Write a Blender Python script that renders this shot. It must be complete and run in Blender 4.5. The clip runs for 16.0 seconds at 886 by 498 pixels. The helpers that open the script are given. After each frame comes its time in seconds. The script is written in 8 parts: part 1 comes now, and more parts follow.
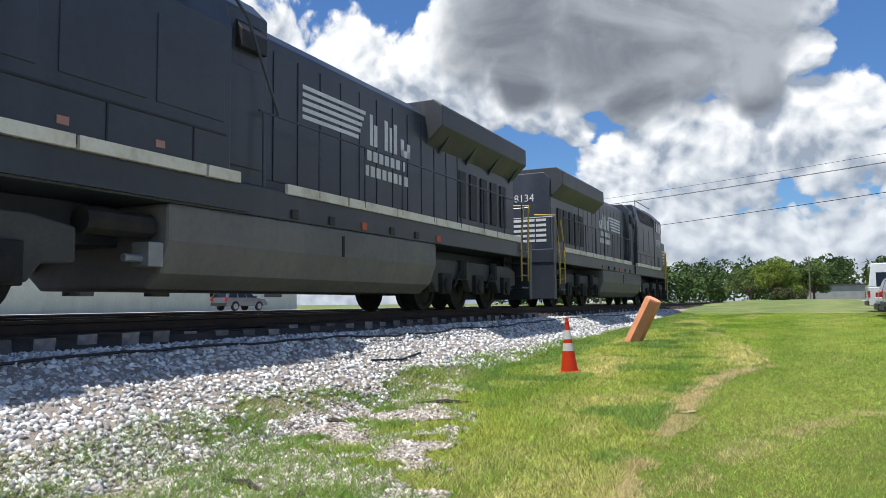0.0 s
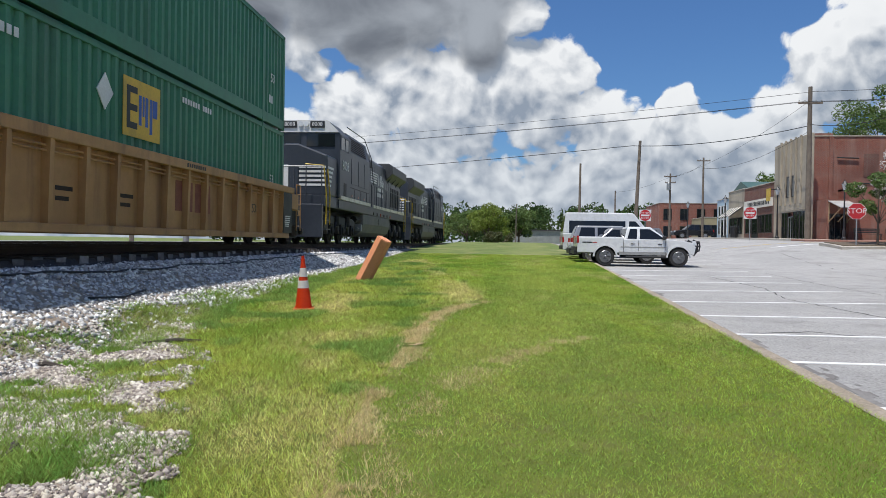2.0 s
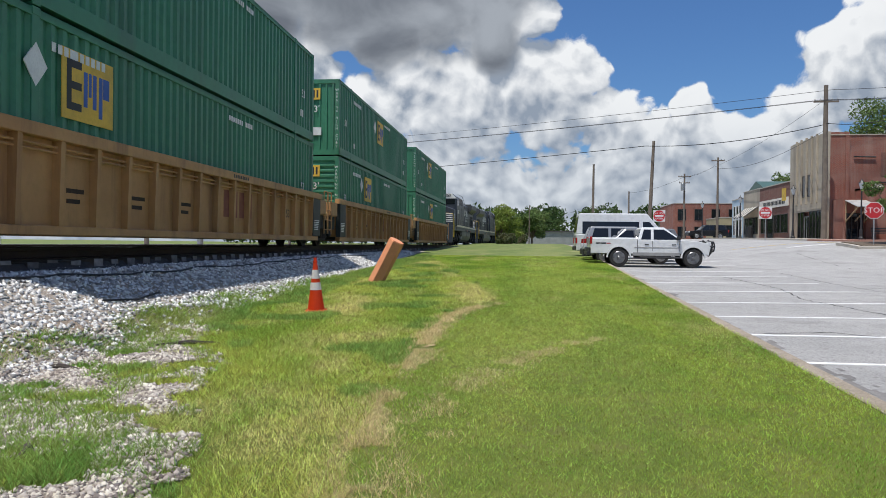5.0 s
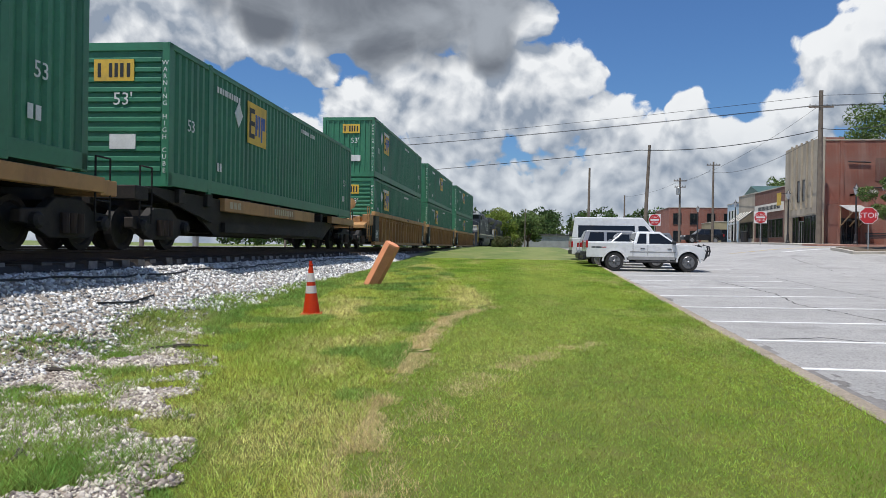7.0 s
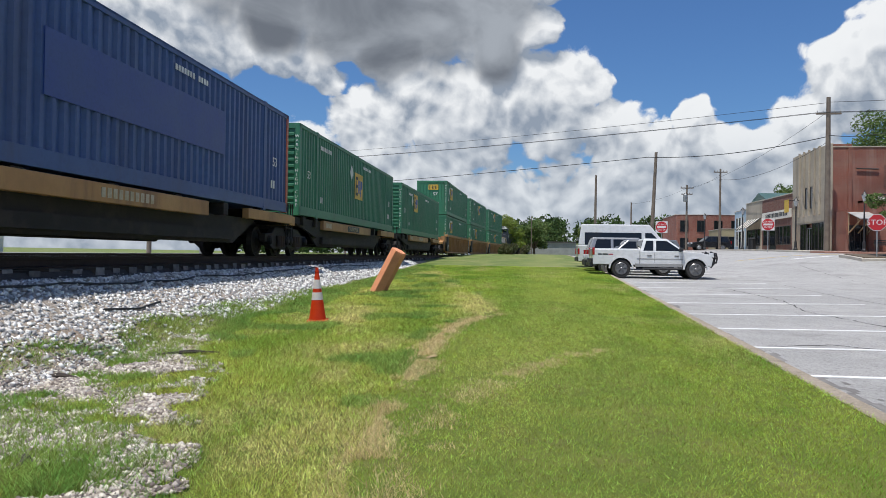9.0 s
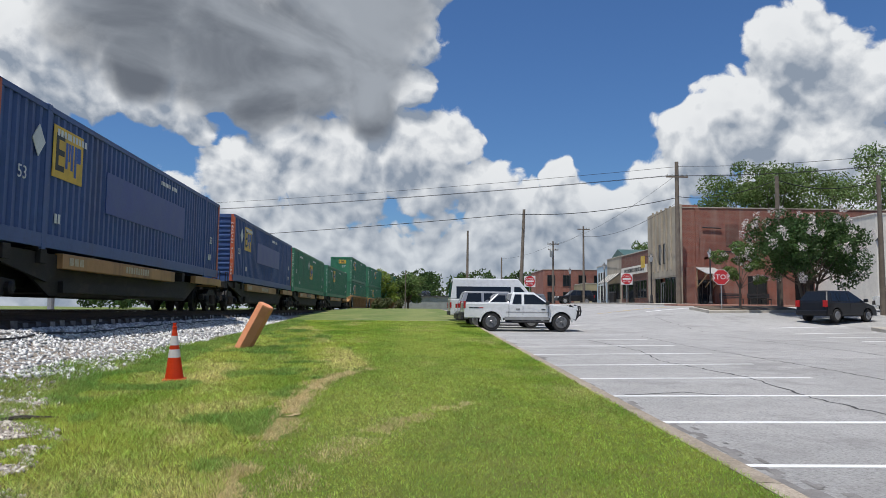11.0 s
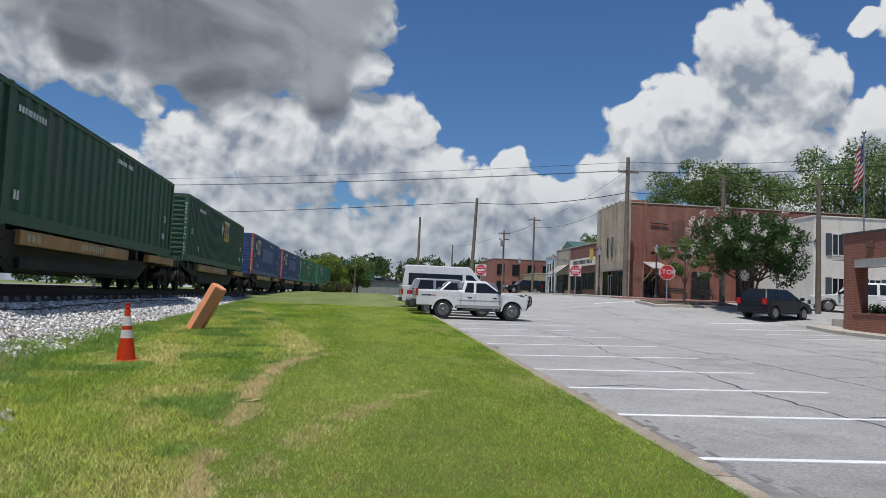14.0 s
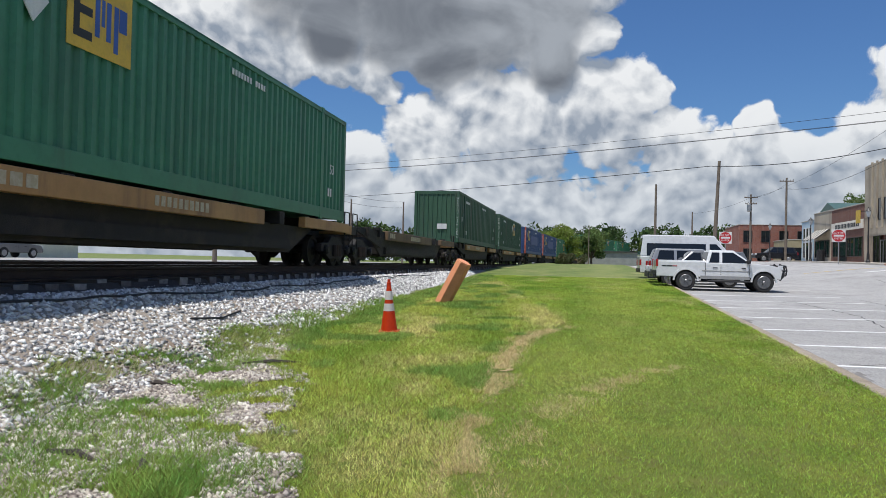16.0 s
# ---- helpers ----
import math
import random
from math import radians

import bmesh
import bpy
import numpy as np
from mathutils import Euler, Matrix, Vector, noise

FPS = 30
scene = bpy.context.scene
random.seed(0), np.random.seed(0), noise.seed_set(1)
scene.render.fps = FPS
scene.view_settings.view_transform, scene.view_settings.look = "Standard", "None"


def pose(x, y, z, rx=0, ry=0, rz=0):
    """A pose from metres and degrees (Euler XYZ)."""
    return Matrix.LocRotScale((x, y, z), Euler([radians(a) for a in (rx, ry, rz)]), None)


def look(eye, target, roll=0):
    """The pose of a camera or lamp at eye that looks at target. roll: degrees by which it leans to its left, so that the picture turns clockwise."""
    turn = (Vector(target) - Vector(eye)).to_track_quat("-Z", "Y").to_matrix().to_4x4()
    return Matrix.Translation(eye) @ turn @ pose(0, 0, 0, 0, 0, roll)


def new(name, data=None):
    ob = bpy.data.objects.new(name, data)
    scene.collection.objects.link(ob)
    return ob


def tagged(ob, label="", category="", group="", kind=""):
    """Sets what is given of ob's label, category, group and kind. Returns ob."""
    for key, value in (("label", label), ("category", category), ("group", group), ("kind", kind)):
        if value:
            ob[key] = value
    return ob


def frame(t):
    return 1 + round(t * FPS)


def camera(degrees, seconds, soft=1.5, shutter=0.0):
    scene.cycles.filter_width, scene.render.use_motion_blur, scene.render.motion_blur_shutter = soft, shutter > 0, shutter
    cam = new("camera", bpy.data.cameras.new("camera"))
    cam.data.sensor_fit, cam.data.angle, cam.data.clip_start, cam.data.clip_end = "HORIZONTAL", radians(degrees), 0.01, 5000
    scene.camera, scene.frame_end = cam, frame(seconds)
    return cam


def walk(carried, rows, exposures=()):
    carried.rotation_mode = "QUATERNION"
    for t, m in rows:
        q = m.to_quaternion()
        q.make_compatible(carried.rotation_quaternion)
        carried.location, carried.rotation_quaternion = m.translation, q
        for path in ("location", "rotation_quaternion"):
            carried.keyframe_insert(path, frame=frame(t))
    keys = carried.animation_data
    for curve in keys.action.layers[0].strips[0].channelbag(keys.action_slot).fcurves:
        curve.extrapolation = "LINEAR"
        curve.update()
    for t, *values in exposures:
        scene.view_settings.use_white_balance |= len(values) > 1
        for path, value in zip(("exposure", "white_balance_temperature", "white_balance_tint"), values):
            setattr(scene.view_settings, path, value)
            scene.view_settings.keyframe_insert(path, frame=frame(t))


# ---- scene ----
# Camera: carried by hand beside the line, turning to the street and back
cam = camera(62.58, 16.0, 0.6)


def cam_pose(x, y, z, yaw, pitch, roll):
    return Matrix.Translation((x, y, z)) @ pose(0, 0, 0, 90 + pitch, 0, yaw) @ pose(0, 0, 0, 0, 0, -roll)


walk(cam, [
    (0, cam_pose(0.102, 0.073, -0.017, 27.63, 4.28, 0.54)),
    (0.5, cam_pose(0.091, 0.026, -0.025, 11.00, 1.47, 1.19)),
    (1, cam_pose(0.045, 0.015, 0.005, 7.08, 0.68, 0.50)),
    (1.5, cam_pose(0.008, -0.014, 0.001, 5.65, 0.04, -0.66)),
    (2, cam_pose(-0.013, -0.038, -0.009, 6.59, -0.55, -0.91)),
    (2.5, cam_pose(-0.018, -0.022, -0.019, 7.40, -0.87, -0.93)),
    (3, cam_pose(0.008, -0.020, -0.024, 7.74, -0.93, -0.85)),
    (3.5, cam_pose(0.009, -0.017, -0.017, 7.88, -0.89, -0.81)),
    (4, cam_pose(0.007, -0.011, -0.017, 7.77, -0.73, -0.72)),
    (6.5, cam_pose(0.004, -0.011, -0.010, 7.42, -0.23, -0.80)),
    (7, cam_pose(0.000, -0.000, -0.000, 7.30, -0.20, -0.90)),
    (7.5, cam_pose(0.009, 0.002, -0.009, 7.28, -0.03, -0.84)),
    (8, cam_pose(0.005, 0.007, -0.013, 7.33, 0.09, -0.88)),
    (10.5, cam_pose(0.001, 0.051, -0.010, 8.50, 2.88, -0.99)),
    (11, cam_pose(0.095, 0.094, -0.029, -1.97, 4.77, -0.57)),
    (11.5, cam_pose(0.147, 0.111, 0.001, -9.77, 5.95, -0.92)),
    (12, cam_pose(0.066, 0.034, 0.028, -11.60, 8.32, -2.17)),
    (12.5, cam_pose(-0.001, 0.016, 0.025, -14.84, 7.87, -1.99)),
    (13, cam_pose(-0.016, -0.003, 0.002, -13.49, 5.35, -2.21)),
    (13.5, cam_pose(-0.053, -0.004, 0.024, -11.06, 4.42, -2.22)),
    (14, cam_pose(-0.113, 0.058, 0.014, -5.95, 3.76, -2.33)),
    (14.5, cam_pose(-0.195, -0.027, 0.012, -0.50, 2.76, -2.81)),
    (15, cam_pose(-0.253, -0.084, 0.021, 3.89, 1.78, -2.91)),
    (15.5, cam_pose(-0.240, -0.119, 0.039, 8.13, 0.91, -2.73)),
    (16, cam_pose(-0.268, -0.155, 0.058, 12.08, 0.94, -1.35)),
], [(0.0, 0.28), (0.5, -0.05), (1.0, -0.05), (1.5, 0.0), (10.6, 0.0), (11.4, -0.24), (14.2, -0.27), (15.0, -0.20), (15.7, -0.08), (16.0, -0.05)])

# ---------------------------------------------------------------- sky and sun
SUN_TO = Vector((-0.170, -0.26, 0.95)).normalized()
sun = new("sun", bpy.data.lights.new("sun", "SUN"))
sun.data.energy, sun.data.angle, sun.data.color = 4.7, radians(0.53), (1.0, 0.965, 0.915)
sun.matrix_world = look((0, 0, 60), Vector((0, 0, 60)) - SUN_TO)


class Net:
    """Short hand for node trees."""

    def __init__(self, tree):
        self.t = tree
        tree.nodes.clear()

    def n(self, kind, sets=None, **inputs):
        nd = self.t.nodes.new(kind)
        sets = sets or {}
        if "operation" in sets:
            nd.operation = sets["operation"]
        if "use_clamp" in sets:
            nd.use_clamp = sets["use_clamp"]
        if "interpolation_type" in sets:
            nd.interpolation_type = sets["interpolation_type"]
        for k, v in inputs.items():
            key = int(k[1:]) if k[0] == "i" and k[1:].isdigit() else k.replace("_", " ")
            if isinstance(v, bpy.types.NodeSocket):
                self.t.links.new(v, nd.inputs[key])
            else:
                nd.inputs[key].default_value = v
        return nd

    def m(self, op, a, b=0.0, clamp=False):
        return self.n("ShaderNodeMath", {"operation": op, "use_clamp": clamp}, i0=a, i1=b).outputs[0]

    def mix(self, f, a, b):
        nd = self.t.nodes.new("ShaderNodeMix")
        nd.data_type = "RGBA"
        for i, v in ((0, f), (6, a), (7, b)):
            if isinstance(v, bpy.types.NodeSocket):
                self.t.links.new(v, nd.inputs[i])
            else:
                nd.inputs[i].default_value = v if i == 0 else (*v, 1.0)
        return nd.outputs[2]

    def noise(self, vec, scale, detail=4.0, rough=0.55, dist=0.0):
        return self.n("ShaderNodeTexNoise", None, Vector=vec, Scale=scale, Detail=detail, Roughness=rough, Distortion=dist).outputs[0]

    def ramp(self, v, lo, hi, smooth=True):
        nd = self.n("ShaderNodeMapRange", {"interpolation_type": "SMOOTHSTEP" if smooth else "LINEAR"}, i0=v, i1=lo, i2=hi, i3=0.0, i4=1.0)
        return nd.outputs[0]


def heading(az, el):
    a, e = radians(az), radians(el)
    return (math.sin(a) * math.cos(e), math.cos(a) * math.cos(e), math.sin(e))


def build_world():
    w = bpy.data.worlds.new("sky")
    scene.world = w
    w.use_nodes = True
    g = Net(w.node_tree)
    sky = g.n("ShaderNodeTexSky")
    sky.sky_type, sky.sun_disc, sky.sun_elevation, sky.sun_rotation = "NISHITA", False, math.asin(SUN_TO.z), math.atan2(SUN_TO.x, SUN_TO.y)
    sky.air_density, sky.dust_density, sky.ozone_density = 1.15, 0.4, 2.2
    d = g.n("ShaderNodeTexCoord").outputs["Generated"]
    low = g.n("ShaderNodeSeparateXYZ", None, Vector=d).outputs[2]
    ahead = g.n("ShaderNodeSeparateXYZ", None, Vector=d).outputs[1]

    def clump(v, az, el, r, flat=1.0):
        """A soft round mass about one heading; r is its radius in degrees, flat squeezes it in height."""
        c = heading(az, el)
        size = radians(r) / 0.62
        df = g.n("ShaderNodeVectorMath", {"operation": "SUBTRACT"}, i0=v, i1=c).outputs[0]
        if flat != 1.0:
            df = g.n("ShaderNodeVectorMath", {"operation": "MULTIPLY"}, i0=df, i1=(1, 1, flat)).outputs[0]
        ln = g.n("ShaderNodeVectorMath", {"operation": "LENGTH"}, i0=df).outputs["Value"]
        return g.ramp(ln, size, size * 0.25)

    def total(v, items):
        acc = None
        for it in items:
            c = clump(v, *it)
            acc = c if acc is None else g.m("MAXIMUM", acc, c)
        return acc

    DARK = [(-9, 19.4, 5.8), (-15, 20, 5.6), (-4.3, 19, 4.3), (-4, 16, 2.9), (-22, 23, 6), (-20.5, 18.5, 3.2), (-8, 26, 6), (-3.0, 23.5, 4), (-12, 16.2, 3.2)]
    WHITE = [(2.6, 13.4, 2.5), (0, 11, 4.3), (5.0, 9.2, 3.4), (8.0, 7.0, 3.2), (-6, 10, 5.0), (-13.5, 9.5, 4.8), (-27, 18, 5.2), (-34, 15, 7), (-28.5, 9, 4.5), (-20, 6, 5), (-0.3, 17.2, 2.0), (-0.6, 21.5, 2.4), (0.6, 25.5, 2.4), (-20.5, 16.0, 2.8), (-17.5, 14.6, 2.4), (-24.5, 15.5, 2.5), (-10, 13.2, 2.5), (-16.5, 13.6, 2.0),
             (11.7, 10.0, 1.9), (13.6, 8.2, 2.5), (18, 9, 3.3), (21.2, 11.5, 3.4), (25, 14.2, 3.9), (29, 17.4, 4.2), (32.3, 15.4, 3.4), (29, 10, 6), (37, 11, 4.3), (42, 13.2, 4.2), (47, 15, 5), (54, 14, 6),
             (37.8, 20.0, 2.0), (40.8, 20.4, 1.9), (36.0, 19.6, 1.2), (-44, 17, 7)]

    def mass(v0, rough_detail):
        """Density of the clouds about a direction, with billows at three sizes; and of the dark sheet alone."""
        warp = g.n("ShaderNodeTexNoise", None, Vector=v0, Scale=8.0, Detail=3.0, Roughness=0.5).outputs["Color"]
        v = g.n("ShaderNodeVectorMath", {"operation": "MULTIPLY_ADD"}, i0=warp, i1=(0.07, 0.07, 0.07), i2=v0).outputs[0]
        v = g.n("ShaderNodeVectorMath", {"operation": "SUBTRACT"}, i0=v, i1=(0.035, 0.035, 0.035)).outputs[0]
        dark = total(v, DARK)
        white = g.m("MAXIMUM", total(v, WHITE), g.m("MULTIPLY", g.ramp(ahead, 0.35, -0.2), 0.5))
        band = g.m("MULTIPLY", g.ramp(low, 0.235, 0.075), 0.95)
        field = g.m("MAXIMUM", g.m("MAXIMUM", g.m("MULTIPLY", white, 0.95), dark), band)

        def cells(scale):
            vo = g.t.nodes.new("ShaderNodeTexVoronoi")
            vo.feature = "SMOOTH_F1"
            vo.inputs["Smoothness"].default_value = 0.35
            vo.inputs["Scale"].default_value = scale
            g.t.links.new(v, vo.inputs["Vector"])
            return vo.outputs["Distance"]
        puff = g.m("ADD", g.m("MULTIPLY", g.m("SUBTRACT", 0.42, cells(22.0)), 0.30), g.m("MULTIPLY", g.m("SUBTRACT", 0.42, cells(55.0)), 0.30))
        wisp = g.m("MULTIPLY", g.m("SUBTRACT", g.noise(v, 7.5, rough_detail, 0.64), 0.50), 1.55)
        return g.m("ADD", g.m("ADD", field, puff), wisp), dark, wisp

    dens, dark, wisp = mass(d, 12.0)
    above = g.n("ShaderNodeVectorMath", {"operation": "ADD"}, i0=d, i1=(-0.008, -0.004, 0.026)).outputs[0]
    over, _, _ = mass(above, 4.0)
    cover = g.ramp(dens, 0.44, 0.60)
    # tops face the sun: where the mass thins out just above, the cloud is bright
    near = g.n("ShaderNodeVectorMath", {"operation": "ADD"}, i0=d, i1=(-0.004, -0.002, 0.011)).outputs[0]
    curl = g.m("MULTIPLY", g.m("SUBTRACT", g.noise(d, 15.0, 9.0, 0.6), g.noise(near, 15.0, 9.0, 0.6)), 1.5)
    curl = g.m("MULTIPLY", curl, g.m("ADD", 0.35, g.m("MULTIPLY", g.ramp(low, 0.06, 0.26), 0.65)))
    lit = g.m("ADD", g.m("ADD", 0.53, curl), g.m("MULTIPLY", g.m("SUBTRACT", dens, over), 1.75), True)
    thick = g.ramp(dens, 0.75, 1.5)
    lit = g.m("SUBTRACT", lit, g.m("MULTIPLY", thick, 0.16), True)
    body = g.mix(lit, (0.285, 0.34, 0.425), (0.87, 0.89, 0.91))
    shade = g.ramp(g.m("ADD", dark, g.m("MULTIPLY", wisp, 0.6)), 0.30, 1.0)
    flat = g.n("ShaderNodeMapping", None, Vector=d, Scale=(1.0, 1.0, 2.2)).outputs[0]
    fold = g.ramp(g.noise(flat, 5.0, 8.0, 0.5, 0.6), 0.33, 0.67)
    body = g.mix(shade, body, g.mix(fold, (0.15, 0.17, 0.205), (0.37, 0.405, 0.455)))
    lowgrey = g.m("MULTIPLY", g.ramp(low, 0.22, 0.03), 0.62)
    body = g.mix(lowgrey, body, g.mix(lit, (0.26, 0.32, 0.41), (0.52, 0.585, 0.66)))
    air = g.n("ShaderNodeVectorMath", {"operation": "MULTIPLY"}, i0=sky.outputs[0], i1=(0.046, 0.069, 0.101)).outputs[0]
    mixn = g.t.nodes.new("ShaderNodeMix")
    mixn.data_type = "RGBA"
    g.t.links.new(cover, mixn.inputs[0])
    g.t.links.new(air, mixn.inputs[6])
    g.t.links.new(body, mixn.inputs[7])
    bg = g.n("ShaderNodeBackground", None, Color=mixn.outputs[2], Strength=1.0)
    g.t.links.new(bg.outputs[0], g.n("ShaderNodeOutputWorld").inputs[0])


build_world()

# ---------------------------------------------------------------- materials
MATS = {}


def surf(name, a, b=None, scale=3.0, rough=0.7, metal=0.0, bump=0.0, bscale=60.0, grime=None, gscale=0.8, gamount=0.5, island=0.0, obrand=0.0, spec=0.5, coat=0.0, trans=0.0, streak=False, grain=0.0):
    """A painted, mineral or plant surface: two tones at two scales, grime with its own shape, fine relief."""
    if name in MATS:
        return MATS[name]
    m = bpy.data.materials.new(name)
    m.use_nodes = True
    g = Net(m.node_tree)
    p = g.n("ShaderNodeTexCoord").outputs["Object"]
    b = b or tuple(c * 0.8 for c in a)
    n1 = g.noise(p, scale, 6.0, 0.6)
    col = g.mix(g.ramp(n1, 0.35, 0.65), a, b)
    n2 = g.noise(p, scale * 11, 3.0, 0.6)
    col = g.mix(g.m("MULTIPLY", g.ramp(n2, 0.42, 0.7), 0.35), col, tuple(c * 0.72 for c in a))
    if grain:
        sp = g.noise(p, grain, 2.0, 0.7)
        col = g.mix(g.m("MULTIPLY", g.ramp(sp, 0.50, 0.66), 0.55), col, tuple(c * 0.5 for c in a))
        col = g.mix(g.m("MULTIPLY", g.ramp(sp, 0.46, 0.32), 0.45), col, tuple(min(0.8, c * 1.5) for c in a))
    if grime:
        q = g.n("ShaderNodeMapping", None, Vector=p, Scale=(1.0, 1.0, 0.12) if streak else (1, 1, 1)).outputs[0]
        col = g.mix(g.m("MULTIPLY", g.ramp(g.noise(q, gscale, 7.0, 0.65), 0.48, 0.72), gamount), col, grime)
    if island:
        r = g.n("ShaderNodeNewGeometry").outputs["Random Per Island"]
        col = g.n("ShaderNodeHueSaturation", None, Hue=g.m("ADD", 0.5, g.m("MULTIPLY", g.m("SUBTRACT", r, 0.5), 0.05 * island)), Value=g.m("ADD", 1.0 - 0.5 * island, g.m("MULTIPLY", r, island)), Color=col).outputs[0]
    if obrand:
        r = g.n("ShaderNodeObjectInfo").outputs["Random"]
        col = g.n("ShaderNodeHueSaturation", None, Value=g.m("ADD", 1.0 - 0.5 * obrand, g.m("MULTIPLY", r, obrand)), Color=col).outputs[0]
    rg = g.m("ADD", rough - 0.08, g.m("MULTIPLY", n1, 0.16), True)
    bs = g.n("ShaderNodeBsdfPrincipled", None, Base_Color=col, Roughness=rg, Metallic=metal)
    bs.inputs["Specular IOR Level"].default_value = spec
    bs.inputs["Coat Weight"].default_value = coat
    if bump:
        bp = g.n("ShaderNodeBump", None, Strength=bump, Distance=0.02, Height=g.noise(p, bscale, 5.0, 0.65))
        g.t.links.new(bp.outputs[0], bs.inputs["Normal"])
    out = bs.outputs[0]
    if trans:
        tr = g.n("ShaderNodeBsdfTranslucent", None, Color=col)
        out = g.n("ShaderNodeMixShader", None, i0=trans, i1=out, i2=tr.outputs[0]).outputs[0]
    g.t.links.new(out, g.n("ShaderNodeOutputMaterial").inputs[0])
    MATS[name] = m
    return m


def brick_mat(name, a, b, mortar, w=0.215, h=0.075):
    """Weathered brickwork for walls that stay far off; the courses have depth by relief."""
    if name in MATS:
        return MATS[name]
    m = bpy.data.materials.new(name)
    m.use_nodes = True
    g = Net(m.node_tree)
    p = g.n("ShaderNodeTexCoord").outputs["Object"]
    s = g.n("ShaderNodeSeparateXYZ", None, Vector=p)
    u = g.m("ADD", s.outputs[0], s.outputs[1])
    v = g.n("ShaderNodeCombineXYZ", None, X=u, Y=s.outputs[2]).outputs[0]
    bt = g.n("ShaderNodeTexBrick", None, Vector=v, Color1=(*a, 1), Color2=(*b, 1), Mortar=(*mortar, 1), Scale=1.0, Mortar_Size=0.010, Brick_Width=w, Row_Height=h, Bias=0.0)
    n1 = g.noise(p, 0.5, 6.0, 0.62)
    col = g.mix(g.m("MULTIPLY", g.ramp(n1, 0.4, 0.75), 0.5), bt.outputs[0], tuple(c * 0.55 for c in a))
    st = g.n("ShaderNodeMapping", None, Vector=p, Scale=(1.6, 1.6, 0.15)).outputs[0]
    col = g.mix(g.m("MULTIPLY", g.ramp(g.noise(st, 1.3, 5.0, 0.6), 0.5, 0.75), 0.35), col, tuple(min(1, c * 1.35 + 0.03) for c in mortar))
    bs = g.n("ShaderNodeBsdfPrincipled", None, Base_Color=col, Roughness=0.88)
    bp = g.n("ShaderNodeBump", None, Strength=0.6, Distance=0.012, Height=g.m("SUBTRACT", 1.0, bt.outputs["Fac"]))
    g.t.links.new(bp.outputs[0], bs.inputs["Normal"])
    g.t.links.new(bs.outputs[0], g.n("ShaderNodeOutputMaterial").inputs[0])
    MATS[name] = m
    return m


def glass_mat(name, tint=(0.012, 0.014, 0.016)):
    if name in MATS:
        return MATS[name]
    m = bpy.data.materials.new(name)
    m.use_nodes = True
    g = Net(m.node_tree)
    bs = g.n("ShaderNodeBsdfPrincipled", None, Base_Color=(*tint, 1), Roughness=0.04, Metallic=0.0)
    bs.inputs["Specular IOR Level"].default_value = 0.5
    g.t.links.new(bs.outputs[0], g.n("ShaderNodeOutputMaterial").inputs[0])
    MATS[name] = m
    return m


def glow_mat(name, c, strength=1.5):
    if name in MATS:
        return MATS[name]
    m = bpy.data.materials.new(name)
    m.use_nodes = True
    g = Net(m.node_tree)
    bs = g.n("ShaderNodeBsdfPrincipled", None, Base_Color=(*c, 1), Roughness=0.4, Emission_Color=(*c, 1), Emission_Strength=strength)
    g.t.links.new(bs.outputs[0], g.n("ShaderNodeOutputMaterial").inputs[0])
    MATS[name] = m
    return m


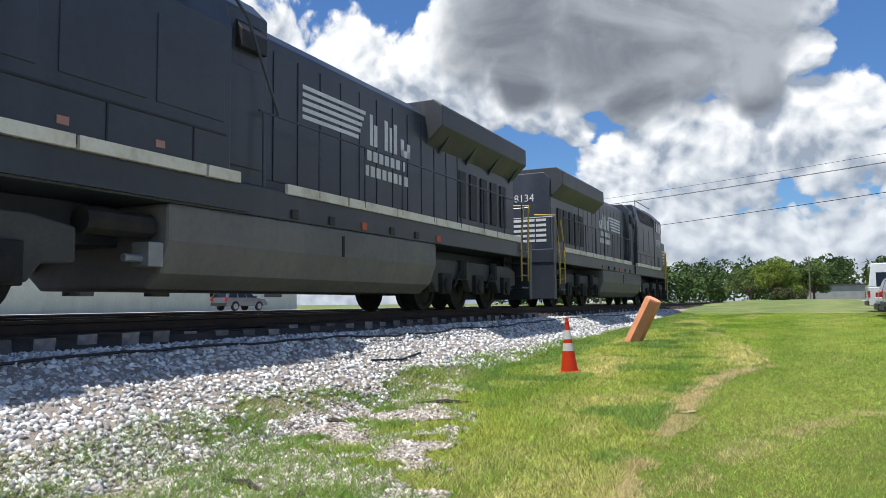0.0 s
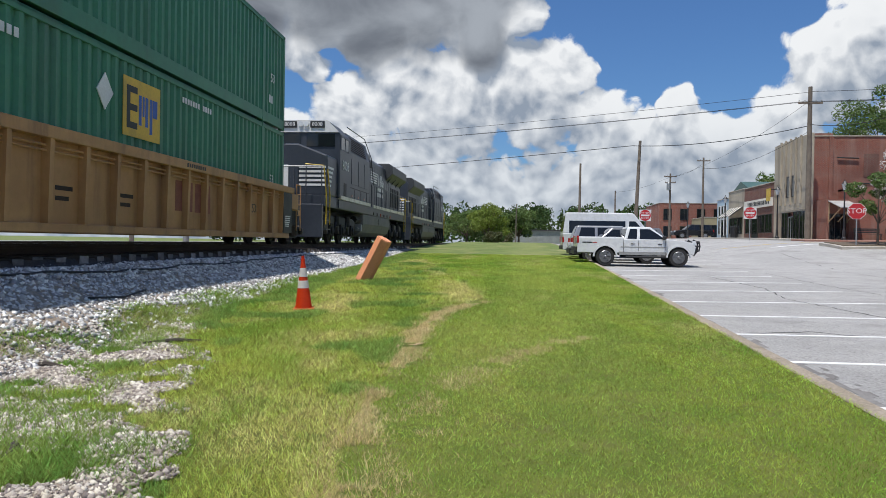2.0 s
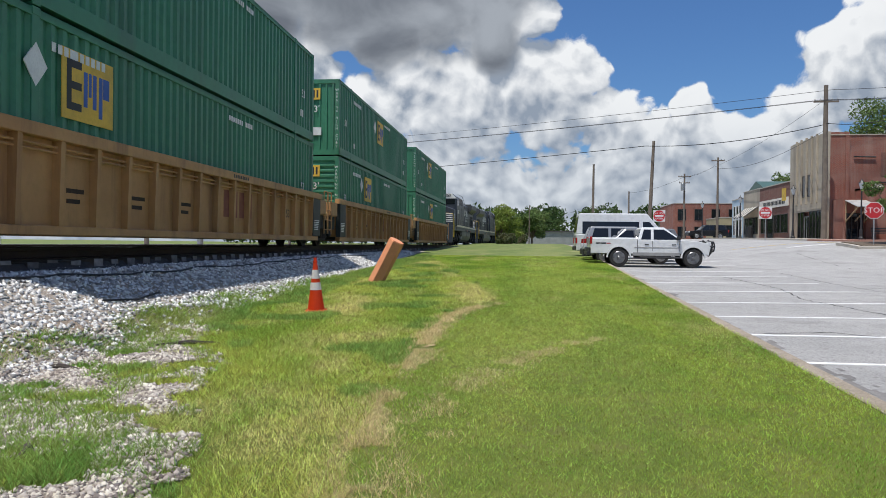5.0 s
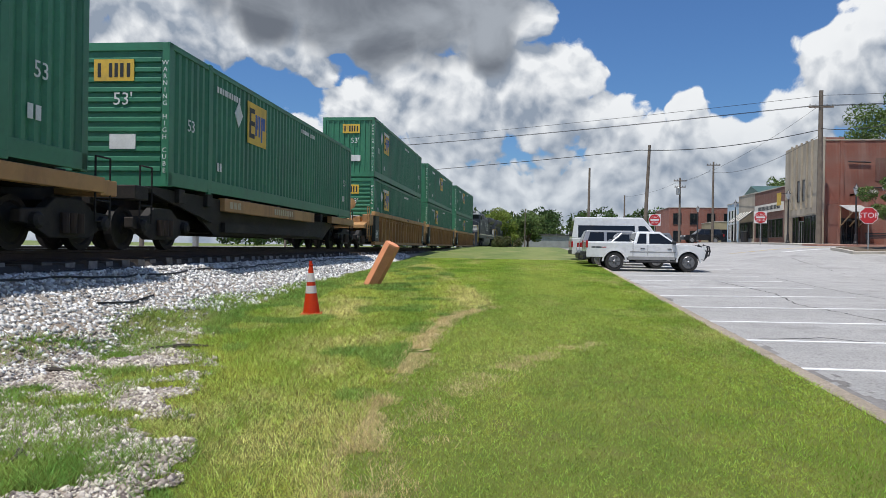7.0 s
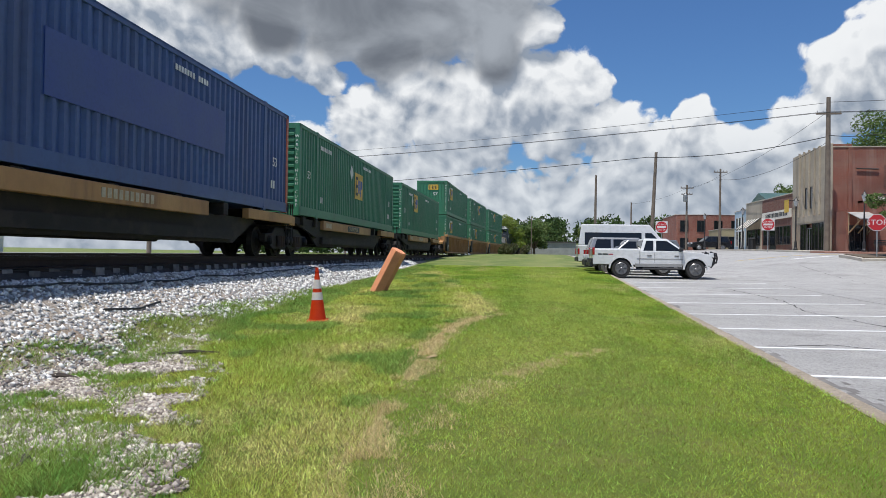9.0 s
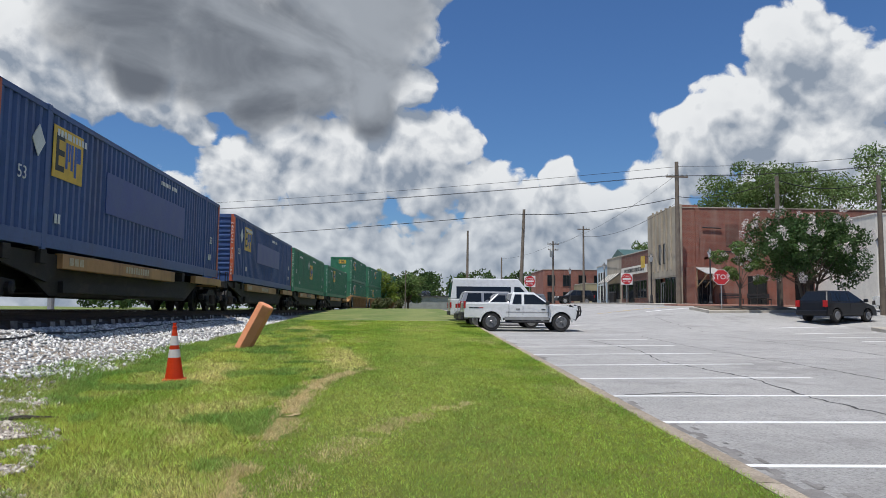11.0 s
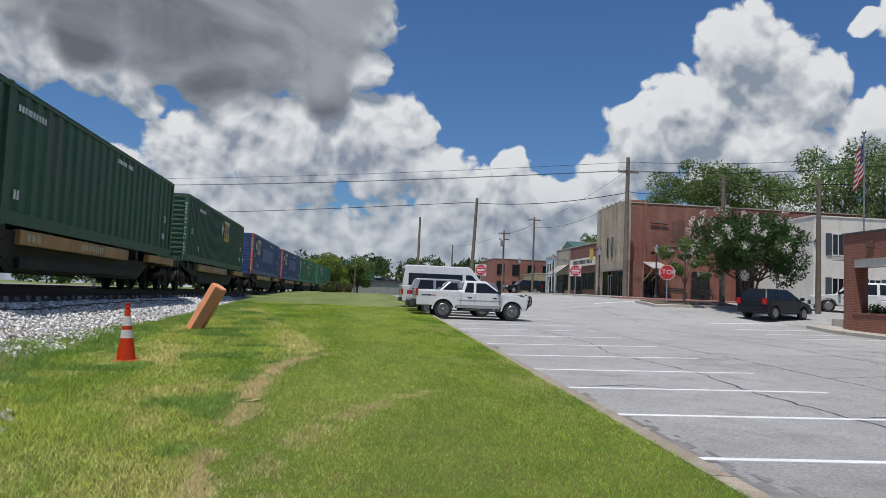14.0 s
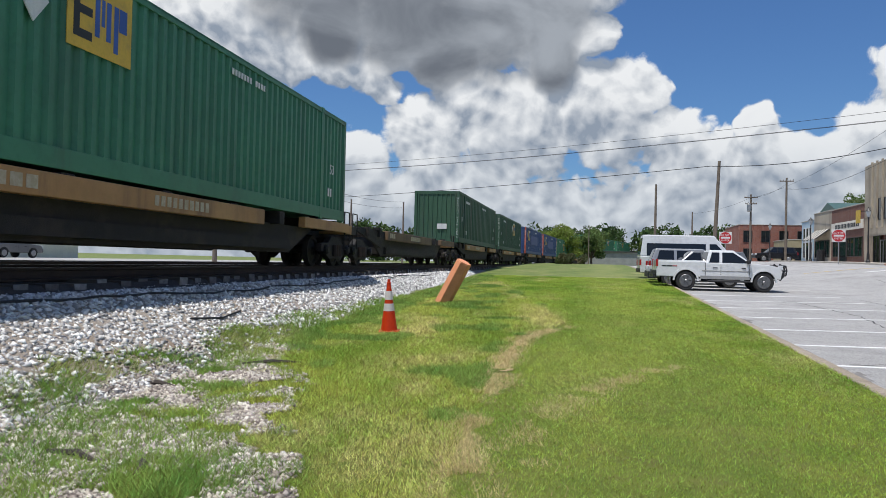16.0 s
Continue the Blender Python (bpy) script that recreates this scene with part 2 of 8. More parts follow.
def grass_mat(name, dark, light, dry, trans=0.0, island=0.0, dry_from=0.56):
    """Grass: lush and pale patches at several scales, dry yellow drifts, each blade its own tone."""
    m = bpy.data.materials.new(name)
    m.use_nodes = True
    g = Net(m.node_tree)
    p = g.n("ShaderNodeTexCoord").outputs["Object"]
    q = g.n("ShaderNodeMapping", None, Vector=p, Scale=(1.0, 0.45, 1.0)).outputs[0]
    col = g.mix(g.ramp(g.noise(q, 0.75, 5.0, 0.6), 0.36, 0.62), dark, light)
    lo, hi = tuple(c * 0.62 for c in dark), tuple(c * 1.35 for c in light)
    col = g.mix(g.m("MULTIPLY", g.ramp(g.noise(p, 5.0, 4.0, 0.6), 0.52, 0.72), 0.45), col, lo)
    col = g.mix(g.m("MULTIPLY", g.ramp(g.noise(p, 9.0, 3.0, 0.6), 0.52, 0.75), 0.45), col, hi)
    drift = g.m("ADD", g.noise(q, 0.5, 6.0, 0.62), g.m("MULTIPLY", g.m("SUBTRACT", g.noise(p, 14.0, 3.0, 0.6), 0.5), 0.35))
    col = g.mix(g.m("MULTIPLY", g.ramp(drift, dry_from - 0.06, dry_from + 0.14), 0.75), col, dry)
    # the strip where the mower turns is worn paler; the strip along the kerb stays greener
    px = g.m("ADD", g.n("ShaderNodeSeparateXYZ", None, Vector=p).outputs[0], g.m("MULTIPLY", g.m("SUBTRACT", g.noise(q, 0.8, 4.0, 0.6), 0.5), 2.2))
    worn = g.m("MULTIPLY", g.ramp(px, -1.6, -0.4), g.ramp(px, 2.0, 0.7))
    col = g.mix(g.m("MULTIPLY", worn, 0.30), col, tuple(0.55 * a + 0.6 * b for a, b in zip(light, dry)))
    if island:
        r = g.n("ShaderNodeNewGeometry").outputs["Random Per Island"]
        col = g.n("ShaderNodeHueSaturation", None, Hue=g.m("ADD", 0.5, g.m("MULTIPLY", g.m("SUBTRACT", r, 0.6), 0.06 * island)), Value=g.m("ADD", 1.0 - 0.5 * island, g.m("MULTIPLY", r, island)), Color=col).outputs[0]
    bs = g.n("ShaderNodeBsdfPrincipled", None, Base_Color=col, Roughness=0.7)
    bs.inputs["Specular IOR Level"].default_value = 0.2
    out = bs.outputs[0]
    if trans:
        tr = g.n("ShaderNodeBsdfTranslucent", None, Color=col)
        out = g.n("ShaderNodeMixShader", None, i0=trans, i1=out, i2=tr.outputs[0]).outputs[0]
    else:
        bp = g.n("ShaderNodeBump", None, Strength=0.5, Distance=0.02, Height=g.noise(p, 110, 5.0, 0.65))
        g.t.links.new(bp.outputs[0], bs.inputs["Normal"])
    g.t.links.new(out, g.n("ShaderNodeOutputMaterial").inputs[0])
    MATS[name] = m
    return m


grass_green = grass_mat("mown_turf", (0.105, 0.155, 0.038), (0.165, 0.205, 0.056), (0.30, 0.275, 0.12))
blade_m = grass_mat("grass_blades", (0.225, 0.375, 0.050), (0.43, 0.54, 0.088), (0.70, 0.63, 0.24), 0.40, 1.3, 0.57)
tuft_m = grass_mat("rough_grass_blades", (0.29, 0.41, 0.065), (0.51, 0.56, 0.115), (0.80, 0.69, 0.31), 0.38, 1.4, 0.505)
lush_m = grass_mat("lush_grass_blades", (0.19, 0.33, 0.07), (0.32, 0.43, 0.10), (0.50, 0.47, 0.19), 0.4, 1.1, 0.57)
straw_m = surf("dry_straw", (0.80, 0.66, 0.36), (0.68, 0.55, 0.28), 2.0, 0.95, bump=0.6, bscale=90, island=0.5, spec=0.1, trans=0.3)
straw_bed = surf("trodden_straw", (0.50, 0.38, 0.21), (0.40, 0.31, 0.16), 6.0, 0.95, bump=0.8, bscale=90, grime=(0.20, 0.22, 0.06), gscale=2.5, gamount=0.7, spec=0.1)
gravel_bed = surf("gravel_bed", (0.31, 0.265, 0.215), (0.40, 0.35, 0.30), 1.6, 0.95, bump=1.0, bscale=45, grime=(0.27, 0.20, 0.14), gscale=1.2, gamount=0.7, spec=0.2, grain=40.0)
stone_m = surf("crushed_granite", (0.66, 0.65, 0.63), (0.48, 0.465, 0.45), 6, 0.9, bump=0.4, bscale=80, island=1.25, spec=0.25)
stone_warm = surf("worn_pale_gravel", (0.54, 0.49, 0.44), (0.36, 0.31, 0.26), 6, 0.9, bump=0.4, bscale=80, island=1.3, spec=0.2)
asphalt = surf("bleached_asphalt", (0.375, 0.368, 0.355), (0.45, 0.44, 0.425), 0.22, 0.92, bump=0.8, bscale=150, grime=(0.25, 0.243, 0.233), gscale=0.45, gamount=0.75, spec=0.25, grain=28.0)
concrete = surf("pale_concrete", (0.50, 0.46, 0.40), (0.42, 0.385, 0.33), 0.8, 0.9, bump=0.3, bscale=90, grime=(0.27, 0.23, 0.18), gscale=1.3, gamount=0.6, spec=0.25)
kerb_m = surf("weathered_kerb_concrete", (0.40, 0.34, 0.27), (0.33, 0.28, 0.21), 1.5, 0.92, bump=0.5, bscale=70, grime=(0.2, 0.16, 0.11), gscale=2.0, gamount=0.6, obrand=0.2, spec=0.2, grain=35.0)
line_paint = surf("road_marking_paint", (0.80, 0.80, 0.79), (0.72, 0.72, 0.70), 1.5, 0.8, grime=(0.48, 0.47, 0.45), gscale=5, gamount=0.6)
rail_side = surf("rusty_rail_steel", (0.038, 0.027, 0.022), (0.06, 0.04, 0.03), 2.0, 0.75, 0.4, bump=0.3)
rail_top = surf("polished_rail_head", (0.62, 0.62, 0.64), (0.5, 0.5, 0.52), 2.0, 0.22, 1.0)
tie_m = surf("creosoted_timber", (0.055, 0.045, 0.038), (0.085, 0.07, 0.058), 3.0, 0.92, bump=0.7, bscale=40, obrand=0.5)
dark_steel = surf("sooty_cast_steel", (0.014, 0.013, 0.0125), (0.024, 0.021, 0.019), 3.0, 0.75, 0.2, bump=0.3, grime=(0.06, 0.044, 0.033), gscale=1.5, gamount=0.6)
ns_black = surf("loco_black_paint", (0.030, 0.037, 0.050), (0.040, 0.048, 0.062), 0.7, 0.40, grime=(0.085, 0.094, 0.108), gscale=0.5, gamount=0.45, spec=0.55, streak=True)
tank_grey = surf("dusty_tank_paint", (0.135, 0.13, 0.122), (0.17, 0.16, 0.15), 0.7, 0.65, grime=(0.22, 0.20, 0.17), gscale=0.9, gamount=0.5, streak=True)
white_paint = surf("white_enamel", (0.74, 0.74, 0.72), (0.66, 0.66, 0.64), 1.0, 0.5, grime=(0.36, 0.34, 0.31), gscale=1.2, gamount=0.4)
stripe_cream = surf("faded_sill_stripe", (0.80, 0.76, 0.63), (0.70, 0.64, 0.50), 1.5, 0.5, grime=(0.3, 0.25, 0.17), gscale=1.5, gamount=0.5)
yellow_paint = surf("yellow_handrail_paint", (0.62, 0.42, 0.03), (0.5, 0.33, 0.03), 3.0, 0.5)
ochre = surf("weathered_ochre_steel", (0.46, 0.255, 0.10), (0.38, 0.20, 0.078), 0.8, 0.62, bump=0.15, grime=(0.17, 0.085, 0.045), gscale=1.3, gamount=0.85, streak=True)
cont_green = surf("container_green", (0.034, 0.185, 0.10), (0.044, 0.215, 0.118), 0.6, 0.5, grime=(0.05, 0.105, 0.07), gscale=0.7, gamount=0.55, streak=True)
cont_green_old = surf("container_faded_green", (0.030, 0.092, 0.050), (0.040, 0.110, 0.062), 0.6, 0.6, grime=(0.09, 0.095, 0.075), gscale=0.7, gamount=0.65, streak=True)
cont_blue = surf("container_blue", (0.035, 0.080, 0.225), (0.045, 0.10, 0.26), 0.6, 0.5, grime=(0.06, 0.07, 0.12), gscale=0.7, gamount=0.55, streak=True)
cont_blue_patch = surf("repainted_blue_panel", (0.033, 0.072, 0.235), (0.034, 0.070, 0.255), 1.5, 0.5)
cont_red = surf("container_red_post", (0.52, 0.115, 0.045), (0.44, 0.09, 0.04), 1.0, 0.5, grime=(0.25, 0.07, 0.04), gamount=0.5)
cont_yellow = surf("faded_yellow_panel", (0.72, 0.47, 0.055), (0.62, 0.40, 0.06), 1.6, 0.6, grime=(0.34, 0.25, 0.08), gscale=1.6, gamount=0.5)
logo_dark = surf("dark_letter_paint", (0.025, 0.03, 0.03), None, 2, 0.6)
logo_blue = surf("blue_letter_paint", (0.04, 0.12, 0.42), None, 2, 0.6)
sign_white = surf("worn_white_lettering", (0.72, 0.74, 0.72), (0.6, 0.62, 0.6), 2.5, 0.6)
orange_cone = surf("orange_cone_plastic", (0.85, 0.075, 0.010), (0.80, 0.065, 0.010), 4, 0.5, grime=(0.5, 0.08, 0.03), gamount=0.25, trans=0.45)
reflect_white = surf("reflective_collar", (0.84, 0.82, 0.80), (0.78, 0.75, 0.73), 5, 0.45, trans=0.3)
bollard_m = surf("faded_orange_post", (0.78, 0.33, 0.17), (0.70, 0.28, 0.14), 3, 0.75, bump=0.2, grime=(0.4, 0.2, 0.11), gamount=0.5)
brick_red = brick_mat("red_brick", (0.30, 0.098, 0.062), (0.24, 0.078, 0.052), (0.27, 0.18, 0.145))
brick_hall = brick_mat("city_brick", (0.27, 0.085, 0.050), (0.21, 0.066, 0.042), (0.25, 0.165, 0.13))
brick_brown = brick_mat("brown_brick", (0.20, 0.075, 0.052), (0.155, 0.06, 0.045), (0.2, 0.15, 0.12))
stucco = surf("stained_concrete_front", (0.46, 0.40, 0.31), (0.38, 0.33, 0.255), 0.5, 0.92, bump=0.25, grime=(0.21, 0.18, 0.14), gscale=0.6, gamount=0.7, streak=True)
cream = surf("cream_render", (0.62, 0.58, 0.50), (0.55, 0.51, 0.44), 0.6, 0.9, grime=(0.36, 0.33, 0.27), gamount=0.4, streak=True)
white_wall = surf("white_painted_masonry", (0.76, 0.72, 0.63), (0.68, 0.64, 0.56), 0.6, 0.85, grime=(0.4, 0.39, 0.36), gamount=0.4, streak=True)
pale_blue = surf("pale_blue_paint", (0.42, 0.54, 0.62), (0.36, 0.48, 0.56), 0.8, 0.8, grime=(0.3, 0.34, 0.36), gamount=0.4)
roof_green = surf("standing_seam_green", (0.075, 0.145, 0.125), (0.095, 0.165, 0.145), 1.0, 0.5, 0.2, grime=(0.13, 0.16, 0.14), gamount=0.4)
roof_dark = surf("dark_roofing", (0.06, 0.06, 0.06), (0.085, 0.08, 0.078), 1.5, 0.9)
glass = glass_mat("dark_window_glass")
frame_dark = surf("dark_bronze_frame", (0.05, 0.042, 0.036), None, 3, 0.5, 0.3)
frame_white = surf("white_window_frame", (0.7, 0.7, 0.68), None, 3, 0.6)
wood_pole = surf("weathered_utility_pole", (0.20, 0.165, 0.13), (0.15, 0.12, 0.095), 2.0, 0.95, bump=0.6, bscale=35, grime=(0.09, 0.07, 0.055), gamount=0.5, streak=True)
wire_m = surf("black_cable", (0.03, 0.03, 0.032), None, 2, 0.7)
metal_post = surf("galvanised_post", (0.36, 0.37, 0.37), (0.3, 0.31, 0.31), 4, 0.5, 0.6)
black_iron = surf("black_cast_iron", (0.02, 0.02, 0.021), (0.032, 0.032, 0.034), 4, 0.5)
sign_red = surf("stop_sign_red", (0.50, 0.022, 0.028), (0.46, 0.02, 0.025), 4, 0.4)
rubber = surf("tyre_rubber", (0.022, 0.022, 0.022), (0.032, 0.031, 0.03), 8, 0.85, bump=0.2)
alloy = surf("alloy_wheel", (0.42, 0.42, 0.43), (0.35, 0.35, 0.36), 5, 0.35, 0.8)
car_white = surf("white_car_paint", (0.70, 0.71, 0.71), (0.67, 0.68, 0.68), 0.5, 0.28, coat=0.6, grime=(0.5, 0.48, 0.44), gamount=0.2)
car_grey = surf("grey_car_paint", (0.16, 0.165, 0.17), (0.14, 0.145, 0.15), 0.5, 0.3, 0.3, coat=0.6)
car_black = surf("black_car_paint", (0.012, 0.013, 0.016), (0.016, 0.017, 0.02), 0.5, 0.38, coat=0.2, spec=0.3)
plastic_black = surf("black_trim_plastic", (0.025, 0.025, 0.026), None, 6, 0.6)
tail_red = surf("tail_lamp_red", (0.45, 0.02, 0.02), None, 5, 0.25)
lamp_clear = surf("clear_lamp_lens", (0.7, 0.72, 0.72), None, 5, 0.15)
bark = surf("grey_brown_bark", (0.15, 0.115, 0.085), (0.10, 0.078, 0.06), 4, 0.95, bump=0.8, bscale=25)
leaf_mid = surf("tree_leaves", (0.115, 0.18, 0.05), (0.16, 0.22, 0.065), 0.5, 0.6, island=0.7, spec=0.3, trans=0.3)
leaf_airy = surf("pale_tree_leaves", (0.15, 0.225, 0.075), (0.20, 0.27, 0.095), 0.5, 0.6, island=0.7, spec=0.3, trans=0.35)
leaf_dark = surf("dark_tree_leaves", (0.048, 0.098, 0.026), (0.070, 0.122, 0.034), 0.5, 0.55, island=0.7, spec=0.3, trans=0.25)
leaf_light = surf("yellow_green_leaves", (0.17, 0.235, 0.035), (0.21, 0.26, 0.05), 0.5, 0.6, island=0.6, spec=0.3, trans=0.35)
leaf_far = surf("distant_woodland", (0.055, 0.098, 0.032), (0.085, 0.125, 0.045), 0.06, 0.8, island=0.7, spec=0.1, trans=0.2)
blossom = surf("white_blossom", (0.74, 0.70, 0.66), (0.66, 0.58, 0.54), 3, 0.8, trans=0.3)
terracotta = surf("terracotta_pot", (0.26, 0.115, 0.062), (0.21, 0.09, 0.05), 3, 0.85)
flag_red = surf("flag_red_cloth", (0.45, 0.035, 0.045), None, 6, 0.85, trans=0.2)
flag_white = surf("flag_white_cloth", (0.74, 0.73, 0.72), None, 6, 0.85, trans=0.2)
flag_blue = surf("flag_blue_cloth", (0.03, 0.045, 0.16), None, 6, 0.85, trans=0.15)
yellow_sign = surf("yellow_sign_face", (0.66, 0.44, 0.06), None, 4, 0.6)
green_sign = surf("green_sign_face", (0.03, 0.28, 0.16), None, 4, 0.5)
soil = surf("dark_bed_soil", (0.11, 0.085, 0.06), (0.15, 0.115, 0.08), 3, 0.95, bump=0.6)

# ---------------------------------------------------------------- mesh helpers


class Mesh:
    """Collects vertices and faces of one part."""

    def __init__(self):
        self.v, self.f = [], []

    def add(self, verts, faces):
        k = len(self.v)
        self.v += [tuple(p) for p in verts]
        self.f += [tuple(i + k for i in q) for q in faces]
        return self

    def box(self, x0, x1, y0, y1, z0, z1):
        v = [(x0, y0, z0), (x1, y0, z0), (x1, y1, z0), (x0, y1, z0), (x0, y0, z1), (x1, y0, z1), (x1, y1, z1), (x0, y1, z1)]
        return self.add(v, [(3, 2, 1, 0), (4, 5, 6, 7), (0, 1, 5, 4), (1, 2, 6, 5), (2, 3, 7, 6), (3, 0, 4, 7)])

    def tube(self, a, b, r0, r1=None, n=10):
        """A closed tapered round bar from a to b."""
        a, b = Vector(a), Vector(b)
        r1 = r0 if r1 is None else r1
        q = (b - a).to_track_quat("Z", "Y")
        ring = lambda c, r: [c + q @ Vector((r * math.cos(6.28319 * i / n), r * math.sin(6.28319 * i / n), 0)) for i in range(n)]
        v = ring(a, r0) + ring(b, r1)
        f = [(i, (i + 1) % n, n + (i + 1) % n, n + i) for i in range(n)] + [tuple(range(n))[::-1], tuple(range(n, 2 * n))]
        return self.add(v, f)

    def path(self, pts, r, n=6):
        """A bent round bar through the points, in one piece."""
        pts = [Vector(p) for p in pts]
        v = []
        for i, p in enumerate(pts):
            d = (pts[min(i + 1, len(pts) - 1)] - pts[max(i - 1, 0)]).normalized()
            u = d.cross(Vector((0.31, 0.17, 0.94)))
            u.normalize()
            w = d.cross(u)
            v += [p + u * (r * math.cos(6.28319 * k / n)) + w * (r * math.sin(6.28319 * k / n)) for k in range(n)]
        m = len(pts)
        f = [(j * n + k, j * n + (k + 1) % n, (j + 1) * n + (k + 1) % n, (j + 1) * n + k) for j in range(m - 1) for k in range(n)]
        return self.add(v, f + [tuple(range(n))[::-1], tuple(range((m - 1) * n, m * n))])

    def lathe(self, c, prof, n=16, axis="Z"):
        """A turned shape: prof holds (radius, height) pairs from bottom to top."""
        v, f = [], []
        for r, h in prof:
            for i in range(n):
                a = 6.28319 * i / n
                p = (r * math.cos(a), r * math.sin(a), h)
                p = p if axis == "Z" else (h, r * math.cos(a), r * math.sin(a)) if axis == "X" else (r * math.sin(a), h, r * math.cos(a))
                v.append((c[0] + p[0], c[1] + p[1], c[2] + p[2]))
        for j in range(len(prof) - 1):
            f += [(j * n + i, j * n + (i + 1) % n, (j + 1) * n + (i + 1) % n, (j + 1) * n + i) for i in range(n)]
        f += [tuple(range(n))[::-1], tuple(range((len(prof) - 1) * n, len(prof) * n))]
        return self.add(v, f)

    def prism(self, outline, x0, x1, axis="X"):
        """An outline (two coordinates a point, counter-clockwise) pushed along one axis from x0 to x1."""
        put = {"X": lambda a, b, c: (c, a, b), "Y": lambda a, b, c: (a, c, b), "Z": lambda a, b, c: (a, b, c)}[axis]
        n = len(outline)
        v = [put(a, b, x0) for a, b in outline] + [put(a, b, x1) for a, b in outline]
        f = [(i, (i + 1) % n, n + (i + 1) % n, n + i) for i in range(n)] + [tuple(range(n))[::-1], tuple(range(n, 2 * n))]
        return self.add(v, f)

    def quad(self, a, b, c, d):
        return self.add([a, b, c, d], [(0, 1, 2, 3)])


def part(name, me, material, parent=None, label="", bevel=0.0, smooth=False, place=None):
    """Links one mesh as one object, under a thing or part, or free."""
    if isinstance(me, Mesh):
        data = bpy.data.meshes.new(name)
        data.from_pydata(me.v, [], me.f)
        bm = bmesh.new()
        bm.from_mesh(data)
        bmesh.ops.recalc_face_normals(bm, faces=bm.faces)
        bm.to_mesh(data)
        bm.free()
    else:
        data = me
    if material and not data.materials:
        data.materials.append(material)
    if smooth:
        data.polygons.foreach_set("use_smooth", [True] * len(data.polygons))
    ob = new(name, data)
    if parent:
        ob.parent = parent
    if place is not None:
        ob.matrix_basis = place
    if bevel:
        md = ob.modifiers.new("edge", "BEVEL")
        md.width, md.segments, md.limit_method, md.angle_limit = bevel, 2, "ANGLE", radians(40)
    if label:
        tagged(ob, label)
    return ob


def thing(name, place, label, category, group="", kind=""):
    ob = new(name)
    ob.empty_display_size = 0.2
    ob.matrix_basis = place
    return tagged(ob, label, category, group, kind)


def raw_mesh(name, v, f, material):
    """A mesh from arrays of one face size."""
    v, f = np.asarray(v, dtype=np.float32), np.asarray(f, dtype=np.int32)
    data = bpy.data.meshes.new(name)
    data.vertices.add(len(v))
    data.vertices.foreach_set("co", v.ravel())
    data.loops.add(f.size)
    data.loops.foreach_set("vertex_index", f.ravel())
    data.polygons.add(len(f))
    data.polygons.foreach_set("loop_start", np.arange(0, f.size, f.shape[1], dtype=np.int32))
    data.update(calc_edges=True)
    data.materials.append(material)
    return data


def text_mesh(name, words, size, material, parent, m, label="", thick=0.004, align="CENTER"):
    cu = bpy.data.curves.new(name, "FONT")
    cu.body, cu.size, cu.extrude, cu.align_x, cu.align_y = words, size, thick, align, "CENTER"
    cu.resolution_u = 2
    tmp = bpy.data.objects.new("tmp", cu)
    scene.collection.objects.link(tmp)
    data = bpy.data.meshes.new_from_object(tmp)
    bpy.data.objects.remove(tmp)
    data.materials.clear()
    return part(name, data, material, parent, label, place=m)


def S(u):
    u = np.clip(u, 0, 1)
    return u * u * (3 - 2 * u)


# ---------------------------------------------------------------- the lie of the land
KERB_X = 3.08


def base_z(y):
    d = np.clip(np.asarray(y, dtype=float) - 45, 0, 65)
    return -1.66 + 0.021 * np.clip(y, -60, 45) + 0.021 * (d - d * d / 130)


def lot_z(x, y):
    return base_z(y) + 0.9 * S((np.asarray(y) - 30) / 14) * S((np.asarray(x) - 6) / 12) + 0.08 * S((np.asarray(x) - 10) / 12)


def track_x(y):
    y = np.asarray(y, dtype=float)
    c = np.clip(y, -30, 205)
    s = -0.0327 + 1.216e-4 * c + 6.231e-6 * c * c
    return -8.209 - 0.0327 * c + 6.08e-5 * c * c + 2.077e-6 * c ** 3 + s * (y - c)


RAIL_Z = -0.16
BED_Z = -0.50


def lawn_z(x, y):
    return base_z(y) + 0.14


def bank_z(x, y):
    """Ballast shoulder and slope beside the near track."""
    d = np.asarray(x) - track_x(y)
    foot = lawn_z(x, y)
    return np.maximum(np.minimum(BED_Z, BED_Z - (d - 1.75) * 0.50), foot - 0.05)


def ground_z(x, y):
    x = np.asarray(x, dtype=float)
    d = x - track_x(y)
    z = np.where(x > KERB_X - 0.05, lot_z(x, y) - 0.12, lawn_z(x, y))
    far = BED_Z - 0.12 + 0.0 * x
    z = np.where(d < 1.0, far, z)
    return z


